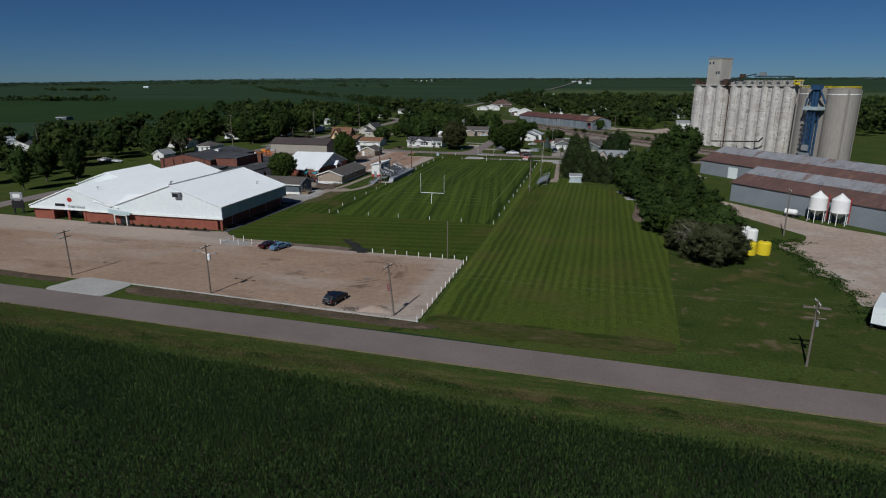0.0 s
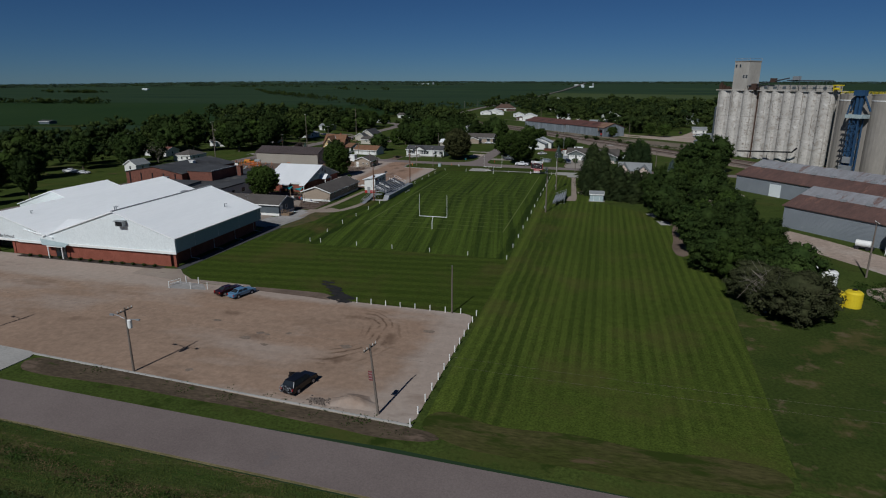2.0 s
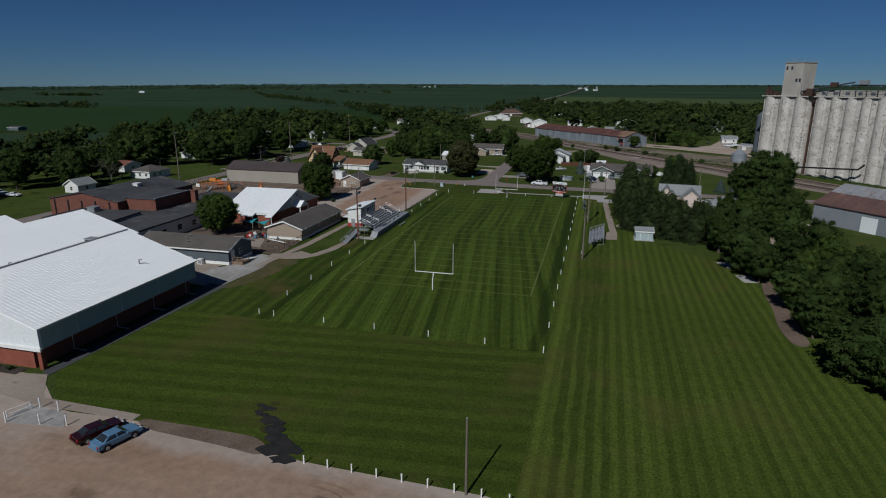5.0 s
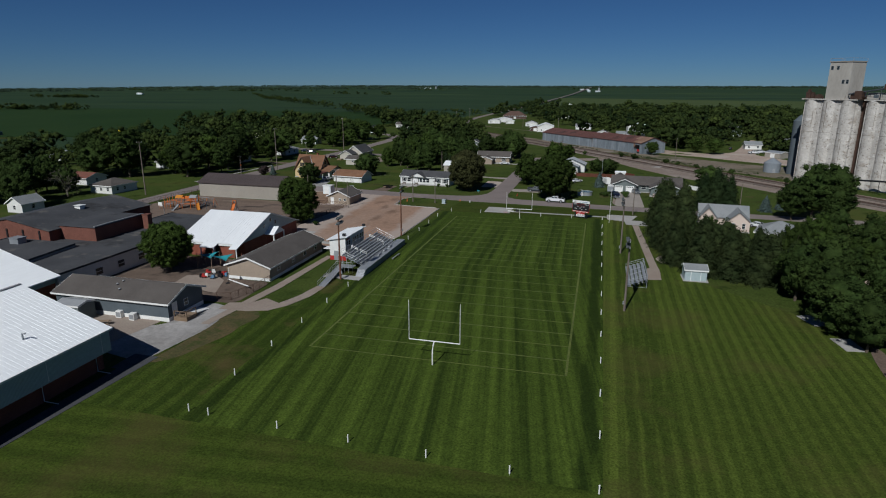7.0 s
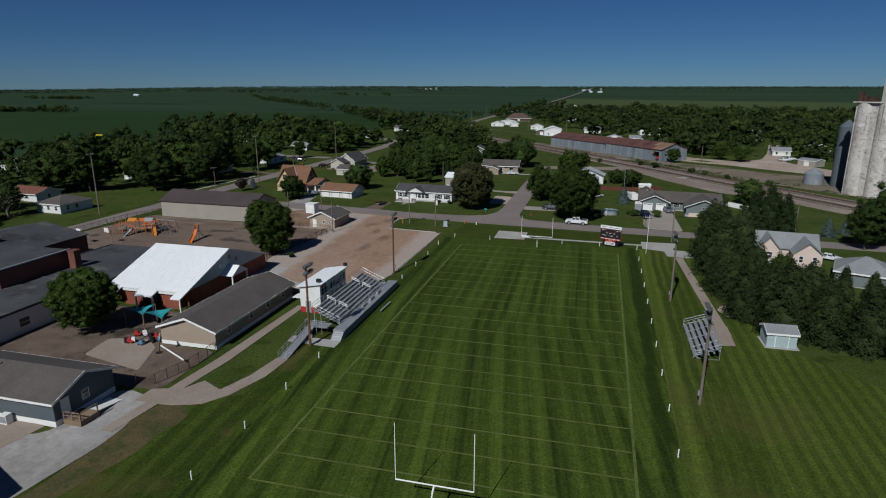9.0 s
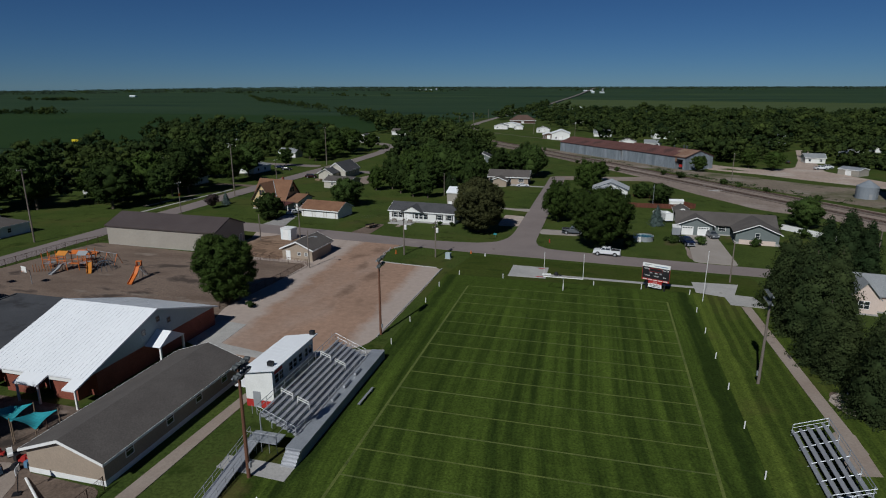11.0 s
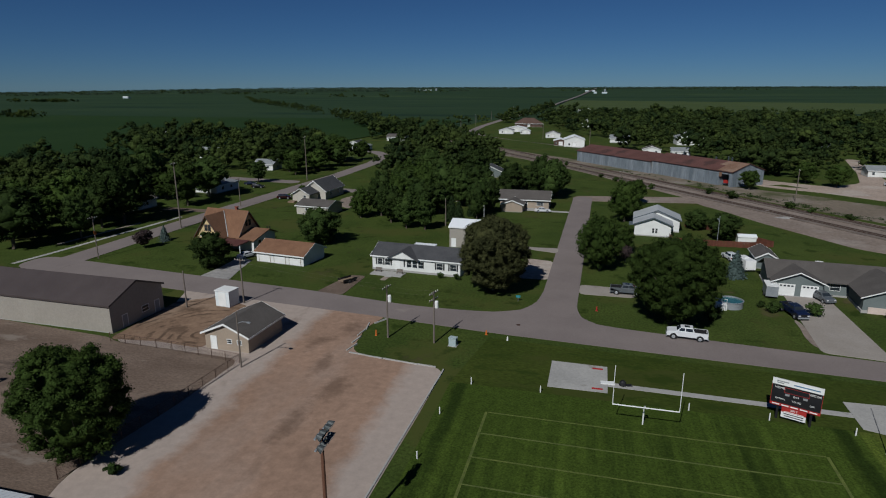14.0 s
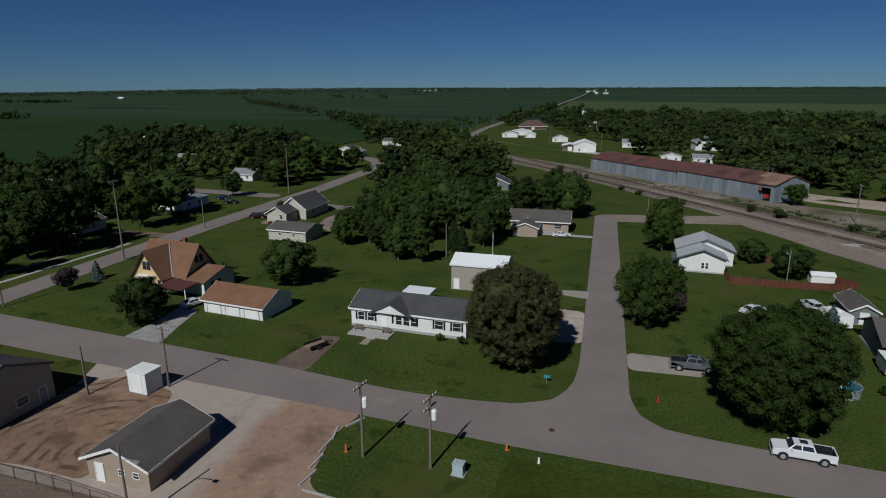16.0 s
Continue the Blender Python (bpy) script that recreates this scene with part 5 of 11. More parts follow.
def school():
    o = thing("school_building", "long brick school hall under white metal gable roofs", "school")
    GX, GZ, GW, GE = -99.5, 10.6, -118.0, -85.9
    LX, LZ, LW = -129.6, 8.7, -143.0
    Y0, Y1, Y2 = 122.8, 154.3, 174.5
    # brick walls
    part("brick_wall", prism([(LW + 0.4, Y0 + 0.5), (-136.5, Y0 + 0.5), (-136.5, Y0 + 4), (-126, Y0 + 4), (-126, Y0 + 0.3), (GE - 1.6, Y0 + 0.3), (GE - 1.6, Y1), (-103, Y1), (-116, Y1 + 6), (-116, Y2 - 0.4), (LW + 0.4, Y2 - 0.4)], -0.3, 3.1), M_BRICK, o)
    # white sheet-metal front, above the brick
    front = [(LW, 3.1), (GE, 2.9), (GE, 6.0), (GX, GZ), (GW, 4.4), (LX, LZ), (LW, 3.8)]
    part("front_siding", profile_y(front, Y0, Y0 + 0.4), M_WALL_WHITE, o)
    part("upper_wall", join(prism([(LW + 0.2, Y0 + 0.41), (-116, Y0 + 0.41), (-116, Y2 - 0.2), (LW + 0.2, Y2 - 0.2)], 3.1, 3.9),
                            profile_y([(-116, 3.1), (LW + 0.2, 3.1), (LW + 0.2, 3.7), (LX, LZ - 0.25), (-116, 4.4)], Y2 - 0.4, Y2 - 0.05)), M_WALL_TEAL, o)
    part("side_siding", join(box(GE - 0.5, Y0 + 0.41, 2.9, GE - 0.02, Y1, 5.85), box(GE - 1.6, Y0 + 0.41, 2.9, GE - 0.51, Y1, 3.05)), M_WALL_TEAL, o, "grey-green metal siding along the side")
    part("end_siding", profile_y([(GE - 0.1, 3.1), (GE - 0.1, 5.7), (GX, GZ - 0.25), (-112, 6.4), (-112, 3.1)], Y1 - 0.3, Y1 - 0.02), M_WALL_TEAL, o)
    # roofs
    planes = [((GE + 0.25, Y0 - 0.3, 5.95), (GE + 0.25, Y1 + 0.3, 5.95), (GX, Y1 + 0.3, GZ + 0.1), (GX, Y0 - 0.3, GZ + 0.1)),
              ((GW, Y0 - 0.3, 4.45), (GW, Y1 + 0.3, 4.45), (GX, Y1 + 0.3, GZ + 0.1), (GX, Y0 - 0.3, GZ + 0.1)),
              ((-115.3, Y0 - 0.3, 4.3), (-115.3, Y2 + 0.3, 4.3), (LX, Y2 + 0.3, LZ + 0.1), (LX, Y0 - 0.3, LZ + 0.1)),
              ((LW - 0.3, Y0 - 0.3, 3.75), (LW - 0.3, Y2 + 0.3, 3.75), (LX, Y2 + 0.3, LZ + 0.1), (LX, Y0 - 0.3, LZ + 0.1)),
              ((-129, 146.7, 4.9), (-129, 165.3, 4.9), (-140.5, 165.3, 8.8), (-140.5, 146.7, 8.8)),
              ((-152, 146.7, 4.9), (-152, 165.3, 4.9), (-140.5, 165.3, 8.8), (-140.5, 146.7, 8.8))]
    for q in planes:
        r = part("roof", roof_slab(*q), M_ROOF_SCHOOL, o)
        part("standing_seams", ribs_on(*q, 0.6), M_ROOF_SCHOOL, r)
    part("side_wing", join(prism([(-151.5, 147), (-142.9, 147), (-142.9, 165), (-151.5, 165)], -0.3, 4.9), profile_y([(-151.5, 4.9), (-140.5, 8.6), (-130, 5.0)], 147, 147.3)), M_WALL_WHITE, o)
    part("ridge_cap", join(box(GX - 0.2, Y0 - 0.3, GZ + 0.06, GX + 0.2, Y1 + 0.3, GZ + 0.2)), M_GREY_TRIM, o, "grey metal ridge cap")
    part("eave_gutter", join(box(GE + 0.2, Y0 - 0.3, 5.72, GE + 0.4, Y1 + 0.3, 5.95)), M_WHITE, o)
    # corner pillar and soffit
    part("pillar", box(GE - 0.75, Y0 + 0.1, -0.2, GE - 0.15, Y0 + 0.7, 2.9), M_BRICK, o)
    part("front_fascia", join(box(-124.5, Y0 - 0.25, 2.75, GE + 0.25, Y0 - 0.003, 3.2), box(LW - 0.2, Y0 - 0.25, 2.9, -124.5, Y0 - 0.003, 3.3)), M_WHITE, o)
    for k in range(4):
        yy = Y0 + 6 + 8 * k
        part("downpipe", path_tube([(GE + 0.1, yy, 5.7), (GE + 0.1, yy, 3.2), (GE - 1.4, yy + 0.2, 2.6), (GE - 1.4, yy + 0.2, 0.25), (GE + 0.6, yy + 0.2, 0.2)], 0.06), M_WHITE, o)
    # entrances
    ent = part("entrance_recess", box(-136.4, Y0 + 3.9, 0, -126.1, Y0 + 3.98, 2.7), M_BLACK, o)
    for i in range(5):
        part("entrance_door", box(-135.9 + i * 2.0, Y0 + 3.8, 0, -134.2 + i * 2.0, Y0 + 3.88, 2.4), M_GLASS, ent)
    for x in (-136.3, -131.3, -126.3):
        part("pillar", box(x - 0.3, Y0 + 0.15, -0.2, x + 0.3, Y0 + 0.75, 3.1), M_BRICK, o)
    gd = part("side_entrance", box(-115.3, Y0 + 0.15, 0, -112.8, Y0 + 0.28, 2.5), M_GLASS, o)
    for x in (-115.8, -112.3):
        part("porch_post", box(x - 0.1, Y0 - 1.3, 0, x + 0.1, Y0 - 1.1, 2.7), M_WHITE, gd)
    part("porch_roof", roof_slab((-117.0, Y0 - 1.4, 3.0), (-111.2, Y0 - 1.4, 2.85), (-111.4, Y0 - 0.26, 3.2), (-118.6, Y0 - 0.26, 3.9), 0.1), M_WALL_TEAL, o, "grey-green sloping porch canopy")
    part("porch_fascia", join(box(-116.0, Y0 - 1.35, 2.62, -112.1, Y0 - 1.05, 2.84)), M_WHITE, o)
    # the low cricket that sheds rain out of the valley between the two halls
    part("valley_cricket", ([(GW + 0.6, Y0 - 0.3, 4.55), (GW + 3.6, Y0 + 9, 6.1), (GW - 3.4, Y0 + 9, 5.9), (GW - 4.6, Y0 - 0.3, 5.6), (GW - 0.4, Y0 + 10, 4.5), (GW - 0.4, Y0, 4.3)], [(0, 1, 2, 3), (1, 4, 2), (0, 3, 5), (0, 5, 4, 1), (3, 2, 4, 5)]), M_ROOF_SCHOOL, o)
    # roof vents
    for x, y, z in ((-97.5, 121.9, 8.4), (-103.5, 150.5, 9.2)):
        v = part("roof_vent", join(box(x - 0.9, y - 0.1 if y < 130 else y - 0.6, z - 0.5, x + 0.9, y + 0.9, z + 0.5), box(x - 1.1, y - 0.35 if y < 130 else y - 0.7, z + 0.5, x + 1.1, y + 1.0, z + 0.62)), M_GALV, o)
        part("louver", box(x - 0.75, y - 0.16 if y < 130 else y - 0.66, z - 0.4, x + 0.75, y - 0.11 if y < 130 else y - 0.61, z + 0.4), M_BLACK, v)
    for x, y, z in ((-100.5, 124.5, 10.6), (-101.5, 126, 10.2), (-90, 146, 7.5), (-126, 128, 7.6), (-110, 140, 7.2)):
        part("vent_pipe", path_tube([(x, y, z - 0.4), (x, y, z + 0.7), (x + 0.5, y, z + 0.75)], 0.12), M_GALV, o)
    # shrubs bed kerb
    # emblem and name on the front
    part("emblem", profile_y([(-130.75, 5.15), (-130.05, 4.95), (-129.4, 5.3), (-129.5, 6.0), (-130.3, 6.15), (-130.9, 5.8)], Y0 - 0.06, Y0 - 0.01), M_RED, o)
    for word, x, w_ in (("Public", -129.65, 3.2), ("School", -126.95, 3.0)):
        words("lettering", word, 1.0, M_BLACK, o, pose(x, Y0 - 0.03, 3.78, 90, 0, 0), "black raised lettering")
    part("name_bar", box(-134.9, Y0 - 0.06, 3.75, -131.9, Y0 - 0.01, 4.45), M_BLACK, o)
    return o


school()
sheet("flower_bed", [(-124, 121.2), (-88.4, 120.9), (-88.4, 122.7), (-124, 122.75)], 0.1, M_TREAD, "narrow dark planting bed along the wall")
sheet("pavement", [(-85.8, 122.5), (-84.2, 121.8), (-82.9, 159), (-86.8, 159), (-86.8, 154.6), (-85.8, 154.6)], 0.09, M_TAR_ROOF, "dark walk beside the hall")


def old_school():
    o = thing("old_school_building", "old brick school hall with dark low roof", "school")
    x0, x1, xr, y0, y1, e, r = -160.1, -138.3, -149.2, 194.2, 224.5, 6.4, 8.3
    part("brick_wall", profile_y([(x0, -0.3), (x1, -0.3), (x1, e), (xr, r), (x0, e)], y0, y1), M_BRICK_DK, o)
    for xe, n_ in ((x0 - 0.4, -1), (x1 + 0.4, 1)):
        part("roof", roof_slab((xe, y0 - 0.3, e - 0.02), (xe, y1 + 0.3, e - 0.02), (xr, y1 + 0.3, r + 0.16), (xr, y0 - 0.3, r + 0.16), 0.14), M_TAR_ROOF, o)
    part("side_wall", box(x1 + 0.005, 197, -0.3, -129, 211.2, 6.9), M_BRICK_DK, o)
    part("side_roof", box(x1 - 0.8, 196.8, 6.9, -128.8, 211.4, 7.1), M_TAR_ROOF, o)
    part("parapet", box(-129.15, 196.8, 7.1, -128.8, 211.4, 7.3), M_GREY_TRIM, o)
    for i in range(5):
        x = x0 + 1.4 + i * 4.4
        part("pilaster", box(x, y0 - 0.14, -0.2, x + 0.4, y0 - 0.004, 6.2), M_BLACK, o)
    part("roof_unit", join(box(-146.6, 209.4, 7.6, -145.0, 210.8, 8.5), box(-146.8, 209.2, 8.5, -144.8, 211.0, 8.6)), M_WHITE, o)
    part("chimney", join(box(-127.9, 209.8, 3.0, -126.5, 211.2, 7.1), box(-128.0, 209.7, 7.1, -126.4, 211.3, 7.35)), M_BRICK_DK, o)
    return o


def flat_block(name, label, poly, h, wall, group="", windows=()):
    o = thing(name, label, "building", group=group)
    part("wall", prism(poly, -0.3, h - 0.25), wall, o)
    part("roof", prism(poly, h - 0.249, h - 0.05), M_TAR_ROOF, o)
    n = len(poly)
    edge = []
    for i in range(n):
        (x0, y0), (x1, y1) = poly[i], poly[(i + 1) % n]
        d = Vector((x1 - x0, y1 - y0, 0))
        s = Vector((-d.y, d.x, 0)).normalized() * 0.15
        edge.append(prism([(x0 - s.x, y0 - s.y), (x1 - s.x, y1 - s.y), (x1 + s.x, y1 + s.y), (x0 + s.x, y0 + s.y)], h - 0.3, h + 0.08))
    part("roof_edge", join(*edge), M_TAR_ROOF, o)
    for x, y, a, z, w, hh in windows:
        window_at(o, pose(x, y, 0, 0, 0, a), z, w, hh)
    return o


old_school()
flat_block("flat_school_wing", "low school wing with grey tar roof", [(-147, 176), (-117.4, 176), (-117.4, 203.9), (-147, 203.9)], 4.0, M_WHITE_SIDING, windows=[(-117.38, 179.5 + 5.6 * i, -90, 1.2, 1.7, 1.3) for i in range(5)])
flat_block("flat_school_wing", "small flat-roofed block on the school wing", [(-147.5, 180), (-128.4, 180), (-129.8, 192.2), (-147.5, 192.2)], 4.7, M_GREY_TRIM)
flat_block("flat_school_wing", "flat tar-roofed classroom wing", [(-133.8, 204.2), (-115.6, 204.2), (-115.6, 226), (-133.8, 226)], 4.0, M_BRICK)
tagged(part("roof_unit", join(box(-142.6, 188.6, 4.6, -140.4, 190.6, 5.8), box(-142.7, 188.5, 5.8, -140.3, 190.7, 5.92)), M_GALV), "galvanised roof-top air handler", "air handler")


def classroom_hall():
    o = thing("classroom_hall", "brick hall with steep white metal roof", "building", -107.2, 218)
    w, d, e, r = 15.0, 25.5, 3.3, 7.6
    f = -d / 2
    part("brick_wall", box(-w / 2, f + 1.8, -0.3, w / 2, d / 2, e - 0.2), M_BRICK, o)
    for x0, x1 in ((-4.9, -1.2), (2.4, 6.1)):
        part("brick_bay", box(x0, f + 0.1, -0.3, x1, f + 1.79, e - 0.25), M_BRICK, o)
        part("fascia", box(x0 - 0.05, f - 0.25, e - 0.65, x1 + 0.05, f - 0.08, e - 0.2), M_WHITE, o)
    part("door", box(0.1, f + 1.72, -0.1, 1.5, f + 1.79, 2.3), M_GLASS, o)
    part("door_frame", join(box(-0.05, f + 1.7, -0.1, 0.09, f + 1.78, 2.45), box(1.51, f + 1.7, -0.1, 1.65, f + 1.78, 2.45), box(-0.05, f + 1.7, 2.31, 1.65, f + 1.78, 2.45)), M_WHITE, o)
    for x in (w / 2 - 0.3, -w / 2):
        part("gable_siding", profile_x([(f, e - 0.2), (d / 2, e - 0.2), (d / 2, e), (0, r - 0.1), (f, e)], x, x + 0.3), M_WALL_TEAL, o)
    pitch = (r - e + 0.15) / (d / 2 + 0.6)
    for sgn in (-1, 1):
        out = d / 2 + (0.25 if sgn < 0 else 0.6)
        z0 = r - pitch * out
        q = ((-w / 2 - 0.5, sgn * out, z0), (w / 2 + 0.5, sgn * out, z0), (w / 2 + 0.5, 0, r), (-w / 2 - 0.5, 0, r))
        ro = part("roof", roof_slab(*q), M_ROOF_WHITE, o)
        part("standing_seams", ribs_on(*q, 0.6, 0.02, 0.05), M_ROOF_WHITE, ro)
    for x0, x1 in ((-w / 2 - 0.5, -4.9), (-1.2, 2.4), (6.1, w / 2 + 0.5)):
        y0, y1 = -(d / 2 + 2.0), -(d / 2 + 0.252)
        part("eave_roof", roof_slab((x0, y0, r + pitch * y0), (x1, y0, r + pitch * y0), (x1, y1, r + pitch * y1), (x0, y1, r + pitch * y1)), M_ROOF_WHITE, o)
    for x in (-w / 2 - 0.2, -1.0, 2.2, w / 2 + 0.2):
        part("post", box(x - 0.1, f - 1.8, -0.2, x + 0.1, f - 1.6, e - 0.75), M_WHITE, o)
    part("porch_roof", join(profile_x([(-2.6, 3.0), (2.6, 3.0), (0, 4.5)], w / 2, w / 2 + 2.4)), M_ROOF_WHITE, o)
    for y in (-2.3, 2.3):
        part("post", box(w / 2 + 2.1, y - 0.12, -0.2, w / 2 + 2.35, y + 0.12, 3.0), M_WHITE, o)
    for y, z in ((-2.5, 4.6), (2.5, 4.6), (0.4, 5.5)):
        window_at(o, pose(w / 2 + 0.002, y, 0, 0, 0, -90), z, 0.6, 0.7, M_GREY_TRIM)
    return o


classroom_hall()
gabled("portable_classroom", "long slate-blue classroom with grey shingle roof", -101, 174.6, 21.8, 8.6, 3.2, 4.8, M_SLATE_SIDING, M_SHINGLE_BRN, axis="x", over=0.5, category="building", base=0.7, base_mat=M_WHITE,
       windows=[("E", 0, 1.4, 0.9, 1.1)], doors=[("E", -2.8, 1.0, 2.1, M_WHITE), ("S", -7, 1.0, 2.1, M_GREY_TRIM)])
gabled("portable_classroom", "long tan classroom with grey-brown shingle roof", -89.8, 204, 9.2, 22.6, 2.8, 4.4, M_TAN_WOOD, M_SHINGLE_BRN, axis="y", over=0.45, category="building", base=0.6, base_mat=M_WHITE,
       windows=[("E", -8, 1.4, 1.0, 1.1), ("E", -2, 1.4, 1.0, 1.1), ("E", 3, 1.4, 1.0, 1.1), ("E", 8, 1.4, 1.0, 1.1)])
gabled("storage_shed", "small dark grey metal shed beside the classroom", -105.6, 167.9, 4.4, 3.2, 2.7, 3.1, M_GREY_SIDING, M_GREY_TRIM, axis="x", over=0.1, category="shed", base=0.05, doors=[("S", 0.6, 1.2, 1.8, M_WALL_TEAL)])
gabled("metal_building", "large tan metal building with brown roof", -141.2, 275, 30.5, 11.6, 4.7, 7.0, M_TAN_SIDING, M_METAL_BRN, rot=-1.2, axis="x", over=0.3, category="building", base=0.1,
       windows=[("E", 1.5, 1.2, 1.5, 1.0)], doors=[("E", 4.2, 1.0, 2.1, M_GREY_TRIM), ("E", -3, 1.0, 2.1, M_GREY_TRIM)], trim=M_METAL_BRN)
gabled("garage", "small tan garage with grey shingle roof", -104.4, 272.2, 7.4, 9.0, 2.7, 4.3, M_TAN_WOOD, M_SHINGLE_BRN, rot=-2, axis="y", over=0.45, category="garage", base=0.1,
       windows=[("S", 0.5, 1.3, 0.7, 0.6), ("S", 2.2, 1.3, 0.7, 0.6)], doors=[("S", -2.2, 0.95, 2.05, M_WHITE)])
# the white box beside the street
vb = thing("storage_container", "small white storage box on the dirt", "container", -116, 284.9, -6)
part("body", box(-1.5, -1.3, 0.1, 1.5, 1.3, 2.9), M_WALL_WHITE, vb)
part("lid", box(-1.6, -1.4, 2.9, 1.6, 1.4, 3.05), M_WHITE, vb)
part("skid", join(box(-1.5, -1.2, -0.05, 1.5, -0.9, 0.1), box(-1.5, 0.9, -0.05, 1.5, 1.2, 0.1)), M_DECK, vb)
part("door", box(-0.8, -1.34, 0.2, 0.8, -1.302, 2.7), M_WHITE, vb)
gabled("garden_shed", "small pale grey garden shed", -6, 215.8, 4.0, 3.4, 2.2, 2.9, M_WALL_TEAL, M_SHINGLE_GRY, rot=2, axis="x", over=0.2, category="shed", base=0.1, doors=[("S", 0, 1.7, 1.9, M_WALL_TEAL)])

# ---- houses of the town ----
gabled("mobile_home", "white single-storey house with dark grey roof", -88.6, 315.4, 19.6, 8.6, 3.2, 4.9, M_WHITE_SIDING, M_SHINGLE_DK, rot=-4, axis="x", over=0.35, base=0.45,
       windows=[("S", -8, 1.3, 1.1, 1.3), ("S", -6.3, 1.3, 1.1, 1.3), ("S", -1.4, 1.2, 1.0, 1.4), ("S", -0.1, 1.2, 1.0, 1.4), ("S", 1.2, 1.2, 1.0, 1.4), ("S", 5.4, 1.3, 1.3, 1.3), ("S", 8.3, 1.3, 1.3, 1.3)], doors=[("S", -4, 1.0, 2.05, M_WHITE)])
pg = thing("porch_gable", "white front gable with dark roof", "gable", -91.5, 311.0, -4)
part("gable_wall", profile_y([(-3.2, 3.1), (3.2, 3.1), (0, 4.7)], -0.5, 0.6), M_WHITE_SIDING, pg)
part("roof", join(roof_slab((-3.6, -0.8, 3.05), (-3.6, 3.6, 3.05), (0, 3.6, 4.95), (0, -0.8, 4.95)), roof_slab((3.6, -0.8, 3.05), (3.6, 3.6, 3.05), (0, 3.6, 4.95), (0, -0.8, 4.95))), M_SHINGLE_DK, pg)
sk = thing("porch_deck", "pale wooden porch deck with steps", "deck", -94.2, 309.2, -4)
part("boards", box(-3.6, -1.4, 0.0, 3.4, 1.4, 0.24), M_CONCRETE, sk)
part("step", box(0.0, -2.0, 0.0, 1.4, -1.41, 0.13), M_CONCRETE, sk)
for x in (-2.4, 2.4):
    bn = thing("garden_bench", "grey wooden bench on the porch deck", "bench", *(pose(-94.2, 309.2, 0, 0, 0, -4) @ Vector((x, 0.4, 0)))[:2], -4, 0.24, "porch benches")
    part("seat", box(-0.7, -0.25, 0.4, 0.7, 0.2, 0.45), M_WOOD_POLE, bn)
    part("backrest", box(-0.7, 0.2, 0.5, 0.7, 0.25, 0.9), M_WOOD_POLE, bn)
    for xx in (-0.62, 0.62):
        part("leg", box(xx - 0.04, -0.22, 0.0, xx + 0.04, 0.24, 0.4), M_WOOD_POLE, bn)
aw = thing("carport", "white flat-roofed carport behind the house", "carport", -91, 325, -4)
part("roof", box(-2.6, -1.8, 2.3, 2.6, 1.8, 2.45), M_ROOF_WHITE, aw)
for x in (-2.4, 2.4):
    for y in (-1.6, 1.6):
        part("post", box(x - 0.06, y - 0.06, -0.1, x + 0.06, y + 0.06, 2.3), M_WHITE, aw)
for u in (-8.85, -7.15, -5.45, -1.95 - 0.5, 1.75, 4.5, 6.3, 7.4, 9.2):
    sh = part("shutter", box(-0.14, -0.07, 1.25, 0.14, -0.01, 2.7), M_BLACK)
    tagged(sh, "black window shutter on the white house", "shutter", "window shutters")
    sh.matrix_basis = pose(-88.6, 315.4, 0, 0, 0, -4) @ pose(u, -4.3, 0)
gabled("garage", "white double garage with rust-brown shingle roof", -119.5, 314.5, 12.4, 8.2, 2.4, 4.2, M_WHITE_SIDING, M_SHINGLE_ORG, rot=-7, axis="x", over=0.5, category="garage", base=0.1,
       doors=[("S", -4, 2.9, 2.1, M_WHITE), ("S", 0, 2.9, 2.1, M_WHITE), ("S", 4, 2.9, 2.1, M_WHITE)])
gabled("metal_garage", "tall grey metal garage with white roof", -81.8, 337.6, 10.5, 8.0, 5.0, 6.2, M_TAN_SIDING, M_ROOF_WHITE, rot=-2, axis="x", over=0.25, category="garage", base=0.1, doors=[("S", -4.2, 1.0, 2.1, M_WHITE)])


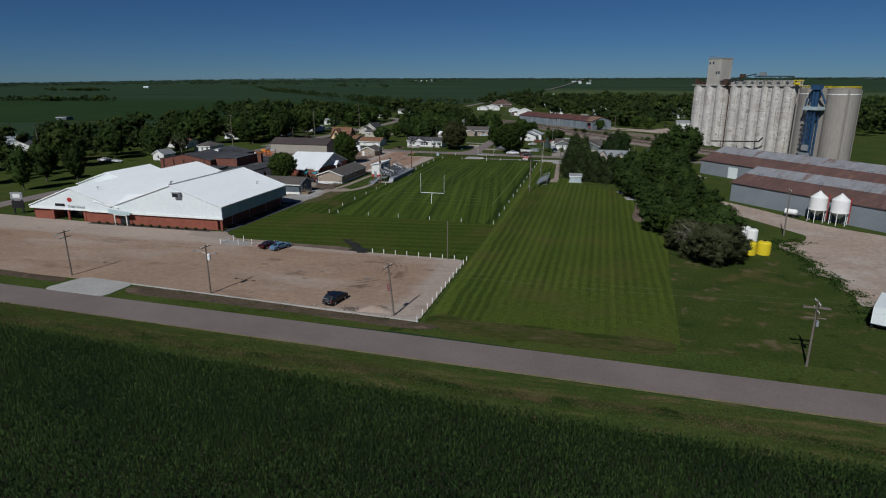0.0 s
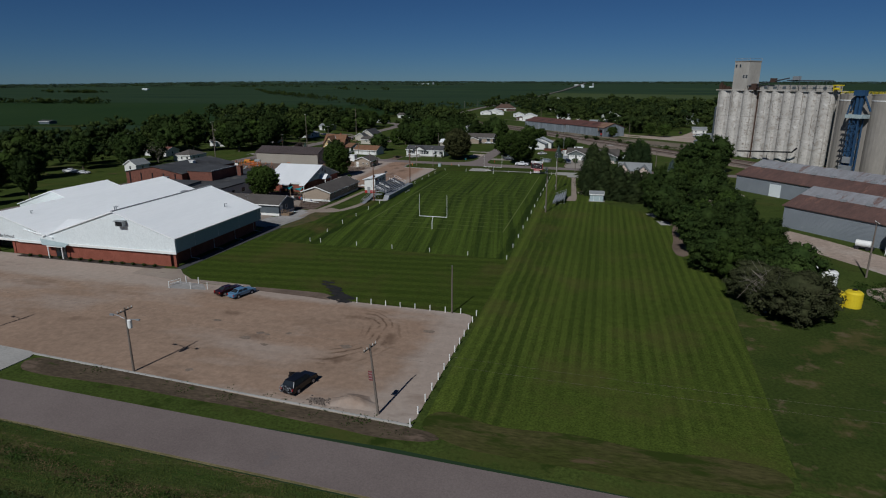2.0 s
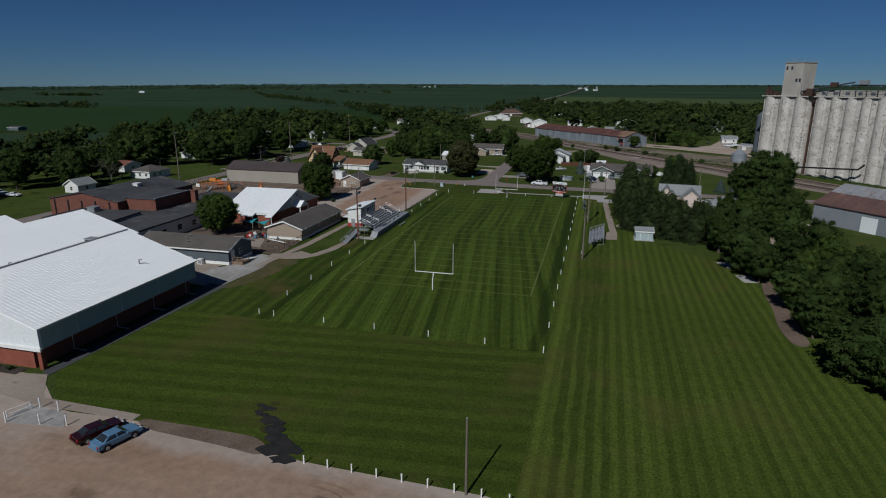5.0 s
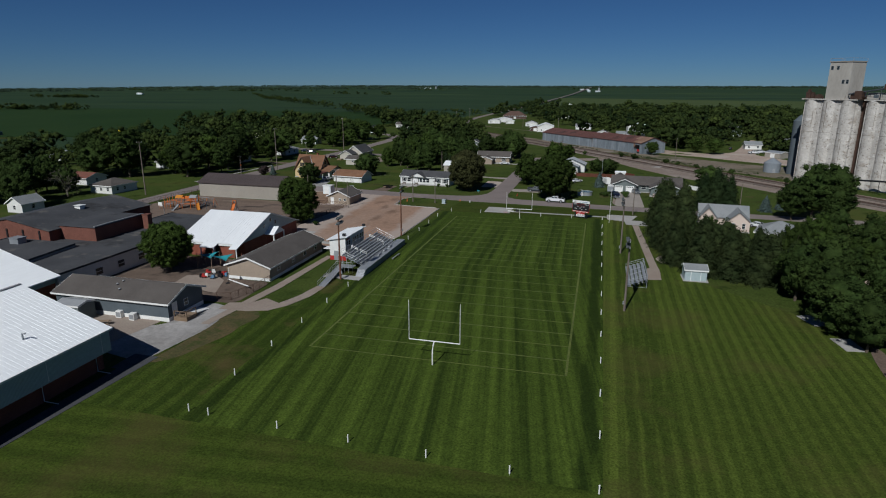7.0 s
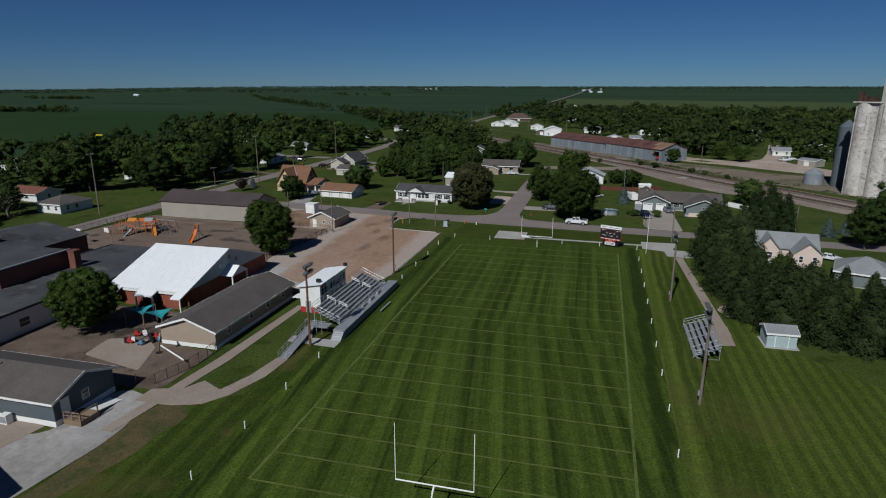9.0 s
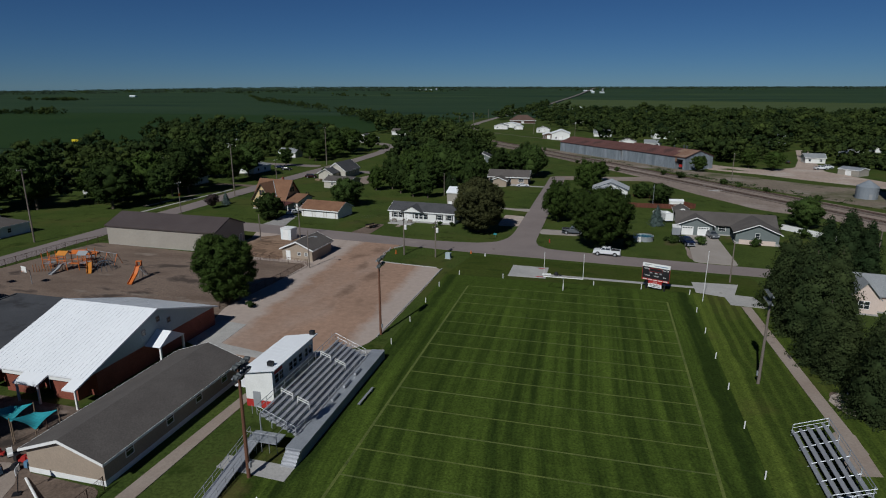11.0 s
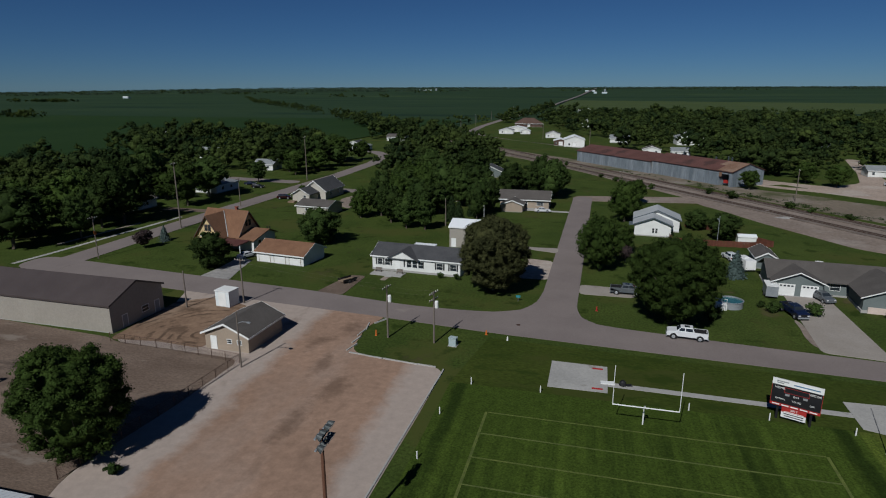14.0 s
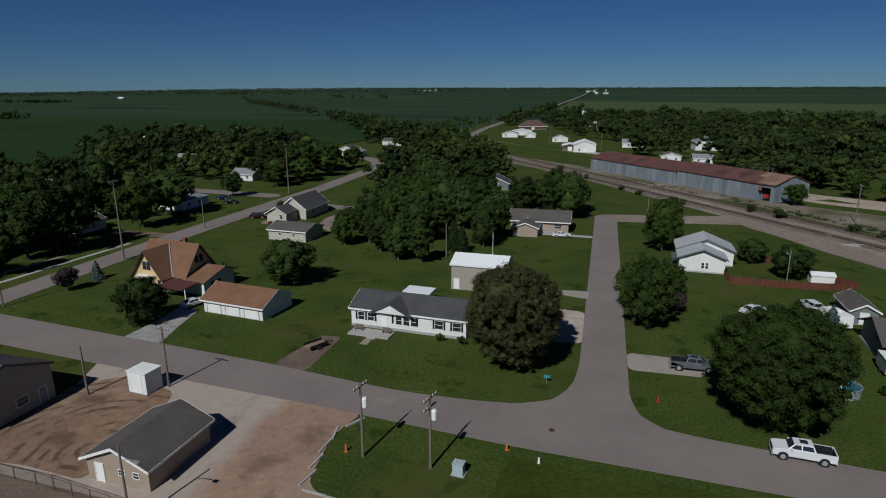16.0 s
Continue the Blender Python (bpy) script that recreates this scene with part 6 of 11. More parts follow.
def cottage():
    o = thing("cottage", "cream cottage with steep rust-brown roofs and maroon porch", "house", -141.0, 323.5, -7)
    part("foundation", join(box(-5.0, -6.2, -0.3, 2.6, -2.0, 0.4), box(-6.4, -3.5, -0.3, 5.6, 4.5, 0.38)), M_CONCRETE, o)
    part("wall", profile_x([(-3.4, 0.4), (4.4, 0.4), (4.4, 3.3), (0.5, 8.4), (-3.4, 3.3)], -6.2, 5.4), M_CREAM, o)
    part("front_wall", profile_y([(-4.8, 0.4), (2.4, 0.4), (2.4, 3.3), (-1.2, 8.0), (-4.8, 3.3)], -6.0, 0.2), M_CREAM, o)
    for y in (-3.9, 4.9):
        part("roof_slope", roof_slab((-6.8, y, 2.85), (6.0, y, 2.85), (6.0, 0.5, 8.7), (-6.8, 0.5, 8.7)), M_SHINGLE_ORG, o)
    for x in (-5.3, 2.9):
        part("front_roof_slope", roof_slab((x, -6.6, 2.8), (x, 0.3, 2.8), (-1.2, 0.3, 8.3), (-1.2, -6.6, 8.3)), M_SHINGLE_ORG, o)
    part("valley_flashing", path_tube([(-1.2, -0.05, 8.3), (2.85, -3.95, 2.95)], 0.09, 6), M_ROOF_PALE, o)
    for x in (-5.35, 2.95):
        part("fascia", roof_slab((x, -6.66, 2.75), (x, -6.602, 2.75), (-1.2, -6.602, 8.27), (-1.2, -6.66, 8.27), 0.26), M_METAL_BRN, o)
    for y in (-3.95, 4.95):
        part("fascia", roof_slab((6.002, y, 2.8), (6.06, y, 2.8), (6.06, 0.5, 8.67), (6.002, 0.5, 8.67), 0.26), M_METAL_BRN, o)
    part("side_wing", profile_x([(-3.8, -0.3), (4.4, -0.3), (4.4, 3.0), (1.8, 4.1), (-3.8, 2.6)], 5.41, 10.2), M_WHITE_SIDING, o)
    for q in (((5.45, -4.3, 2.72), (10.8, -4.3, 2.72), (10.8, 1.8, 4.36), (5.45, 1.8, 4.36)), ((5.45, 5.0, 3.0), (10.8, 5.0, 3.0), (10.8, 1.8, 4.36), (5.45, 1.8, 4.36))):
        part("wing_roof", roof_slab(*q), M_SHINGLE_ORG, o)
    for x in (9.4, 10.2):
        part("roof_vent", tube((x, 2.6, 3.9), (x, 2.6, 4.75), 0.13, 0.13, 8), M_BLACK, o)
    part("porch_roof", roof_slab((2.9, -8.0, 2.3), (9.0, -8.0, 2.3), (9.6, -4.31, 2.7), (2.95, -4.31, 2.7)), M_MAROON, o, "dark maroon porch roof")
    for x in (4.2, 9.4):
        part("porch_post", box(x - 0.1, -7.8, -0.2, x + 0.1, -7.6, 2.2), M_WHITE, o)
    part("bay", prism([(-3.1, -6.0), (-2.5, -6.9), (0.1, -6.9), (0.7, -6.0)], -0.2, 3.3), M_CREAM, o)
    part("bay_roof", prism([(-3.4, -6.01), (-2.7, -7.2), (0.3, -7.2), (1.0, -6.01)], 3.3, 3.5), M_WHITE, o)
    for x, y, z, w in ((-1.85, -6.902, 1.0, 0.9), (-0.55, -6.902, 1.0, 0.9), (-1.7, -6.002, 4.5, 0.8), (-0.7, -6.002, 4.5, 0.8), (1.6, -6.002, 1.2, 0.7)):
        window_at(o, pose(x, y, 0, 0, 0, 180), z, w, 1.5, M_DECK)
    for y in (-1.6, 0.2):
        window_at(o, pose(10.202, y, 0, 0, 0, -90), 0.9, 0.9, 1.3, M_DECK)
    for y in (-0.1, 1.1):
        window_at(o, pose(5.402, y, 0, 0, 0, -90), 5.0, 0.8, 1.4, M_DECK)
    part("chimney", join(box(1.4, 1.0, 7.0, 2.0, 1.6, 9.2), box(1.3, 0.9, 9.2, 2.1, 1.7, 9.32)), M_BRICK, o)
    return o


cottage()
bg = gabled("bungalow", "cream bungalow with stepped gables and dark roof", -148, 391.5, 8.6, 13.5, 3.2, 6.4, M_CREAM_SIDING, M_SHINGLE_DK, rot=-3, axis="y", over=0.5, base=0.3, windows=[("E", -3, 1.2, 1.0, 1.2), ("E", 3, 1.2, 1.0, 1.2)])
part("front_wing", profile_y([(-4.9, 0.0), (1.5, 0.0), (1.5, 2.9), (-1.7, 4.6), (-4.9, 2.9)], -13.0, -6.9), M_CREAM_SIDING, bg)
for x0, x1 in ((-5.4, -1.7), (2.0, -1.7)):
    part("wing_roof", roof_slab((x0, -13.5, 2.75), (x0, -6.3, 2.75), (x1, -6.3, 4.8), (x1, -13.5, 4.8)), M_SHINGLE_DK, bg)
    part("wing_trim", roof_slab((x0, -13.56, 2.7), (x0, -13.5, 2.7), (x1, -13.5, 4.76), (x1, -13.56, 4.76), 0.22), M_WHITE, bg)
window_at(bg, pose(-0.2, -13.002, 0, 0, 0, 180), 1.2, 0.9, 1.2)
part("porch", box(-5.6, -15.2, -0.1, -3.2, -13.05, 0.5), M_DECK, bg)
sheet("drive", [(-137.2, 377.8), (-130.6, 372), (-128, 381), (-131, 391), (-137.5, 397.5), (-139.5, 388)], 0.065, M_DUST_ROAD, "bare tan earth drive beside the bungalow")
gabled("garage", "low cream garage with brown-grey roof", -136.6, 364.4, 11.0, 8.6, 2.7, 4.0, M_CREAM_SIDING, M_SHINGLE_BRN, rot=-5, axis="x", over=0.4, category="garage", base=0.1, windows=[("S", -2, 1.3, 0.8, 0.7), ("S", 2, 1.3, 0.8, 0.7)])
gabled("ranch_house", "low grey ranch house with brown roof", -75.5, 390, 15.5, 9.5, 3.2, 5.2, M_TAN_WOOD, M_SHINGLE_BRN, rot=1, axis="x", over=0.6, hip=False, base=0.4, windows=[("S", -5, 1.3, 2.0, 1.1), ("S", 0, 1.3, 2.0, 1.1), ("S", 5, 1.3, 2.0, 1.1)])
gabled("garage", "small tan garage beside the ranch house", -78.5, 382.5, 6.5, 6.0, 2.4, 3.6, M_TAN_WOOD, M_SHINGLE_BRN, axis="y", over=0.4, category="garage", base=0.1)
hw = gabled("house", "white house with two stepped pale grey gable roofs", -36.8, 367.0, 11.4, 7.6, 3.4, 5.7, M_WHITE_SIDING, M_ROOF_PALE, rot=-3, axis="y", over=0.5, base=0.3, windows=[("E", 0, 1.2, 0.9, 1.1)], trim=M_SLATE_SIDING)
turn_y = pose(-1.2, 0, 0, 0, 0, 90)
part("wing_foundation", box(-5.73, -10.3, -0.3, 3.33, -3.86, 0.28), M_CONCRETE, hw)
part("wing_wall", moved(profile_x([(-4.5, 0.3), (4.5, 0.3), (4.5, 3.2), (0, 4.95), (-4.5, 3.2)], -10.25, -3.81), turn_y), M_WHITE_SIDING, hw)
part("wing_roof", moved(profile_x([(-5.0, 3.0), (0, 4.97), (5.0, 3.0), (5.0, 3.18), (0, 5.15), (-5.0, 3.18)], -10.8, -3.815), turn_y), M_ROOF_PALE, hw)
part("wing_trim", moved(profile_x([(-5.02, 2.9), (0, 4.87), (5.02, 2.9), (5.02, 3.2), (0, 5.17), (-5.02, 3.2)], -10.84, -10.802), turn_y), M_SLATE_SIDING, hw)
for u in (-0.45, 0.35):
    window_at(hw, pose(-0.6 + u, -10.25, 0, 0, 0, 180), 1.0, 0.5, 1.2)
part("side_porch", join(box(-7.2, -9.0, 2.5, -5.72, -5.0, 2.65), box(-7.1, -8.9, 0, -6.98, -8.78, 2.5), box(-7.1, -5.2, 0, -6.98, -5.08, 2.5)), M_SLATE_SIDING, hw)
gabled("red_house", "small house with dark red roof among trees", -99, 396, 9, 8, 3.0, 4.8, M_BRICK_OLD, M_ROOF_RED, axis="x", over=0.4, base=0.2)


def grey_house():
    o = thing("grey_house", "long grey-green house with double garage", "house", -9, 316, -4)
    part("foundation", join(box(-11.5, 0.2, -0.3, 12, 10.2, 0.3), box(1.6, -7.6, -0.3, 11.6, 0.2, 0.5), box(-11.2, -2.2, -0.3, -2.8, 0.2, 0.2)), M_CONCRETE, o)
    part("wall", join(profile_x([(0.4, 0.3), (10, 0.3), (10, 3.0), (5.2, 5.0), (0.4, 3.0)], -11.3, 11.8),
                      profile_y([(1.8, 0.5), (11.4, 0.5), (11.4, 3.0), (6.6, 4.9), (1.8, 3.0)], -7.4, 3),
                      profile_y([(-11, 0.2), (-3, 0.2), (-3, 3.0), (-7, 4.7), (-11, 3.0)], -2, 3)), M_GREY_SIDING, o)
    part("roof", join(roof_slab((-12, -0.3, 2.85), (12.4, -0.3, 2.85), (12.4, 5.2, 5.2), (-12, 5.2, 5.2)), roof_slab((-12, 10.7, 2.85), (12.4, 10.7, 2.85), (12.4, 5.2, 5.2), (-12, 5.2, 5.2)),
                      roof_slab((1.2, -8.0, 2.85), (1.2, 4, 2.85), (6.6, 4, 5.1), (6.6, -8.0, 5.1)), roof_slab((12, -8.0, 2.85), (12, 4, 2.85), (6.6, 4, 5.1), (6.6, -8.0, 5.1)),
                      roof_slab((-11.6, -2.6, 2.85), (-11.6, 4, 2.85), (-7, 4, 4.85), (-7, -2.6, 4.85)), roof_slab((-2.4, -2.6, 2.85), (-2.4, 4, 2.85), (-7, 4, 4.85), (-7, -2.6, 4.85))), M_SHINGLE_BRN, o)
    part("rake_trim", profile_y([(1.1, 2.65), (6.6, 4.95), (12.1, 2.65), (12.1, 2.85), (6.6, 5.15), (1.1, 2.85)], -8.06, -8.0), M_WHITE, o)
    part("rake_trim", profile_y([(-11.7, 2.65), (-7, 4.7), (-2.3, 2.65), (-2.3, 2.85), (-7, 4.9), (-11.7, 2.85)], -2.66, -2.6), M_WHITE, o)
    for u in (-8.9, -5.1):
        d = part("garage_door", box(u - 1.4, -2.06, 0.1, u + 1.4, -2.01, 2.4), M_WHITE, o)
        for k in range(4):
            part("panel", box(u - 1.3, -2.09, 0.16 + k * 0.56, u + 1.3, -2.065, 0.62 + k * 0.56), M_WHITE, d)
        for k in range(4):
            part("pane", box(u - 1.15 + k * 0.62, -2.1, 1.9, u - 0.75 + k * 0.62, -2.092, 2.2), M_GLASS, d)
    window_at(o, pose(6.6, -7.402, 0, 0, 0, 180), 1.6, 0.9, 1.2)
    window_at(o, pose(-0.5, 0.398, 0, 0, 0, 180), 1.2, 1.6, 1.2)
    part("stone_base", box(2.6, -7.7, 0.0, 10.6, -7.405, 1.1), M_PINK, o, "pale stone base course")
    part("skylight", box(-2.2, 8.2, 4.1, -0.8, 9.2, 4.35), M_WHITE, o)
    return o


grey_house()


def pink_house():
    o = thing("pink_house", "pale pink house with grey cross-gabled roof", "house", 6.7, 266, -6)
    o.scale = (0.87, 1.0, 1.0)
    part("foundation", join(box(-5.9, -2.4, -0.3, 8, 5, 0.3), box(-6.0, -4.3, -0.3, -0.8, 0, 0.3), box(1.6, -6.0, -0.3, 8.2, 0, 0.3)), M_CONCRETE, o)
    part("wall", join(profile_x([(-2.3, 0.3), (4.8, 0.3), (4.8, 3.2), (1.2, 5.6), (-2.3, 3.2)], -5.8, 7.8), profile_y([(-5.8, 0.3), (-1, 0.3), (-1, 3.2), (-3.4, 5.6), (-5.8, 3.2)], -4.2, 1.5), profile_y([(1.8, 0.3), (8, 0.3), (8, 3.0), (4.9, 5.2), (1.8, 3.0)], -5.9, 1.5)), M_PINK, o)
    for q in (((-6.2, -2.7, 3.1), (8.2, -2.7, 3.1), (8.2, 1.2, 5.9), (-6.2, 1.2, 5.9)), ((-6.2, 5.2, 3.1), (8.2, 5.2, 3.1), (8.2, 1.2, 5.9), (-6.2, 1.2, 5.9)),
              ((-6.2, -4.6, 3.0), (-6.2, 1.2, 3.0), (-3.4, 1.2, 5.9), (-3.4, -4.6, 5.9)), ((-0.6, -4.6, 3.0), (-0.6, 1.2, 3.0), (-3.4, 1.2, 5.9), (-3.4, -4.6, 5.9)),
              ((1.4, -6.3, 2.9), (1.4, 1.2, 2.9), (4.9, 1.2, 5.5), (4.9, -6.3, 5.5)), ((8.4, -6.3, 2.9), (8.4, 1.2, 2.9), (4.9, 1.2, 5.5), (4.9, -6.3, 5.5))):
        part("roof_slope", roof_slab(*q), M_SHINGLE_GRY, o)
    for x, y in ((-3.9, -4.202), (-2.9, -4.202), (3.5, -5.902), (6.4, -5.902)):
        window_at(o, pose(x, y, 0, 0, 0, 180), 1.1, 0.8, 1.3)
    return o


pink_house()
gabled("garage", "grey-roofed garage half hidden by trees", 17.9, 251.6, 9.4, 9, 2.9, 5.1, M_GREY_SIDING, M_SHINGLE_GRY, rot=-20, axis="x", over=0.4, category="garage", hip=True, base=0.2)
# houses across the long street
gabled("bungalow", "white bungalow with grey hipped roof", -191.5, 269.5, 9.5, 11, 2.9, 4.7, M_WHITE_SIDING, M_SHINGLE_BRN, rot=-4, axis="y", over=0.4, hip=True, base=0.2, windows=[("E", -3, 1.1, 0.9, 1.1), ("E", 0, 1.1, 0.9, 1.1), ("S", 0, 1.1, 0.9, 1.1), ("S", 3, 1.1, 0.9, 1.1)])
gabled("bungalow", "cream bungalow with reddish roof", -217, 282, 13, 9, 2.7, 4.2, M_WHITE_SIDING, M_BRICK_DK, rot=-4, axis="x", over=0.5, base=0.2, windows=[("E", 0, 1.1, 0.9, 1.1), ("S", 2, 1.1, 1.6, 1.1)])
gabled("bungalow", "small white house with grey roof", -190.5, 234, 6, 7, 2.8, 4.6, M_WHITE_SIDING, M_SHINGLE_GRY, rot=-4, axis="y", over=0.4, base=0.2, windows=[("E", 0, 1.1, 0.9, 1.1), ("S", 0, 1.1, 0.9, 1.1)])
gabled("bungalow", "white house with grey roof under trees", -193, 393, 10, 13, 3.0, 5.0, M_WHITE_SIDING, M_SHINGLE_GRY, rot=-3, axis="y", over=0.4, hip=True, base=0.3, windows=[("E", -3, 1.1, 1.2, 1.1), ("E", 2, 1.1, 1.2, 1.1)])
for i, (x, y, w, d, r, wm, rm) in enumerate([(-215, 330, 10, 9, 4.6, M_WHITE_SIDING, M_SHINGLE_BRN), (-222, 394, 12, 9, 4.8, M_WHITE_SIDING, M_SHINGLE_GRY), (-263.5, 490, 10, 8, 5.6, M_WHITE_SIDING, M_SHINGLE_GRY), (-395, 609, 9, 8, 5.2, M_WHITE_SIDING, M_ROOF_WHITE), (-384, 607, 9, 9, 5.4, M_WHITE_SIDING, M_ROOF_WHITE), (-198, 357, 9, 8, 4.6, M_WHITE_SIDING, M_SHINGLE_BRN), (-206, 452, 10, 8, 4.8, M_WHITE_SIDING, M_SHINGLE_GRY), (-206, 562, 9, 11, 4.6, M_WHITE_SIDING, M_SHINGLE_DK), (-235, 205, 12, 9, 4.4, M_WHITE_SIDING, M_SHINGLE_BRN),
                                             (-250, 160, 12, 9, 4.6, M_TAN_WOOD, M_SHINGLE_GRY), (-212, 150, 14, 9, 4.4, M_WHITE_SIDING, M_SHINGLE_GRY), (-285, 250, 13, 10, 4.8, M_WHITE_SIDING, M_SHINGLE_DK), (-290, 340, 12, 10, 4.8, M_WHITE_SIDING, M_SHINGLE_GRY),
                                             (-198, 548, 12, 9, 4.4, M_WHITE_SIDING, M_SHINGLE_GRY), (-197, 618, 14, 9, 4.8, M_WHITE_SIDING, M_SHINGLE_BRN),
                                             (-24, 566, 10, 8, 4.6, M_WHITE_SIDING, M_SHINGLE_BRN), (-9, 560, 10, 8, 4.6, M_WHITE_SIDING, M_SHINGLE_GRY),
                                             (90, 520, 11, 9, 4.8, M_WHITE_SIDING, M_SHINGLE_GRY), (63.5, 494, 9, 8, 4.6, M_WHITE_SIDING, M_SHINGLE_GRY), (120, 560, 12, 9, 5, M_WHITE_SIDING, M_SHINGLE_DK), (-40, 640, 13, 10, 5.2, M_WHITE_SIDING, M_SHINGLE_GRY)]):
    gabled("house", "small pale house with shingle roof among trees", x, y, w, d, 2.9, r, wm, rm, rot=-3 + (i * 7) % 5, axis="xy"[i % 2], over=0.4, base=0.3, windows=[("S", -2.5, 1.1, 1.0, 1.1), ("S", 2.5, 1.1, 1.0, 1.1), ("E", 0, 1.1, 1.0, 1.1)], group="far houses")
# buildings at the town's far end
for x, y, w, d, e, r, wm, rm, lab in [(-130, 705, 12, 10, 3.0, 4.8, M_WHITE_SIDING, M_SHINGLE_GRY, "white house with grey roof"), (-124, 728, 16, 9, 3.4, 5.0, M_WHITE_SIDING, M_ROOF_WHITE, "white shed with pale roof"), (-114, 704, 8, 7, 2.8, 4.4, M_WHITE_SIDING, M_ROOF_WHITE, "small white building by the road"),
                                      (-89, 672, 11, 9, 3.0, 5.0, M_WHITE_SIDING, M_SHINGLE_DK, "white house with dark roof"), (-70, 606, 13, 14, 4.6, 7.0, M_WHITE_SIDING, M_ROOF_WHITE, "white fire station with pale roof"),
                                      (-79, 611, 9, 10, 3.2, 4.4, M_BRICK_OLD, M_ROOF_WHITE, "low brick garage with white roof"), (-66, 812, 12, 10, 4.4, 7.6, M_WHITE_SIDING, M_SHINGLE_GRY, "white house with grey roof"), (-78, 1120, 20, 14, 5, 9, M_WHITE_SIDING, M_ROOF_WHITE, "white shed with pale roof"),
                                      (4, 634, 16, 14, 5.0, 8.0, M_WHITE_SIDING, M_SHINGLE_GRY, "white house with grey roof"), (72, 602, 11, 13, 4.6, 9.2, M_GREY_SIDING, M_SHINGLE_BRN, "grey house with brown roof"), (-99, 456, 10, 9, 2.6, 4.8, M_GREY_SIDING, M_SHINGLE_DK, "grey house with dark roof")]:
    gabled("town_building", lab, x, y, w, d, e, r, wm, rm, rot=4, axis="y", over=0.4, category="building", base=0.2, doors=[("S", 0, 2.6, 2.4, M_WHITE)], windows=[("S", -3.2, 1.0, 1.0, 1.2)])
gabled("town_building", "broad brick building with large brown roof", -123, 802, 26, 16, 3.6, 8.4, M_BRICK_OLD, M_BRICK_OLD, rot=8, axis="x", over=0.8, category="building", base=0.2, hip=True, doors=[("S", 0, 2.6, 2.4, M_WHITE)])
gabled("farm_shed", "long grey metal shed among trees", -318, 270, 26, 10, 3.4, 5.4, M_GALV_WALL, M_GALV, rot=-6, axis="x", over=0.3, category="shed", base=0.1)
gabled("farm_shed", "low dark shed on the dry farmyard", -462, 446, 12, 7, 2.6, 3.6, M_SLATE_SIDING, M_SHINGLE_DK, rot=-5, axis="x", over=0.3, category="shed", base=0.1)
ym = thing("farm_wagon", "small yellow farm wagon at the field edge", "wagon", -392, 493, 10)
part("body", box(-2.6, -1.1, 0.8, 2.6, 1.1, 2.4), M_YELLOW, ym)
for x in (-1.7, 1.7):
    for y in (-1.15, 1.15):
        part("wheel", tube((x, y - 0.12, 0.5), (x, y + 0.12, 0.5), 0.5, 0.5, 12), M_RUBBER, ym)
gabled("garden_shed", "grey-green shed with brown shingle roof", -17.1, 336.3, 4.0, 7.6, 2.4, 3.5, M_GREY_SIDING, M_SHINGLE_BRN, rot=-2, axis="y", over=0.35, category="shed", base=0.1, doors=[("S", 0, 1.2, 2.0, M_WHITE)])
gabled("garden_shed", "low white shed behind the red fence", -16.4, 355.8, 4.2, 2.4, 1.7, 2.05, M_WHITE_SIDING, M_ROOF_WHITE, axis="x", over=0.1, category="shed", base=0.1)
# vents on the slate-blue classroom's roof
for x, y, z in ((-101.7, 173.0, 4.2), (-101.3, 173.9, 4.5), (-100.4, 171.9, 3.8)):
    o = thing("roof_vent", "small dark pipe vent on a shingle roof", "vent", x, y, 0, z, group="roof vents")
    part("pipe", tube((0, 0, -0.25), (0, 0, 0.4), 0.11, 0.11, 10), M_BLACK, o)
    part("cap", lathe([(0.2, 0.36), (0.2, 0.42), (0.05, 0.5)], 12), M_GREY_TRIM, o)

# ---- grain elevator, flat stores, warehouse and railway, all laid out along the tracks ----
RAIL_ROT = -50.0
ux, uy = math.cos(radians(RAIL_ROT)), math.sin(radians(RAIL_ROT))


def along(x, y, s, c=0.0):
    """From (x, y): s metres along the tracks, c metres across, away from the field."""
    return x + s * ux - c * uy, y + s * uy + c * ux


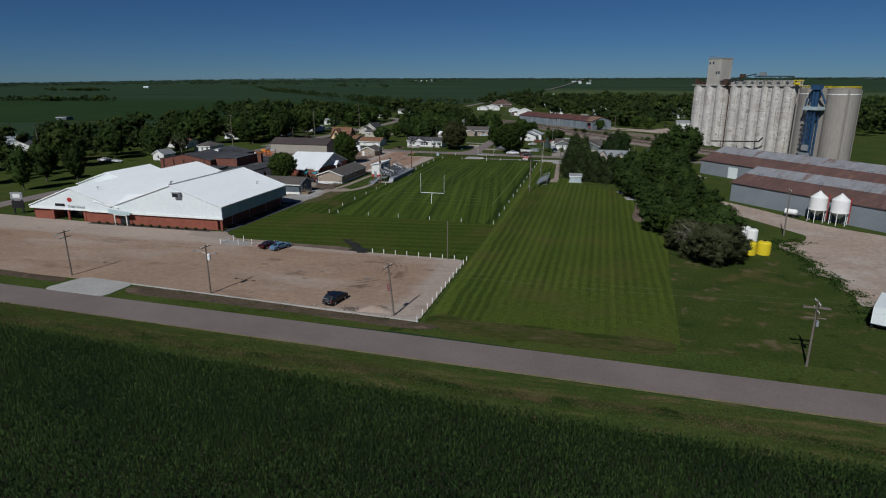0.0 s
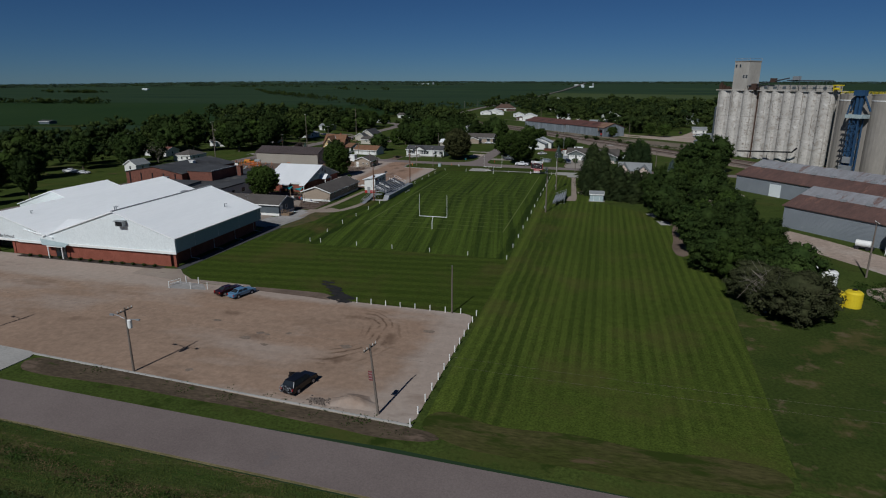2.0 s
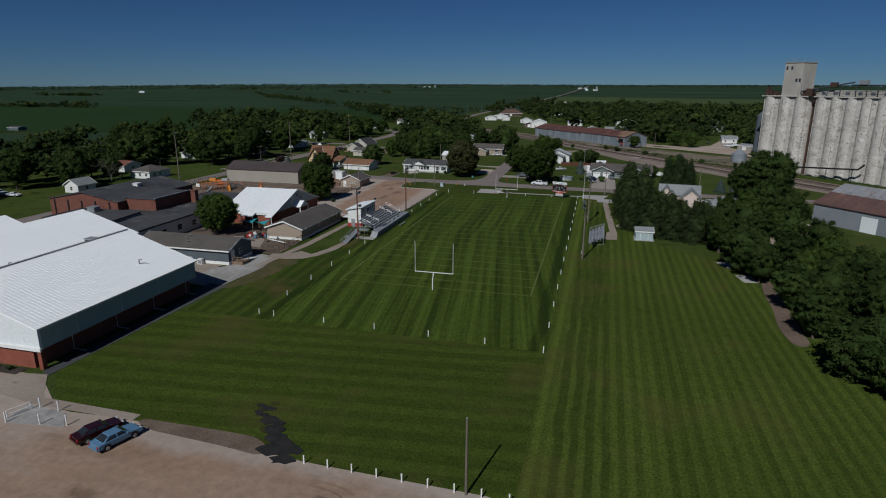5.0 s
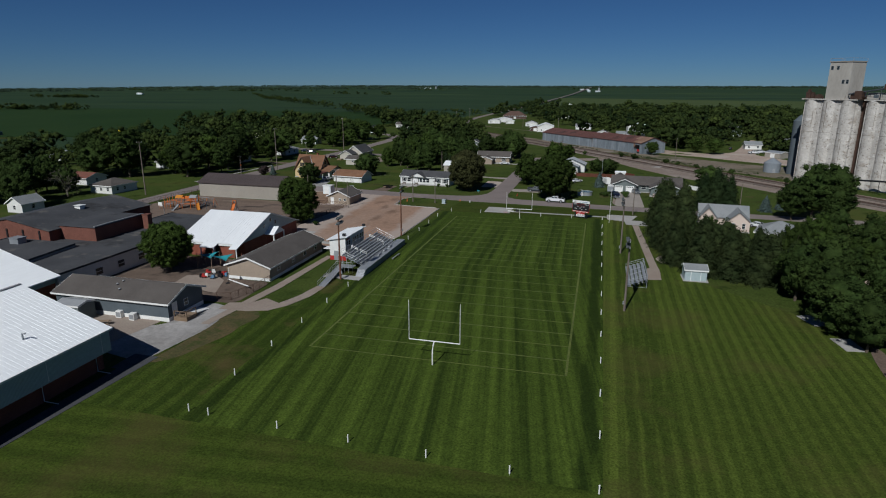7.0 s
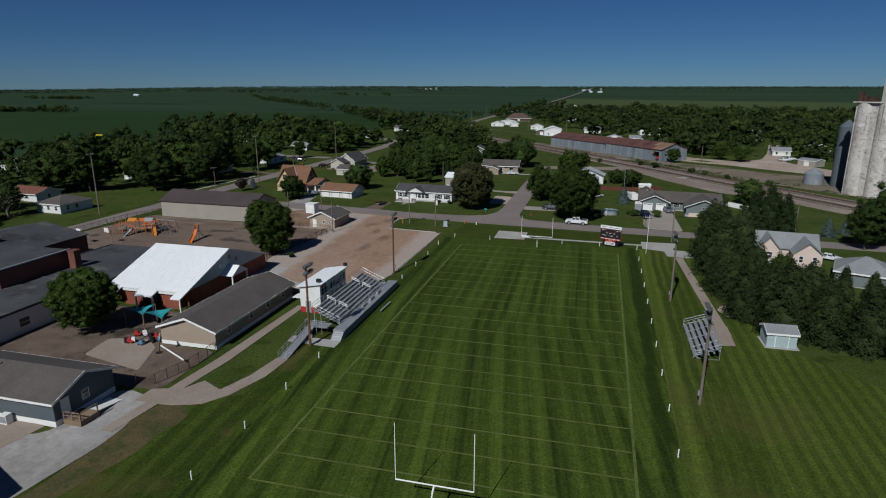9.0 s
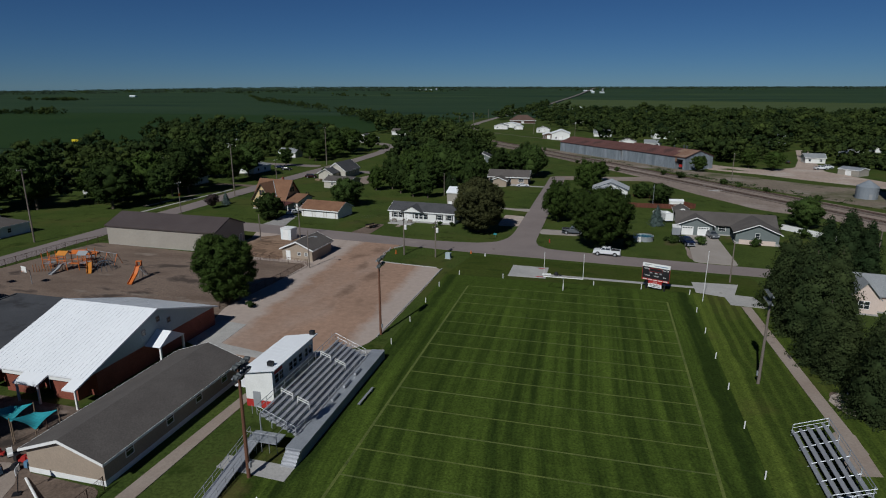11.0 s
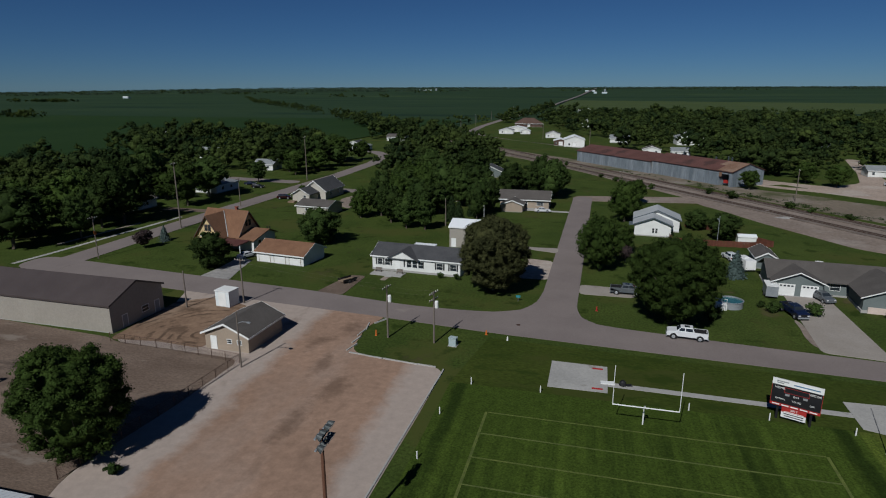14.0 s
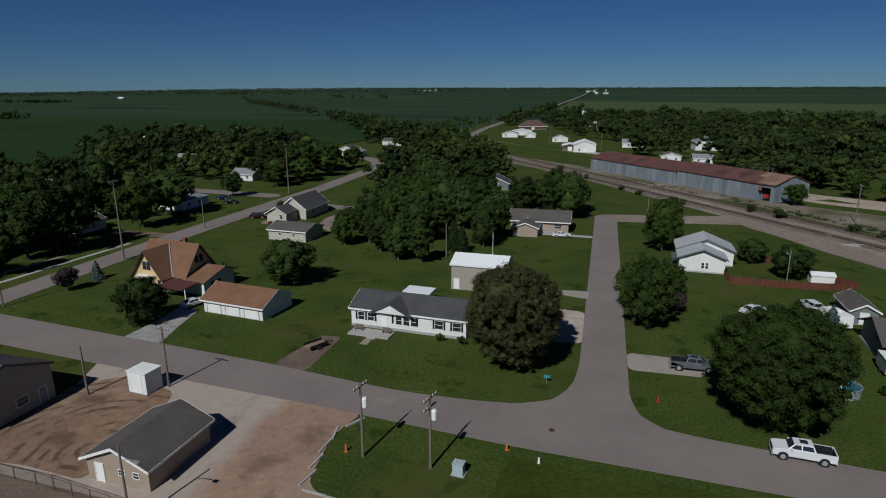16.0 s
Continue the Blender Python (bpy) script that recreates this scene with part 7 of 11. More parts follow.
def silo_bank(name, label, s0, dia, count, h, material, rows=2):
    x, y = along(52.5, 366, s0)
    o = thing(name, label, "silo", x, y, RAIL_ROT)
    for r in range(rows):
        for i in range(count):
            cx, cy = dia * (i + 0.5), dia * (r * 0.96)
            part("silo", lathe([(dia * 0.5, -0.3), (dia * 0.5, h), (dia * 0.49, h + 0.15)], 28, cx, cy), material, o, smooth=False)
    part("infill", box(dia * 0.1, -dia * 0.36, -0.3, dia * (count - 0.1), dia * (rows - 1) * 0.96 + dia * 0.36, h - 0.1), material, o)
    if rows > 1:
        g_ = np.random.default_rng(int(s0) + 5)
        for i in range(count):
            for k in range(2):
                an = radians(270 + g_.uniform(-42, 42))
                z1, ln, hw = g_.uniform(0.35, 1.0) * h, g_.uniform(2, 11), g_.uniform(0.02, 0.055)
                cx = dia * (i + 0.5)
                ring = [(cx + (dia * 0.5 + 0.012) * math.cos(an + q), (dia * 0.5 + 0.012) * math.sin(an + q)) for q in (-hw, hw)]
                part("rain_streak", ([(*ring[0], z1), (*ring[1], z1), (*ring[1], max(0.3, z1 - ln)), (*ring[0], max(0.3, z1 - ln * 0.8))], [(0, 1, 2, 3)]), M_STAIN, o)
            part("joint_ring", lathe([(dia * 0.5 + 0.004, h * 0.62), (dia * 0.5 + 0.03, h * 0.62), (dia * 0.5 + 0.03, h * 0.62 + 0.12), (dia * 0.5 + 0.004, h * 0.62 + 0.12)], 28, dia * (i + 0.5), 0), M_STAIN, o)
    if rows > 1:
        part("top_slab", box(-0.1, -dia * 0.5, h + 0.15, dia * count + 0.1, dia * (rows - 0.5), h + 0.55), material, o)
        return o
    for i in range(count):
        part("silo_roof", lathe([(dia * 0.5, h + 0.15), (dia * 0.5, h + 0.4), (0.3, h + 1.0)], 28, dia * (i + 0.5), 0), material, o)
        for z in (0.95, 1.4):
            part("roof_rail", path_tube([(dia * (i + 0.5) + dia * 0.48 * math.cos(q * math.pi / 12), dia * 0.48 * math.sin(q * math.pi / 12), h + z) for q in range(25)], 0.05, 5), M_YELLOW, o)
        for q in range(16):
            an = q * math.pi / 8
            part("rail_post", tube((dia * (i + 0.5) + dia * 0.48 * math.cos(an), dia * 0.48 * math.sin(an), h + 0.3), (dia * (i + 0.5) + dia * 0.48 * math.cos(an), dia * 0.48 * math.sin(an), h + 1.4), 0.05, 0.05, 5), M_YELLOW, o)
    return o


a = silo_bank("silo_bank", "weathered white concrete grain silos", 0, 6.9, 3, 31.5, M_SILO)
part("headhouse", box(8.4, -2.6, 32.05, 16.6, 5.6, 45.2), M_HEAD, a, "concrete headhouse above the silos")
part("headhouse_roof", box(8.2, -2.8, 45.2, 16.8, 5.8, 45.6), M_SILO_DK, a)
for x, y in ((8.3, -2.7), (16.7, -2.7), (8.3, 5.7), (16.7, 5.7), (12.5, -2.7)):
    part("roof_rail_post", tube((x, y, 45.6), (x, y, 46.6), 0.07, 0.07, 6), M_GREY_TRIM, a)
part("roof_rail", join(tube((8.3, -2.7, 46.6), (16.7, -2.7, 46.6), 0.06, 0.06, 6), tube((8.3, -2.7, 46.6), (8.3, 5.7, 46.6), 0.06, 0.06, 6), tube((16.7, -2.7, 46.6), (16.7, 5.7, 46.6), 0.06, 0.06, 6)), M_GREY_TRIM, a)
for x0, z0, w_, h_ in ((0.6, 32.1, 1.6, 3.4), (2.6, 32.1, 1.0, 2.2), (4.4, 32.1, 2.2, 1.6), (17.6, 32.1, 2.6, 2.4)):
    part("machinery", join(box(x0, -2.4, z0, x0 + w_, -0.6, z0 + h_ * 0.7), box(x0 + w_ * 0.25, -2.2, z0 + h_ * 0.7, x0 + w_ * 0.7, -1.0, z0 + h_)), M_RAIL, a)
for i in range(4):
    window_at(a, pose((9.4, 11.6, 14.2, 15.7)[i], -2.602, 0, 0, 0, 180), (42.6, 42.6, 37.6, 37.6)[i], 0.9, 1.3, M_GREY_TRIM)
part("stair_tower", box(20.8, 0.5, -0.3, 22.9, 5, 33.5), M_RAIL, a)
b = silo_bank("silo_bank", "row of weathered white concrete grain silos", 23, 5.85, 6, 31.5, M_SILO)
part("gallery", join(box(0, -1.6, 32.05, 35, 4.5, 34.4)), M_HEAD, b, "low concrete gallery along the silo tops")
for i in range(7):
    part("gallery_window", box(2.2 + i * 4.7, -1.64, 32.6, 3.9 + i * 4.7, -1.605, 33.8), M_SLATE_SIDING, b)
part("conveyor", join(*[path_tube([(x0, -2.6, z0), (x1, -2.6, z1)], 0.3) for x0, z0, x1, z1 in ((-6, 33.8, 15, 37.4), (14, 36.4, 35, 36.2))],
                        *[tube((x, -2.6, 32), (x, -2.6, z), 0.1) for x, z in ((0, 34.5), (5, 35.4), (10, 36.3), (16, 36.4), (20, 36.4), (24, 36.4), (28, 36.4), (32, 36.4))]), M_STEEL_DK, b, "dark steel conveyor above the silo tops")
part("drive_house", join(box(-3.6, -3.2, 32.1, -0.8, -1.2, 35.0)), M_RAIL, b, "rusty red machine housing")
part("drive_house", join(box(6.0, -3.2, 35.6, 8.4, -1.6, 37.4)), M_RAIL, b, "rusty red machine housing")
part("drive_house", join(box(17.0, -3.4, 36.6, 20.0, -1.8, 38.2)), M_GALV, b)
part("catwalk", join(box(-1, -3.4, 33.0, 35, -2.8, 33.1), *[tube((i * 2.0, -3.4, 33), (i * 2.0, -3.4, 34.1), 0.05) for i in range(18)], tube((-1, -3.4, 34.1), (35, -3.4, 34.1), 0.05)), M_BLACK, b)
part("low_conveyor", join(path_tube([(-4, -6.2, 3.2), (24, -6.2, 5.4), (26, -6.2, 7.4)], 0.35), *[tube((x, -6.2, 0), (x, -6.2, z), 0.12) for x, z in ((2, 3.6), (12, 4.4), (22, 5.2))]), M_BLACK, b)
c = silo_bank("silo_bank", "pair of tall bare concrete grain silos", 61, 12.8, 2, 30.5, M_SILO_DK, 1)
part("rim_band", join(*[lathe([(6.42, 28.4), (6.5, 28.4), (6.5, 28.8), (6.42, 28.8)], 28, x, 0) for x in (6.4, 19.2)]), M_WHITE, c)
# blue leg between the two tall silos
bl = thing("elevator_tower", "blue steel grain leg tower with spouts", "elevator leg", *along(52.5, 366, 73.5, -8.5), RAIL_ROT)
for x in (-1.6, 1.6):
    for y in (-1.6, 1.6):
        part("corner_post", box(x - 0.2, y - 0.2, -0.3, x + 0.2, y + 0.2, 22), M_BLUE, bl)
for k in range(8):
    z0, z1 = k * 2.7, k * 2.7 + 2.7
    part("brace", join(tube((-1.6, -1.6, z0), (1.6, -1.6, z1), 0.12), tube((1.6, -1.6, z0), (-1.6, -1.6, z1), 0.12), tube((-1.6, -1.6, z1), (1.6, -1.6, z1), 0.12), tube((1.6, -1.6, z0), (1.6, 1.6, z1), 0.1), tube((-1.6, -1.6, z0), (-1.6, 1.6, z1), 0.1)), M_BLUE, bl)
part("leg_casing", join(box(-1.2, -0.5, 0, -0.3, 0.5, 31), box(0.3, -0.5, 0, 1.2, 0.5, 31)), M_BLUE, bl)
part("head", join(box(-2.2, -1.2, 30.5, 2.0, 1.2, 32.6)), M_BLUE, bl)
part("side_stair", join(*[tube((-2.6 + 1.0 * (k % 2), -2.2, k * 2.2), (-1.6 - 1.0 * (k % 2), -2.2, k * 2.2 + 2.2), 0.16) for k in range(9)], *[box(-3.0, -2.6, k * 2.2 + 2.1, -1.2, -1.8, k * 2.2 + 2.2) for k in range(9)]), M_STEEL_DK, bl)
part("platform", join(box(-3.2, -2.6, 21.8, 3.4, 2.6, 22.3), box(-3.2, -2.6, 22.3, 3.4, 2.6, 23.2)), M_WALL_TEAL, bl)
part("spout", join(tube((-1.5, 0, 30.8), (-4, 2, 24.5), 0.4), tube((1.5, 0, 30.8), (3.6, 2, 24.5), 0.4), tube((-2.5, -1.6, 27), (-3.2, -1.6, 22.4), 0.35)), M_BLUE, bl)
part("hopper", join(box(-1.5, -2.4, 4, 1.5, -1.7, 6.5), box(-2.4, -2.5, 0, 2.4, -1.8, 3)), M_GALV, bl)
yl = thing("roof_hoist", "yellow steel hoist on the silo roof", "hoist", *along(52.5, 366, 59.8, -2), RAIL_ROT, 32)
yl.scale = (0.75, 0.75, 0.75)
part("frame", join(box(-1.8, -1, 0, -1.5, -0.7, 3), box(1.5, -1, 0, 1.8, -0.7, 3), box(-1.8, 0.7, 0, -1.5, 1, 3), box(1.5, 0.7, 0, 1.8, 1, 3), box(-2.2, -1.2, 3, 3.0, 1.2, 3.5)), M_YELLOW, yl)
part("drum", tube((-1, -0.6, 1.2), (1.4, -0.6, 1.2), 0.7), M_YELLOW, yl)
bt = thing("steel_tank", "blue-grey steel grain tank", "tank", *along(52.5, 366, -10.5, 13.6), RAIL_ROT)
part("shell", lathe([(2.8, -0.3), (2.8, 22.5), (0.4, 25.0)], 28), M_SLATE_SIDING, bt)


def flat_store(name, label, x, y, length, depth, eave, ridge, rot, roof_low, roof_high, wall, doors=(), vents=True, bay=()):
    """A long shed; x, y is its corner next to the field, its long wall faces the field. bay: from where to where that wall stands open."""
    o = thing(name, label, "shed", x, y, rot)
    poly = [(0, -0.3), (depth, -0.3), (depth, eave), (depth / 2, ridge), (0, eave)]
    for x0, x1 in ((0, bay[0]), (bay[1], length)) if bay else ((0, length),):
        part("wall", profile_x(poly, x0, x1), wall, o)
    if bay:
        part("back_wall", profile_x([(9, -0.3), (depth, -0.3), (depth, eave), (9, ridge - 0.3)], *bay), wall, o)
        part("header", box(bay[0], 0.02, eave - 1.1, bay[1], 0.2, eave - 0.06), wall, o)
        part("hanging_sheet", box(bay[0] + 0.2, -0.1, eave - 2.3, bay[0] + 1.5, -0.04, eave - 0.4), M_TAN_RUST, o, "bent rusty sheet hanging over the open bay")
    k = 0.55
    ym, zm = depth / 2 * k, eave + (ridge - eave) * k
    part("lower_roof", roof_slab((-0.4, -0.4, eave), (length + 0.4, -0.4, eave), (length + 0.4, ym, zm + 0.14), (-0.4, ym, zm + 0.14)), roof_low, o)
    part("upper_roof", roof_slab((-0.4, ym + 0.005, zm + 0.16), (length + 0.4, ym + 0.005, zm + 0.16), (length + 0.4, depth / 2, ridge + 0.2), (-0.4, depth / 2, ridge + 0.2)), roof_high, o)
    part("far_roof", roof_slab((-0.4, depth + 0.4, eave), (length + 0.4, depth + 0.4, eave), (length + 0.4, depth / 2 + 0.005, ridge + 0.2), (-0.4, depth / 2 + 0.005, ridge + 0.2)), roof_high, o)
    for i in range(int(length / 6) if vents else 0):
        part("roof_vent", join(box(4 + i * 6, ym - 0.5, zm + 0.15, 5.2 + i * 6, ym + 0.4, zm + 0.75)), M_GREY_TRIM, o)
    for s, w, h in doors:
        part("door", box(s, -0.12, 0, s + w, -0.004, h), M_WALL_WHITE, o)
    return o


flat_store("flat_store", "long blue-grey metal shed with rusted roof", 40.3, 192.2, 95, 22, 5.6, 9.4, -50, M_RUST_ROOF, M_GALV_ROOF, M_GALV_WALL, [(44, 6, 5)])
flat_store("flat_store", "long metal grain shed with rusted roof", 40.2, 248.4, 130, 24, 5.3, 9.6, -52, M_RUST_ROOF, M_GALV_ROOF, M_GALV_WALL, [(13, 4, 4)])
w1 = flat_store("warehouse", "long blue-grey warehouse with dark red roof", -64.5, 521.2, 53, 18, 5.6, 8.2, -50.5, M_RED_ROOF, M_RED_ROOF, M_WORN_WALL, vents=False)
w2 = flat_store("warehouse", "long blue-grey warehouse with open end bay", -30.0, 481.5, 44, 17, 5.9, 8.7, -52.5, M_RED_ROOF, M_RED_ROOF, M_WORN_WALL, vents=False, bay=(37.6, 42.6))
part("rusted_sheeting", join(roof_slab((37.2, -0.45, 6.08), (44.45, -0.45, 6.08), (44.45, 8.4, 8.86), (36.2, 8.4, 8.86), 0.06), roof_slab((33.5, 4.5, 7.63), (36.9, 4.5, 7.63), (36.4, 8.4, 8.86), (34.5, 8.4, 8.86), 0.06)), M_TAN_RUST, w2, "tan rusted roof sheets over the end bay")
for x, h in ((27, 0.9), (33.2, 1.6), (35.0, 1.3)):
    part("roof_vent", join(tube((x, 9.2, 8.4), (x, 9.2, 8.6 + h), 0.28, 0.28, 8), tube((x, 9.2, 8.6 + h), (x, 9.2, 8.9 + h), 0.5, 0.15, 8)), M_STEEL_DK, w2)
part("corner_panel", box(-0.05, -0.3, -0.2, 0.9, -0.02, 5.7), M_GALV, w2)
fm = thing("farm_machine", "red farm machine parked in the open warehouse bay", "machine", *(w2.matrix_basis @ Vector((39.4, 3.0, 0)))[:2], -52.5)
part("hopper", join(box(-0.8, -1.2, 1.0, 0.8, 1.2, 2.2)), M_RED, fm)
part("chassis", box(-0.6, -1.8, 0.6, 0.6, 1.8, 1.0), M_STEEL_DK, fm)
for x in (-0.8, 0.8):
    part("wheel", tube((x - 0.12, -0.6, 0.55), (x + 0.12, -0.6, 0.55), 0.55, 0.55, 14), M_BLACK, fm)


def hopper_bin(x, y):
    o = thing("hopper_bin", "white steel hopper bin on legs", "grain bin", x, y, group="hopper bins")
    part("shell", lathe([(0.35, 1.6), (2.0, 3.2), (2.0, 6.3), (0.35, 7.7), (0.35, 7.9)], 24), M_WHITE, o, smooth=False)
    for i in range(6):
        an = math.pi * i / 3
        part("leg", tube((2.0 * math.cos(an), 2.0 * math.sin(an), -0.2), (1.95 * math.cos(an), 1.95 * math.sin(an), 3.4), 0.09), M_WHITE, o)
    part("ladder", join(tube((1.9, -0.9, 0.6), (1.9, -0.9, 7.2), 0.05), tube((2.2, -0.5, 0.6), (2.2, -0.5, 7.2), 0.05), *[tube((1.9, -0.9, 0.9 + 0.4 * k), (2.2, -0.5, 0.9 + 0.4 * k), 0.03, 0.03, 5) for k in range(15)]), M_RED, o)
    part("brace_ring", lathe([(2.02, 3.15), (2.1, 3.15), (2.1, 3.35), (2.02, 3.35)], 24), M_WHITE, o)
    return o


hopper_bin(56.2, 168.3)
hopper_bin(60.2, 165.4)
tk = thing("wagon_tank", "white tank on a small wagon", "tank", 51.5, 172.5, -30)
part("tank", moved(lathe([(0.2, -1.6), (0.75, -1.4), (0.75, 1.4), (0.2, 1.6)], 16), pose(0, 0, 1.35, 0, 90, 0)), M_WHITE, tk)
part("chassis", box(-1.6, -0.6, 0.5, 2.2, 0.6, 0.7), M_BLACK, tk)
for x in (-1, 1):
    for y in (-0.75, 0.75):
        part("wheel", tube((x, y - 0.1, 0.4), (x, y + 0.1, 0.4), 0.4, 0.4, 12), M_RUBBER, tk)


def round_tank(x, y, r, h, material, label, grp):
    o = thing("poly_tank", label, "tank", x, y, group=grp)
    part("shell", lathe([(r * 0.97, -0.05), (r, 0.15), (r, h - 0.35), (r * 0.8, h - 0.08), (0.3, h), (0.3, h + 0.15)], 24), material, o)
    part("lid", tube((0, 0, h + 0.15), (0, 0, h + 0.25), 0.38, 0.38, 12), M_BLACK, o)
    part("band", lathe([(r + 0.005, h * 0.5), (r + 0.03, h * 0.5), (r + 0.03, h * 0.54), (r + 0.005, h * 0.54)], 24), material, o)
    return o


round_tank(32.6, 131.6, 1.35, 2.8, M_YELLOW, "yellow plastic tank on the grass", "yellow tanks")
round_tank(35.5, 132.3, 1.35, 2.8, M_YELLOW, "yellow plastic tank on the grass", "yellow tanks")
for x, y in ((30.2, 143), (32.4, 144.6), (34.6, 145.4), (33.2, 142.2), (35.6, 143.2)):
    round_tank(x, y, 1.2, 2.9, M_WHITE, "white plastic tank on the grass", "white tanks")


# ---- railway ----
def railway(name, p0, p1, width=5.0):
    a, b = Vector((*p0, 0)), Vector((*p1, 0))
    d = (b - a).normalized()
    s = Vector((-d.y, d.x, 0))
    o = thing(name, "single railway track on grey-brown ballast", "railway", kind="structure")

    def strip(off0, off1, z0, z1):
        q = [a + s * off0, b + s * off0, b + s * off1, a + s * off1]
        return prism([(v.x, v.y) for v in q], z0, z1)

    part("ballast", strip(-width / 2, width / 2, -0.2, 0.35), M_BALLAST, o)
    for off in (-0.75, 0.75):
        part("rail", strip(off - 0.06, off + 0.06, 0.45, 0.62), M_RAIL, o)
    n = int((b - a).length / 1.4)
    tie = box(-1.3, -0.14, 0.33, 1.3, 0.14, 0.47)
    ang = math.degrees(math.atan2(s.y, s.x))
    part("sleepers", join(*[moved(tie, pose(*(a + d * (i * 1.4)), 0, 0, ang)) for i in range(n)]), M_WOOD_POLE, o)
    return o


railway("railway_track", (-330, 868), (85, 275))
railway("railway_track", (-322, 874), (92, 281), 4.4)

gb = thing("grain_bin", "low grey corrugated bin beside the silos", "grain bin", 48.6, 386.5)
part("shell", lathe([(3.4, -0.3), (3.4, 4.2), (0.5, 6.2)], 24), M_GALV_WALL, gb)
part("hatch", box(-0.5, -3.46, 0.1, 0.5, -3.3, 1.9), M_GREY_TRIM, gb)
gabled("storage_shed", "low tan shed in the elevator yard", 66, 449, 9, 7, 2.6, 3.4, M_TAN_SIDING, M_GALV, rot=-50, axis="x", over=0.2, category="shed", base=0.1, doors=[("S", 0, 2.6, 2.2, M_WHITE)])

# ---- goal posts ----
def goal_post(x, y, turn, reach, top):
    o = thing("goal_post", "white steel football goal post", "goal post", x, y, turn, group="goal posts")
    part("gooseneck", path_tube([(0, 0, -0.2), (0, 0, 1.6), (0, 0.12 * reach, 2.2), (0, 0.45 * reach, 2.75), (0, reach, 3.02)], 0.09, 8), M_WHITE, o)
    part("crossbar", tube((-3.56, reach, 3.05), (3.56, reach, 3.05), 0.07, 0.07, 8), M_WHITE, o)
    for s in (-1, 1):
        part("upright", tube((s * 3.56, reach, 3.0), (s * 3.56, reach, top), 0.045, 0.04, 8), M_WHITE, o)
    return o


goal_post(-45.55, 166.4, 0, 1.0, 8.7)
goal_post(-46.35, 262.0, 180, 1.6, 7.8)


# ---- low white posts round the field ----
def marker_post(x, y, h=0.95):
    o = thing("marker_post", "short white plastic post on the grass", "post", x, y, group="white posts round the field")
    part("post", tube((0, 0, -0.1), (0, 0, h), 0.075, 0.07, 8), M_WHITE, o)
    part("cap", tube((0, 0, h), (0, 0, h + 0.04), 0.085, 0.05, 8), M_WHITE, o)
    return o


mp = marker_post(-23.5, 265.5)
for i in range(1, 14):
    copy_thing(mp, pose(-23.55, 265.5 - 9.28 * i, 0))
for i in range(13):
    copy_thing(mp, pose(-69.6, 258.4 - 9.22 * i, 0))
for x in (-66.9, -57.9, -49.3, -40.6, -32.0):
    copy_thing(mp, pose(x, 145.2 + (-23.5 - x) * 0.055, 0))
for x in (-67.5, -58.5, -40.8, -32.0):
    copy_thing(mp, pose(x, 266.6, 0))


def lot_post(x, y):
    o = thing("lot_post", "short white wooden post beside the lot", "post", x, y, group="white posts along the lot")
    part("post", box(-0.06, -0.06, -0.2, 0.06, 0.06, 0.95), M_WHITE, o)
    part("cap", box(-0.07, -0.07, 0.95, 0.07, 0.07, 1.0), M_WHITE, o)
    return o


lp = lot_post(-23.6, 112.75)
for i in range(1, 9):
    copy_thing(lp, pose(-23.6 - 2.55 * i, 112.75 + 0.08 * i, 0))
for i in range(1, 13):
    copy_thing(lp, pose(-23.6 - 0.06 * i, 112.75 - 2.72 * i, 0))
# parking kerbs on the south edge of the lot
kerb = thing("parking_kerb", "pale concrete parking kerb", "kerb", -25.5, 80.35, -3.5, group="kerbs along the lot")
part("block", profile_x([(-0.14, 0.0), (0.14, 0.0), (0.1, 0.2), (-0.1, 0.2)], -1.35, 1.35), M_CONCRETE, kerb)
for i in range(1, 20):
    x = -25.5 - 2.75 * i
    copy_thing(kerb, pose(x, 80.35 + 0.075 * (-25.5 - x), 0.0, 0, 0, -4))
for i, (x, y, a) in enumerate([(-87.2, 273.4, 78), (-87.6, 276.1, 82), (-87.9, 278.9, 84), (-87.9, 281.6, 100), (-86.6, 284.2, 60), (-85.5, 271.4, -7), (-82.8, 271.0, -7), (-80, 270.7, -6), (-77.3, 270.4, -6), (-74.6, 270.2, -5)]):
    copy_thing(kerb, pose(x, y, 0, 0, 0, a))
for i in range(13):
    copy_thing(kerb, pose(-72.05 - 0.05 * i, 268.3 - 2.85 * i, 0, 0, 0, 89))

# plain tall pole behind the lot
tp = thing("wooden_pole", "plain tall weathered wooden pole", "pole", -27.6, 112.9)
part("pole", tube((0, 0, -0.3), (0, 0, 7.9), 0.13, 0.09, 10), M_WOOD_POLE, tp)
part("cap", tube((0, 0, 7.9), (0, 0, 7.95), 0.1, 0.1, 10), M_GALV, tp)
# corner pole of the far pads, thin and white
fp = thing("flag_pole", "thin white metal flag pole", "flag pole", -21.7, 262.4)
part("pole", tube((0, 0, -0.2), (0.1, 0, 9.2), 0.06, 0.035, 8), M_WHITE, fp)
part("finial", lathe([(0.02, 9.2), (0.09, 9.27), (0.02, 9.36)], 8, 0.1), M_WHITE, fp)


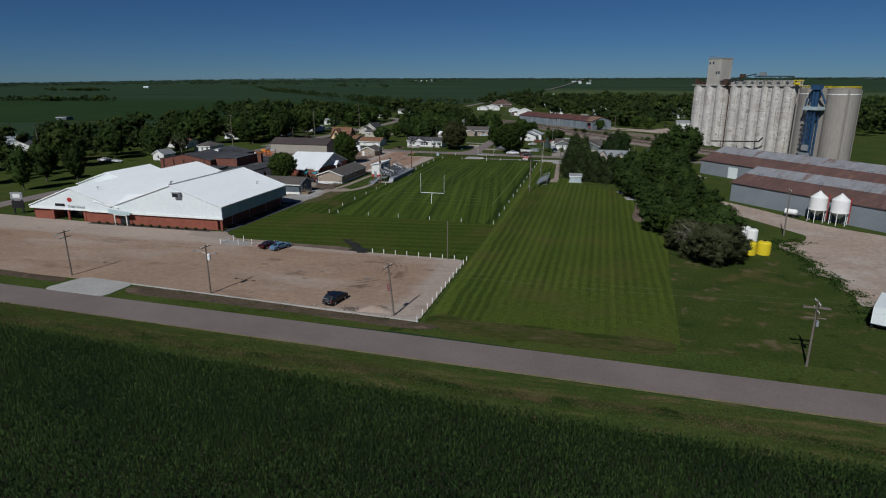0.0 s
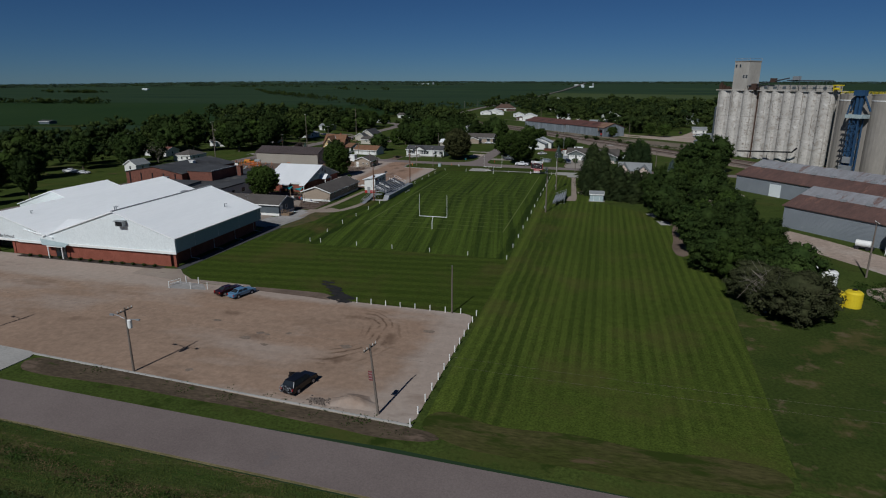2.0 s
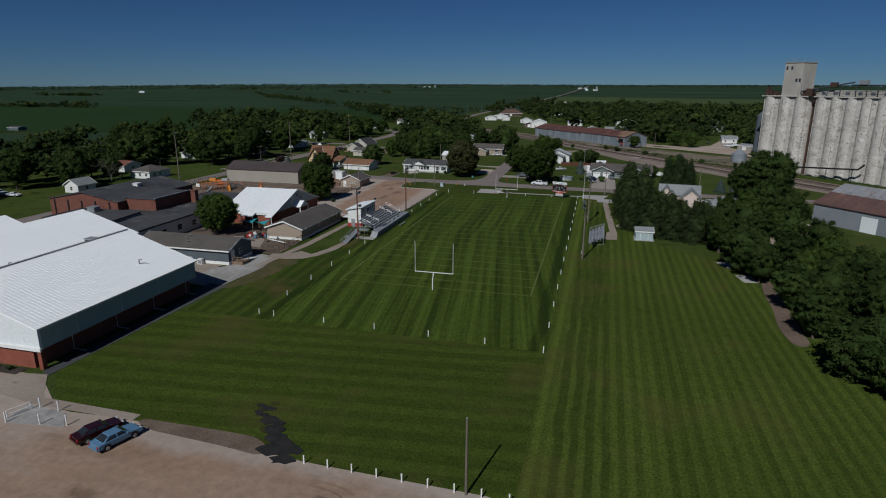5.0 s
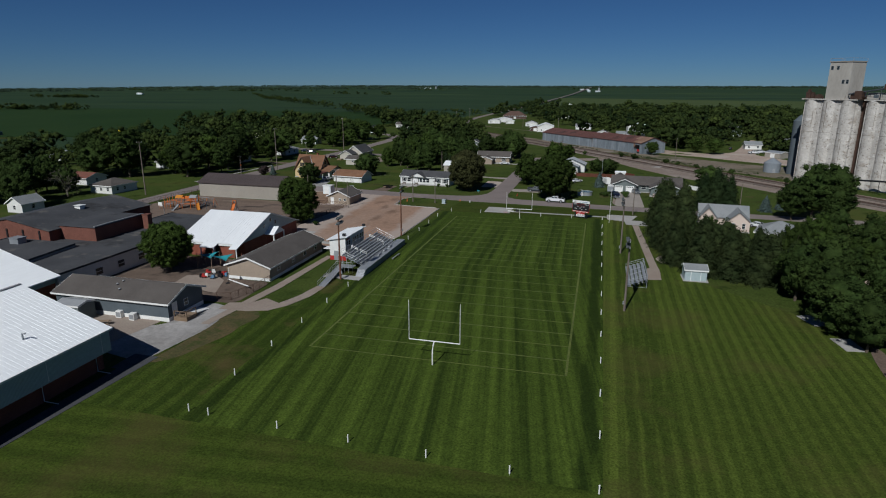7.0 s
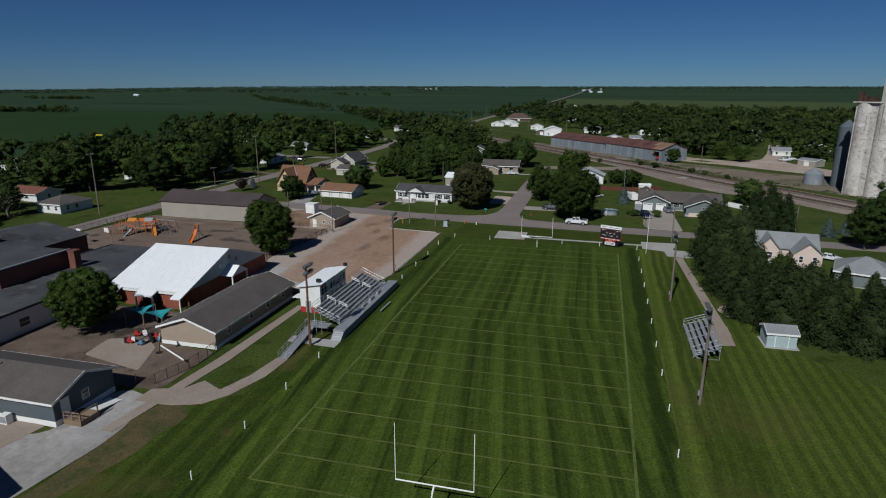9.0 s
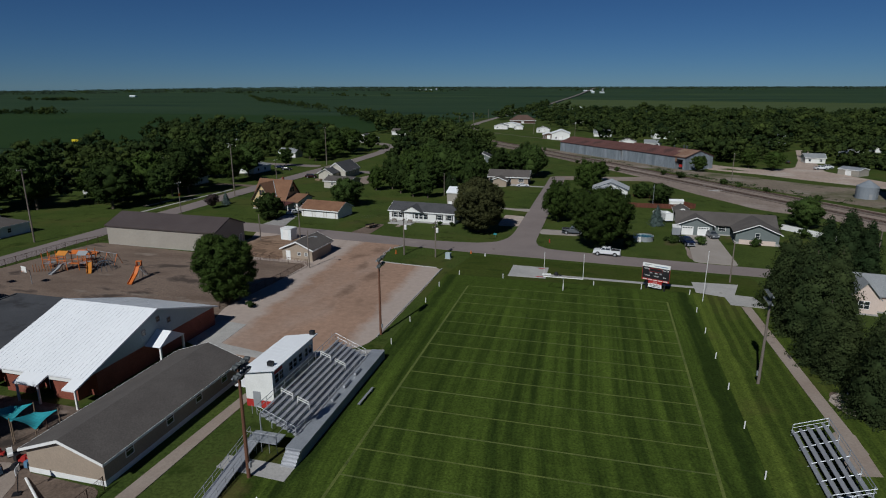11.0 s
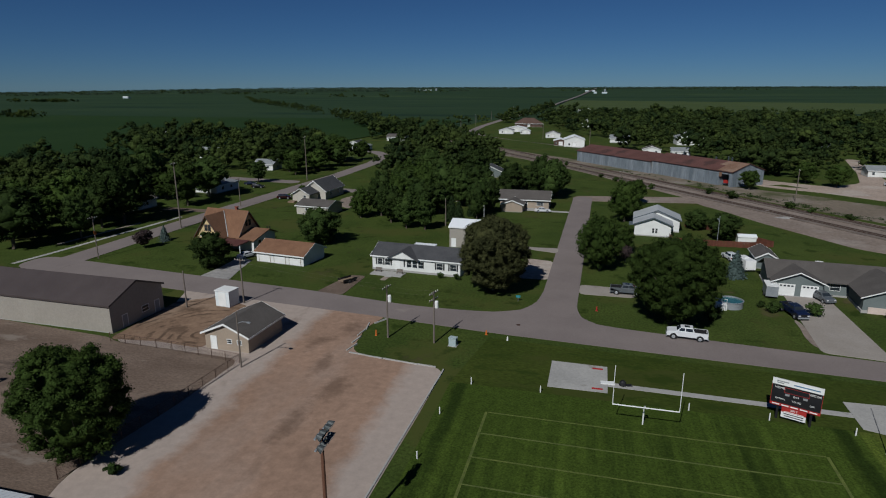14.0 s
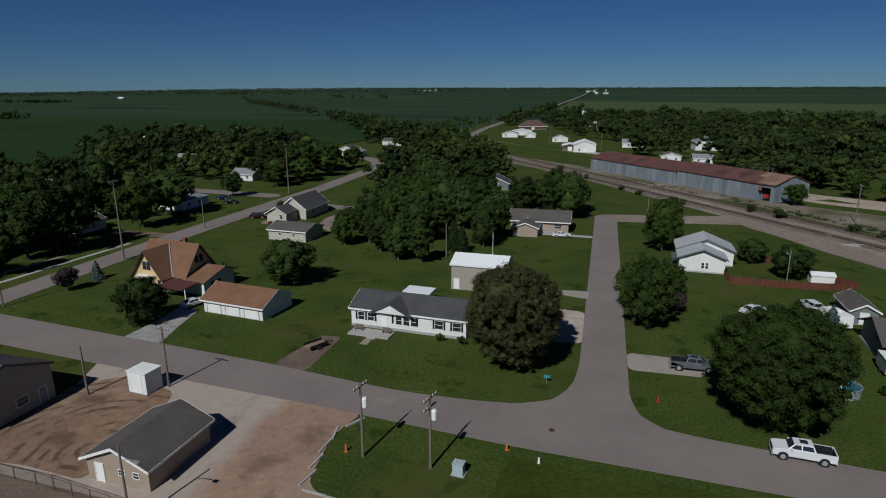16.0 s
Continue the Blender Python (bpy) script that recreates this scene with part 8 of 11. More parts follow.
# ---- flood-light poles ----
M_LAMP_DK = mat("tarnished_lamp_housing", (0.0609, 0.0696, 0.0696), (0.1044, 0.1131, 0.1131), 0.8, 6, 0.2, 0.5, metal=0.4)
def flood_pole(x, y, wood, face, label):
    o = thing("floodlight_pole", label, "light pole", x, y, face, group="floodlight poles")
    part("pole", tube((0, 0, -0.3), (0, 0, 12.4), 0.2, 0.13, 10), wood, o)
    for z in (11.2, 12.2):
        part("crossarm", box(-1.1, -0.08, z - 0.06, 1.1, 0.08, z + 0.06), M_GALV, o)
    for z in (11.2, 12.2):
        for s in (-0.95, -0.4, 0.4, 0.95):
            f = part("floodlight", moved(lathe([(0.1, -0.25), (0.18, -0.18), (0.33, 0.2), (0.33, 0.24)], 12), pose(s, 0.32, z + 0.2, -115, 0, 0)), M_LAMP_DK, o)
            part("lens", moved(tube((0, 0, 0.242), (0, 0, 0.25), 0.3, 0.3, 12), pose(s, 0.32, z + 0.2, -115, 0, 0)), M_GLASS, f)
    part("fuse_box", box(-0.15, 0.2, 1.2, 0.15, 0.36, 1.8), M_GALV, o)
    return o


flood_pole(-72.7, 197.4, M_WOOD_RED, -90, "reddish wooden floodlight pole beside the stands")
flood_pole(-72.4, 233.8, M_WOOD_RED, -90, "reddish wooden floodlight pole beside the dirt lot")
flood_pole(-19.8, 194.0, M_WOOD_POLE, 90, "grey wooden floodlight pole on the grass")
flood_pole(-19.5, 231.1, M_WOOD_POLE, 90, "grey wooden floodlight pole beside the path")


# ---- press box and stands ----
def press_box():
    o = thing("press_box", "white press box with red base", "press box", -78.7, 214.8)
    w, d = 3.7, 10.4
    part("base", box(-w / 2, -d / 2, -0.2, w / 2, d / 2, 1.0), M_RED, o, "red painted base")
    part("wall", join(box(-w / 2, -d / 2, 1.0, w / 2, d / 2, 4.5), profile_y([(-w / 2, 4.5), (w / 2, 4.5), (w / 2, 5.2)], -d / 2, d / 2)), M_WHITE_SIDING, o)
    q = ((-w / 2 - 0.6, -d / 2 - 0.4, 4.5), (-w / 2 - 0.6, d / 2 + 0.4, 4.5), (w / 2 + 0.6, d / 2 + 0.4, 5.4), (w / 2 + 0.6, -d / 2 - 0.4, 5.4))
    r = part("roof", roof_slab(*q, 0.12), M_ROOF_WHITE, o)
    part("standing_seams", ribs_on(*q, 0.45, 0.008, 0.04), M_ROOF_WHITE, r)
    for y in (-4.3, -3.2, -0.9, 0.2, 1.6, 3.2, 4.3):
        window_at(o, pose(w / 2 + 0.002, y, 0, 0, 0, -90), 3.1, 0.9, 1.1, M_WHITE)
    part("sign", box(w / 2 + 0.01, -4.7, 4.35, w / 2 + 0.05, -2.9, 4.75), M_RED, o)
    part("door", box(-0.9, -d / 2 - 0.04, 0.0, 0.1, -d / 2 - 0.004, 2.1), M_GREY_TRIM, o)
    part("loudspeaker", join(box(0.9, -d / 2 + 0.6, 5.3, 1.6, -d / 2 + 1.1, 5.8)), M_BLACK, o)
    part("loudspeaker", join(box(1.6, d / 2 - 0.3, 5.4, 2.2, d / 2 + 0.2, 5.9)), M_BLACK, o)
    part("awning", box(-w / 2 - 1.6, -d / 2 + 0.2, 2.3, -w / 2, -d / 2 + 2.2, 2.4), M_WHITE, o)
    return o


press_box()


def bleachers():
    o = thing("bleachers", "aluminium spectator stand with railings", "bleachers", 0, 0)
    y0, y1, xf = 203.4, 223.5, -68.9
    w0, w1 = 201.2, 226.0
    deck_z = 1.25
    part("front_walk", box(xf - 1.85, w0, deck_z - 0.12, xf, w1, deck_z), M_GALV, o)
    part("front_skirt", join(box(xf - 0.06, w0, 0.05, xf - 0.005, w1, deck_z - 0.13)), M_GREY_TRIM, o)
    n = 7
    for i in range(n):
        x = xf - 1.6 - i * 0.62
        z = deck_z + 0.05 + i * 0.28
        part("foot_plank", box(x - 0.58, y0 + 0.05, z - 0.07, x - 0.02, y1 - 0.05, z), M_ALU, o)
        part("seat_plank", box(x - 0.62, y0 + 0.05, z + 0.36, x - 0.38, y1 - 0.05, z + 0.41), M_ALU, o)
        part("riser", box(x - 0.64, y0 + 0.05, z, x - 0.625, y1 - 0.05, z + 0.26), M_GREY_TRIM, o)
    for k in range(10):
        y = y0 + 0.3 + k * (y1 - y0 - 0.6) / 9
        part("frame", join(box(xf - 1.6, y - 0.05, -0.1, xf - 1.5, y + 0.05, deck_z - 0.12), box(xf - 6.2, y - 0.05, -0.1, xf - 6.1, y + 0.05, deck_z + 1.9), tube((xf - 1.7, y, deck_z - 0.15), (xf - 6.15, y, deck_z + 1.85), 0.06, 0.06, 6)), M_GALV, o)
    for y in (y0, y1):
        pts = [(xf - 1.8, y, deck_z + 1.1), (xf - 6.2, y, deck_z + 3.0)]
        part("end_rail", join(path_tube(pts, 0.035), path_tube([(a, b, c - 0.5) for a, b, c in pts], 0.025), *[tube((xf - 1.8 - 1.0 * k, y, deck_z + 0.1 + 0.37 * k), (xf - 1.8 - 1.0 * k, y, deck_z + 1.1 + 0.37 * k), 0.03, 0.03, 6) for k in range(6)]), M_ALU, o)
    part("back_rail", join(tube((xf - 6.25, y0, deck_z + 3.0), (xf - 6.25, y1, deck_z + 3.0), 0.035), tube((xf - 6.25, y0, deck_z + 2.5), (xf - 6.25, y1, deck_z + 2.5), 0.03), *[tube((xf - 6.25, y0 + 2.0 * k, deck_z + 1.9), (xf - 6.25, y0 + 2.0 * k, deck_z + 3.0), 0.03, 0.03, 6) for k in range(11)]), M_ALU, o)
    part("front_rail", join(*[tube((xf - 1.75, y0 + 2.0 * k, deck_z), (xf - 1.75, y0 + 2.0 * k, deck_z + 1.0), 0.03, 0.03, 6) for k in range(11)], tube((xf - 1.75, y0, deck_z + 0.55), (xf - 1.75, y1, deck_z + 0.55), 0.025, 0.025, 6)), M_ALU, o)
    for y in (y0 + 5.0, y1 - 5.0):
        for s, zz in ((2.4, 1.7), (4.4, 2.5)):
            part("aisle_rail", join(tube((xf - s, y - 0.6, deck_z + zz - 0.2), (xf - s - 1.4, y - 0.6, deck_z + zz + 0.35), 0.05), tube((xf - s, y - 0.6, deck_z + zz - 0.5), (xf - s - 1.4, y - 0.6, deck_z + zz + 0.05), 0.05), tube((xf - s, y - 0.6, deck_z + zz - 1.1), (xf - s, y - 0.6, deck_z + zz - 0.2), 0.04), tube((xf - s - 1.4, y - 0.6, deck_z + zz - 0.6), (xf - s - 1.4, y - 0.6, deck_z + zz + 0.35), 0.04)), M_WHITE, o)
    st = part("stair", join(*[box(xf - 1.7, w0 - 0.3 * (5 - k), -0.05, xf - 0.05, w0 - 0.3 * (4 - k) - 0.005, 0.24 * (k + 1)) for k in range(5)]), M_ALU, o)
    part("landing", box(xf - 6.6, y0 - 1.9, deck_z - 0.1, xf - 3.0, y0 - 0.01, deck_z), M_GALV, o)
    part("landing_rail", join(tube((xf - 6.6, y0 - 1.9, deck_z + 1), (xf - 3.0, y0 - 1.9, deck_z + 1), 0.03), tube((xf - 3.0, y0 - 1.9, deck_z + 1), (xf - 3.0, y0, deck_z + 1), 0.03), *[tube((xf - 6.6 + 0.9 * k, y0 - 1.9, -0.1), (xf - 6.6 + 0.9 * k, y0 - 1.9, deck_z + 1), 0.035, 0.035, 6) for k in range(5)]), M_ALU, o)
    ramp = part("ramp", ([(-75.6, 202.6, 1.22), (-74.2, 202.6, 1.22), (-73.7, 192.4, 0.08), (-75.1, 192.4, 0.08), (-75.6, 202.6, 1.1), (-74.2, 202.6, 1.1), (-73.7, 192.4, 0.0), (-75.1, 192.4, 0.0)], [(0, 1, 2, 3), (7, 6, 5, 4), (0, 4, 5, 1), (1, 5, 6, 2), (2, 6, 7, 3), (3, 7, 4, 0)]), M_ALU, o)
    for off in (0, 1.4):
        part("ramp_rail", join(tube((-75.6 + off, 202.6, 2.15), (-75.1 + off, 192.4, 1.0), 0.035), tube((-75.6 + off, 202.6, 1.7), (-75.1 + off, 192.4, 0.55), 0.025),
                               *[tube((-75.6 + off + k / 14.0, 202.6 - 1.457 * k, 0.0), (-75.6 + off + k / 14.0, 202.6 - 1.457 * k, 2.15 - 0.164 * k), 0.03, 0.03, 6) for k in range(8)]), M_ALU, ramp)
    for k in range(3):
        part("bench", join(box(xf - 1.2, y0 + 7.5 + 3.4 * k, deck_z + 0.1, xf - 0.9, y0 + 9.2 + 3.4 * k, deck_z + 0.42)), M_ALU, o)
    return o


bleachers()
sheet("pavement", [(-76.8, 198), (-69, 197.6), (-69, 200), (-76.8, 200.1)], 0.08, M_CONCRETE, "concrete slab before the stands")
tb = thing("team_bench", "long low aluminium bench on the grass", "bench", -67.3, 214.8, 88)
part("seat", box(-2.2, -0.14, 0.38, 2.2, 0.14, 0.43), M_ALU, tb)
for x in (-1.7, 1.7):
    part("leg", box(x - 0.04, -0.13, -0.02, x + 0.04, 0.13, 0.38), M_ALU, tb)


def small_bleachers():
    o = thing("small_bleachers", "small grey aluminium bleachers on grass", "bleachers", -18.9, 213.2)
    for i in range(5):
        part("seat_plank", box(0.1 + i * 0.7, -6.2, 0.4 + i * 0.32, 0.44 + i * 0.7, 6.2, 0.46 + i * 0.32), M_ALU, o)
        part("foot_plank", box(0.5 + i * 0.7, -6.2, 0.16 + i * 0.32, 0.74 + i * 0.7, 6.2, 0.21 + i * 0.32), M_GALV, o)
    for y in (-5.8, -2.9, 0.0, 2.9, 5.8):
        part("frame", join(tube((0.1, y, 0.3), (3.6, y, 1.85), 0.05, 0.05, 6), tube((3.5, y, -0.1), (3.5, y, 2.5), 0.05, 0.05, 6), tube((0.2, y, -0.1), (0.2, y, 0.4), 0.05, 0.05, 6), tube((0, y, 0.02), (3.6, y, 0.02), 0.05, 0.05, 6)), M_GALV, o)
    part("back_rail", join(tube((3.55, -6.1, 2.5), (3.55, 6.1, 2.5), 0.04, 0.04, 6), tube((3.55, -6.1, 2.1), (3.55, 6.1, 2.1), 0.03, 0.03, 6)), M_GALV, o)
    for y in (-6.1, 6.1):
        part("side_rail", join(tube((0.2, y, 1.2), (3.55, y, 2.5), 0.04, 0.04, 6), tube((0.2, y, 0.8), (3.55, y, 2.1), 0.03, 0.03, 6), tube((0.2, y, 0.2), (0.2, y, 1.2), 0.04, 0.04, 6)), M_GALV, o)
    return o


small_bleachers()
sheet("pavement", [(-14.1, 220.4), (-12.3, 221.6), (-12.2, 213.1), (-14.8, 212.6)], 0.1, M_WALK, "tan concrete slab beside the small bleachers")
sheet("dirt_patch", [(-11.9, 230.2), (-10.6, 231.4), (-9.4, 229.6), (-8.6, 226.2), (-9.2, 224.4), (-10.6, 225.2), (-11.4, 227.4)], 0.07, M_DIRT, "bare worn earth patch in the grass")
for x, y in ((-9.9, 229.2), (-9.2, 226.0)):
    o = thing("marker", "short white pipe in the worn earth", "post", x, y, group="white pipes")
    part("pipe", tube((0, 0, -0.1), (0, 0, 0.9), 0.11, 0.11, 8), M_WHITE, o)


def scoreboard():
    o = thing("scoreboard", "black football scoreboard with white and red strips", "scoreboard", -29.6, 266.6, -22)
    w = 5.0
    for x in (-1.7, 1.7):
        part("post", box(x - 0.12, 0.12, -0.2, x + 0.12, 0.36, 4.9), M_BLACK, o)
    b = part("board", box(-w / 2, -0.12, 2.2, w / 2, 0.1, 4.45), M_BLACK, o)
    for x in (-w / 2 - 0.04, w / 2):
        part("border", box(x, -0.14, 2.2, x + 0.04, 0.1, 4.45), M_RED, b)
    part("clock_frame", join(box(-1.25, -0.14, 4.22, 1.25, -0.122, 4.26), box(-1.25, -0.14, 3.62, 1.25, -0.122, 3.66), box(-1.25, -0.14, 3.66, -1.21, -0.122, 4.22), box(1.21, -0.14, 3.66, 1.25, -0.122, 4.22)), M_RED, b)
    s = part("sponsor_panel", box(-w / 2 - 0.05, -0.13, 4.46, w / 2 + 0.05, 0.1, 5.15), M_WHITE, o)
    part("mark", join(box(-2.1, -0.145, 4.85, -0.9, -0.132, 4.97), box(-2.1, -0.145, 4.65, -1.4, -0.132, 4.77)), M_GREY_TRIM, s)
    part("mark", join(box(-0.4, -0.145, 4.72, 2.2, -0.132, 4.85)), M_CAR_BLUE, s)
    r = part("red_strip", box(-w / 2 - 0.04, -0.13, 1.85, w / 2 + 0.04, 0.1, 2.19), M_RED, o)
    for k in range(5):
        part("strip_bar", box(-2.3 + k * 0.95, -0.145, 1.95, -1.55 + k * 0.95, -0.132, 2.09), M_WHITE, r)
    l = part("lower_sign", box(-1.25, -0.12, 0.55, 1.25, 0.05, 1.2), M_WHITE, o)
    for x, z in ((-1.0, 0.98), (-0.9, 0.72)):
        part("sign_bar", box(x, -0.14, z, 1.0, -0.122, z + 0.1), M_BLACK, l)
    y = part("year_sign", box(-1.25, -0.12, 1.22, 1.25, 0.05, 1.8), M_RED, o)
    part("year_bar", box(-1.0, -0.14, 1.26, 1.0, -0.122, 1.33), M_WHITE, y)
    f = pose(0, -0.13, 0, 90, 0, 0)
    for body, x, z, size in (("HOME", -1.75, 4.1, 0.36), ("VISITOR", 1.8, 4.1, 0.34), ("QTR", 0, 3.35, 0.3), ("DOWN", -1.55, 2.75, 0.3), ("TO GO", 0.1, 2.75, 0.3), ("ON", 1.65, 2.75, 0.3)):
        words("lettering", body, size, M_WHITE, o, pose(x, -0.14, z, 90, 0, 0))
    words("lettering", "2012", 0.36, M_WHITE, o, pose(0, -0.14, 1.58, 90, 0, 0))
    for x in (-0.9, 0.9):
        part("bulb_panel", box(x - 0.22, -0.13, 3.25, x + 0.22, -0.122, 3.5), M_GREY_TRIM, b)
    return o


scoreboard()
for y in (269.3, 275.1):
    tagged(part("painted_mark", box(-52.2, y - 0.22, 0.1, -50.8, y + 0.22, 0.106), M_RED), "red painted mark on the pad", "marking", "", "structure")
mk = thing("throwing_board", "pale wooden board on the pad", "board", -50.2, 271.2, 5)
part("board", box(-0.9, -0.4, 0.09, 0.9, 0.4, 0.2), M_WHITE, mk)
bg = thing("equipment_bag", "black bag lying on the runway", "bag", -48.3, 271.0, 15)
part("body", join(lathe([(0.35, 0.05), (0.5, 0.2), (0.4, 0.6), (0.2, 0.8)], 10)), M_BLACK, bg)
part("flap", box(0.5, -0.3, 0.06, 1.2, 0.3, 0.16), M_BLACK, bg)

# marks in the gravel lot
M_SCORCH = mat("scorched_grass", (0.0348, 0.02958, 0.01392), (0.03915, 0.0435, 0.01044), 0.8, 3, 0.4, 0.95, spec=0.06)
M_RUT = mat("churned_rut_gravel", (0.1305, 0.1001, 0.0783), (0.2088, 0.161, 0.1261), 0.5, 3, 0.3, 0.95, bump=0.03)
for x, y, r in ((-54.3, 96.2, 1.1), (-53.0, 98.2, 0.7), (-50.3, 94.8, 0.6), (-48.9, 99.2, 0.5), (-55.6, 85.6, 0.7), (-51.6, 98.0, 0.5), (-62, 101, 0.6), (-39, 97, 0.9), (-29, 105, 0.9)):
    rr = np.random.default_rng(int(abs(x * 10)))
    tagged(part("mud_spot", prism([(x + r * rr.uniform(0.5, 1.3) * math.cos(k * 0.7), y + r * 0.7 * rr.uniform(0.5, 1.3) * math.sin(k * 0.7)) for k in range(9)], 0.03, 0.079), M_RUT), "dark damp spot on the gravel", "stain", "mud spots", "structure")
rr = np.random.default_rng(61)
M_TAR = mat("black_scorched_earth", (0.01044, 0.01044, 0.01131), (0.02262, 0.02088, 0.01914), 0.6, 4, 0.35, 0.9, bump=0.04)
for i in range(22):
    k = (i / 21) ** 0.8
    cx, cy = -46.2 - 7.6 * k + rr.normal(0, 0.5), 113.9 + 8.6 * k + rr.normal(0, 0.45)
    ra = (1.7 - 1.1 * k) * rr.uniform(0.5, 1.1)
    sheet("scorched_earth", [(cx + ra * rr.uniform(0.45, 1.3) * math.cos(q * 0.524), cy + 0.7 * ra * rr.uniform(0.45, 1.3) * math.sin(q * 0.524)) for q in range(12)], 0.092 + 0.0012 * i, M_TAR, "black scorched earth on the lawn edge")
for x, y, r in ((-50.6, 117.8, 0.9), (-51.8, 119.6, 0.7), (-53.4, 121.6, 0.8), (-52.6, 123.0, 0.5), (-49.4, 116.4, 1.0)):
    sheet("scorch_mark", [(x + r * rr.uniform(0.4, 1.3) * math.cos(k * 0.7), y + r * rr.uniform(0.4, 1.3) * math.sin(k * 0.7)) for k in range(9)], 0.075, M_SCORCH, "brown scorched spot on the lawn")
sheet("dirt_strip", [(-66.2, 116.3), (-54.1, 116.4), (-49.9, 116.2), (-47.9, 113.2), (-53.1, 113.9), (-63.9, 114.6)], 0.085, M_DIRT, "bare dark earth between lot and lawn")
sheet("pavement", [(-79.6, 111.7), (-72.2, 112.6), (-74.6, 115.1), (-80.4, 115.6)], 0.1, M_GRAVEL_GREY, "pale stone pad in the lot")
sheet("pavement", [(-92, 117.4), (-80, 115.7), (-66, 115.6), (-66, 116.9), (-80, 117.2), (-84.5, 122), (-92, 121)], 0.092, M_WALK, "tan walk along the lot")
for x, y in ((-79.2, 111.8), (-75.2, 112.4), (-72.2, 113), (-78.2, 115.2), (-75.6, 115.2)):
    o = thing("guard_post", "white guard post round a utility pit", "post", x, y, group="guard posts")
    part("post", tube((0, 0, -0.2), (0, 0, 1.3), 0.08, 0.08, 8), M_WHITE, o)
    part("cap", lathe([(0.08, 1.3), (0.05, 1.35), (0.02, 1.37)], 8), M_WHITE, o)
gt = thing("pipe_gate", "low white pipe barrier at the lot", "barrier", -79.4, 113.6, 70)
part("bar", join(tube((-1.2, 0, 1.0), (1.2, 0, 1.0), 0.05), tube((-1.2, 0, 0.5), (1.2, 0, 0.5), 0.05)), M_WHITE, gt)
part("leg", join(tube((-1.2, 0, -0.1), (-1.2, 0, 1.0), 0.05)), M_WHITE, gt)
part("leg", join(tube((1.2, 0, -0.1), (1.2, 0, 1.0), 0.05)), M_WHITE, gt)
# school sign
sg = thing("school_sign", "dark two-post sign with white board", "sign", -151.5, 126.5, 20)
for x in (-1.1, 1.1):
    part("post", box(x - 0.15, -0.15, -0.2, x + 0.15, 0.15, 6.2), M_BLACK, sg)
part("board", box(-1.5, -0.2, 4.0, 1.5, 0.2, 6.0), M_GREY_TRIM, sg)
part("panel", box(-1.5, -0.2, 1.6, 1.5, 0.2, 3.5), M_BLACK, sg)
part("emblem", box(-0.9, -0.23, 4.5, 0.9, -0.203, 5.5), M_WHITE, sg)


# heaps at the lot's corner
def heap(name, label, x, y, rx, ry, h, material, seed, category="heap"):
    g_ = np.random.default_rng(seed)
    n, rings = 22, 7
    v, f = [(x, y, h * 0.95)], []
    for k in range(1, rings + 1):
        q = k / rings
        for i in range(n):
            a = 2 * math.pi * i / n
            w = q * (1 + 0.14 * math.sin(3 * a + seed) + 0.08 * math.sin(7 * a))
            z = h * (0.5 + 0.5 * math.cos(math.pi * q)) * g_.uniform(0.82, 1.12) - (0.06 if k == rings else 0)
            v.append((x + rx * w * math.cos(a), y + ry * w * math.sin(a), z))
    f += [(0, 1 + i, 1 + (i + 1) % n) for i in range(n)]
    for k in range(rings - 1):
        f += [(1 + k * n + i, 1 + (k + 1) * n + i, 1 + (k + 1) * n + (i + 1) % n, 1 + k * n + (i + 1) % n) for i in range(n)]
    return tagged(part(name, (v, f), material, smooth=True), label, category)


heap("sand_heap", "low heap of pale gravel on the lot", -32.2, 83.3, 3.7, 2.1, 0.75, M_GRAVEL, 3)
heap("gravel_mound", "spread mound of pale stone by the railway", -1.2, 399.5, 3.4, 2.0, 0.5, M_GRAVEL_GREY, 11)
heap("gravel_mound", "spread mound of pale stone by the railway", 1.9, 390.0, 5.0, 1.6, 0.45, M_GRAVEL_GREY, 13)


def rubble(x, y, n, seed):
    g_ = np.random.default_rng(seed)
    out = []
    for i in range(n):
        r = g_.uniform(0.05, 0.17)
        c = (x + g_.normal(0, 0.6), y + g_.normal(0, 0.4), 0.07 + r * 0.4)
        out.append(moved(box(-r, -r * 0.7, -r * 0.5, r, r * 0.7, r * 0.5), pose(*c, g_.uniform(0, 90), g_.uniform(0, 40), g_.uniform(0, 180))))
    return tagged(part("rubble", join(*out), M_BALLAST), "small heap of grey broken stone lumps", "rubble", "", "stuff")


rubble(-36.2, 82.5, 110, 8)
# stone bed and shed slab beside the conifers
sheet("flower_bed", [(-10.0 + 2.1 * math.cos(k * 0.6) * (1 + 0.1 * math.sin(3 * k)), 228 + 2.9 * math.sin(k * 0.6)) for k in range(10)], 0.08, M_GRAVEL, "round pinkish stone bed under trees")
sheet("slab", [(-8.2, 213.5), (-3.6, 213.6), (-3.4, 218), (-8.3, 217.9)], 0.09, M_CONCRETE, "pale concrete slab under the shed")
vp = thing("vent_post", "short white pipe in a stone bed", "pipe", -10.2, 228.6)
part("pipe", tube((0, 0, -0.1), (0, 0, 1.2), 0.09, 0.09, 8), M_WHITE, vp)
part("cap", lathe([(0.12, 1.2), (0.12, 1.28), (0.03, 1.34)], 8), M_WHITE, vp)

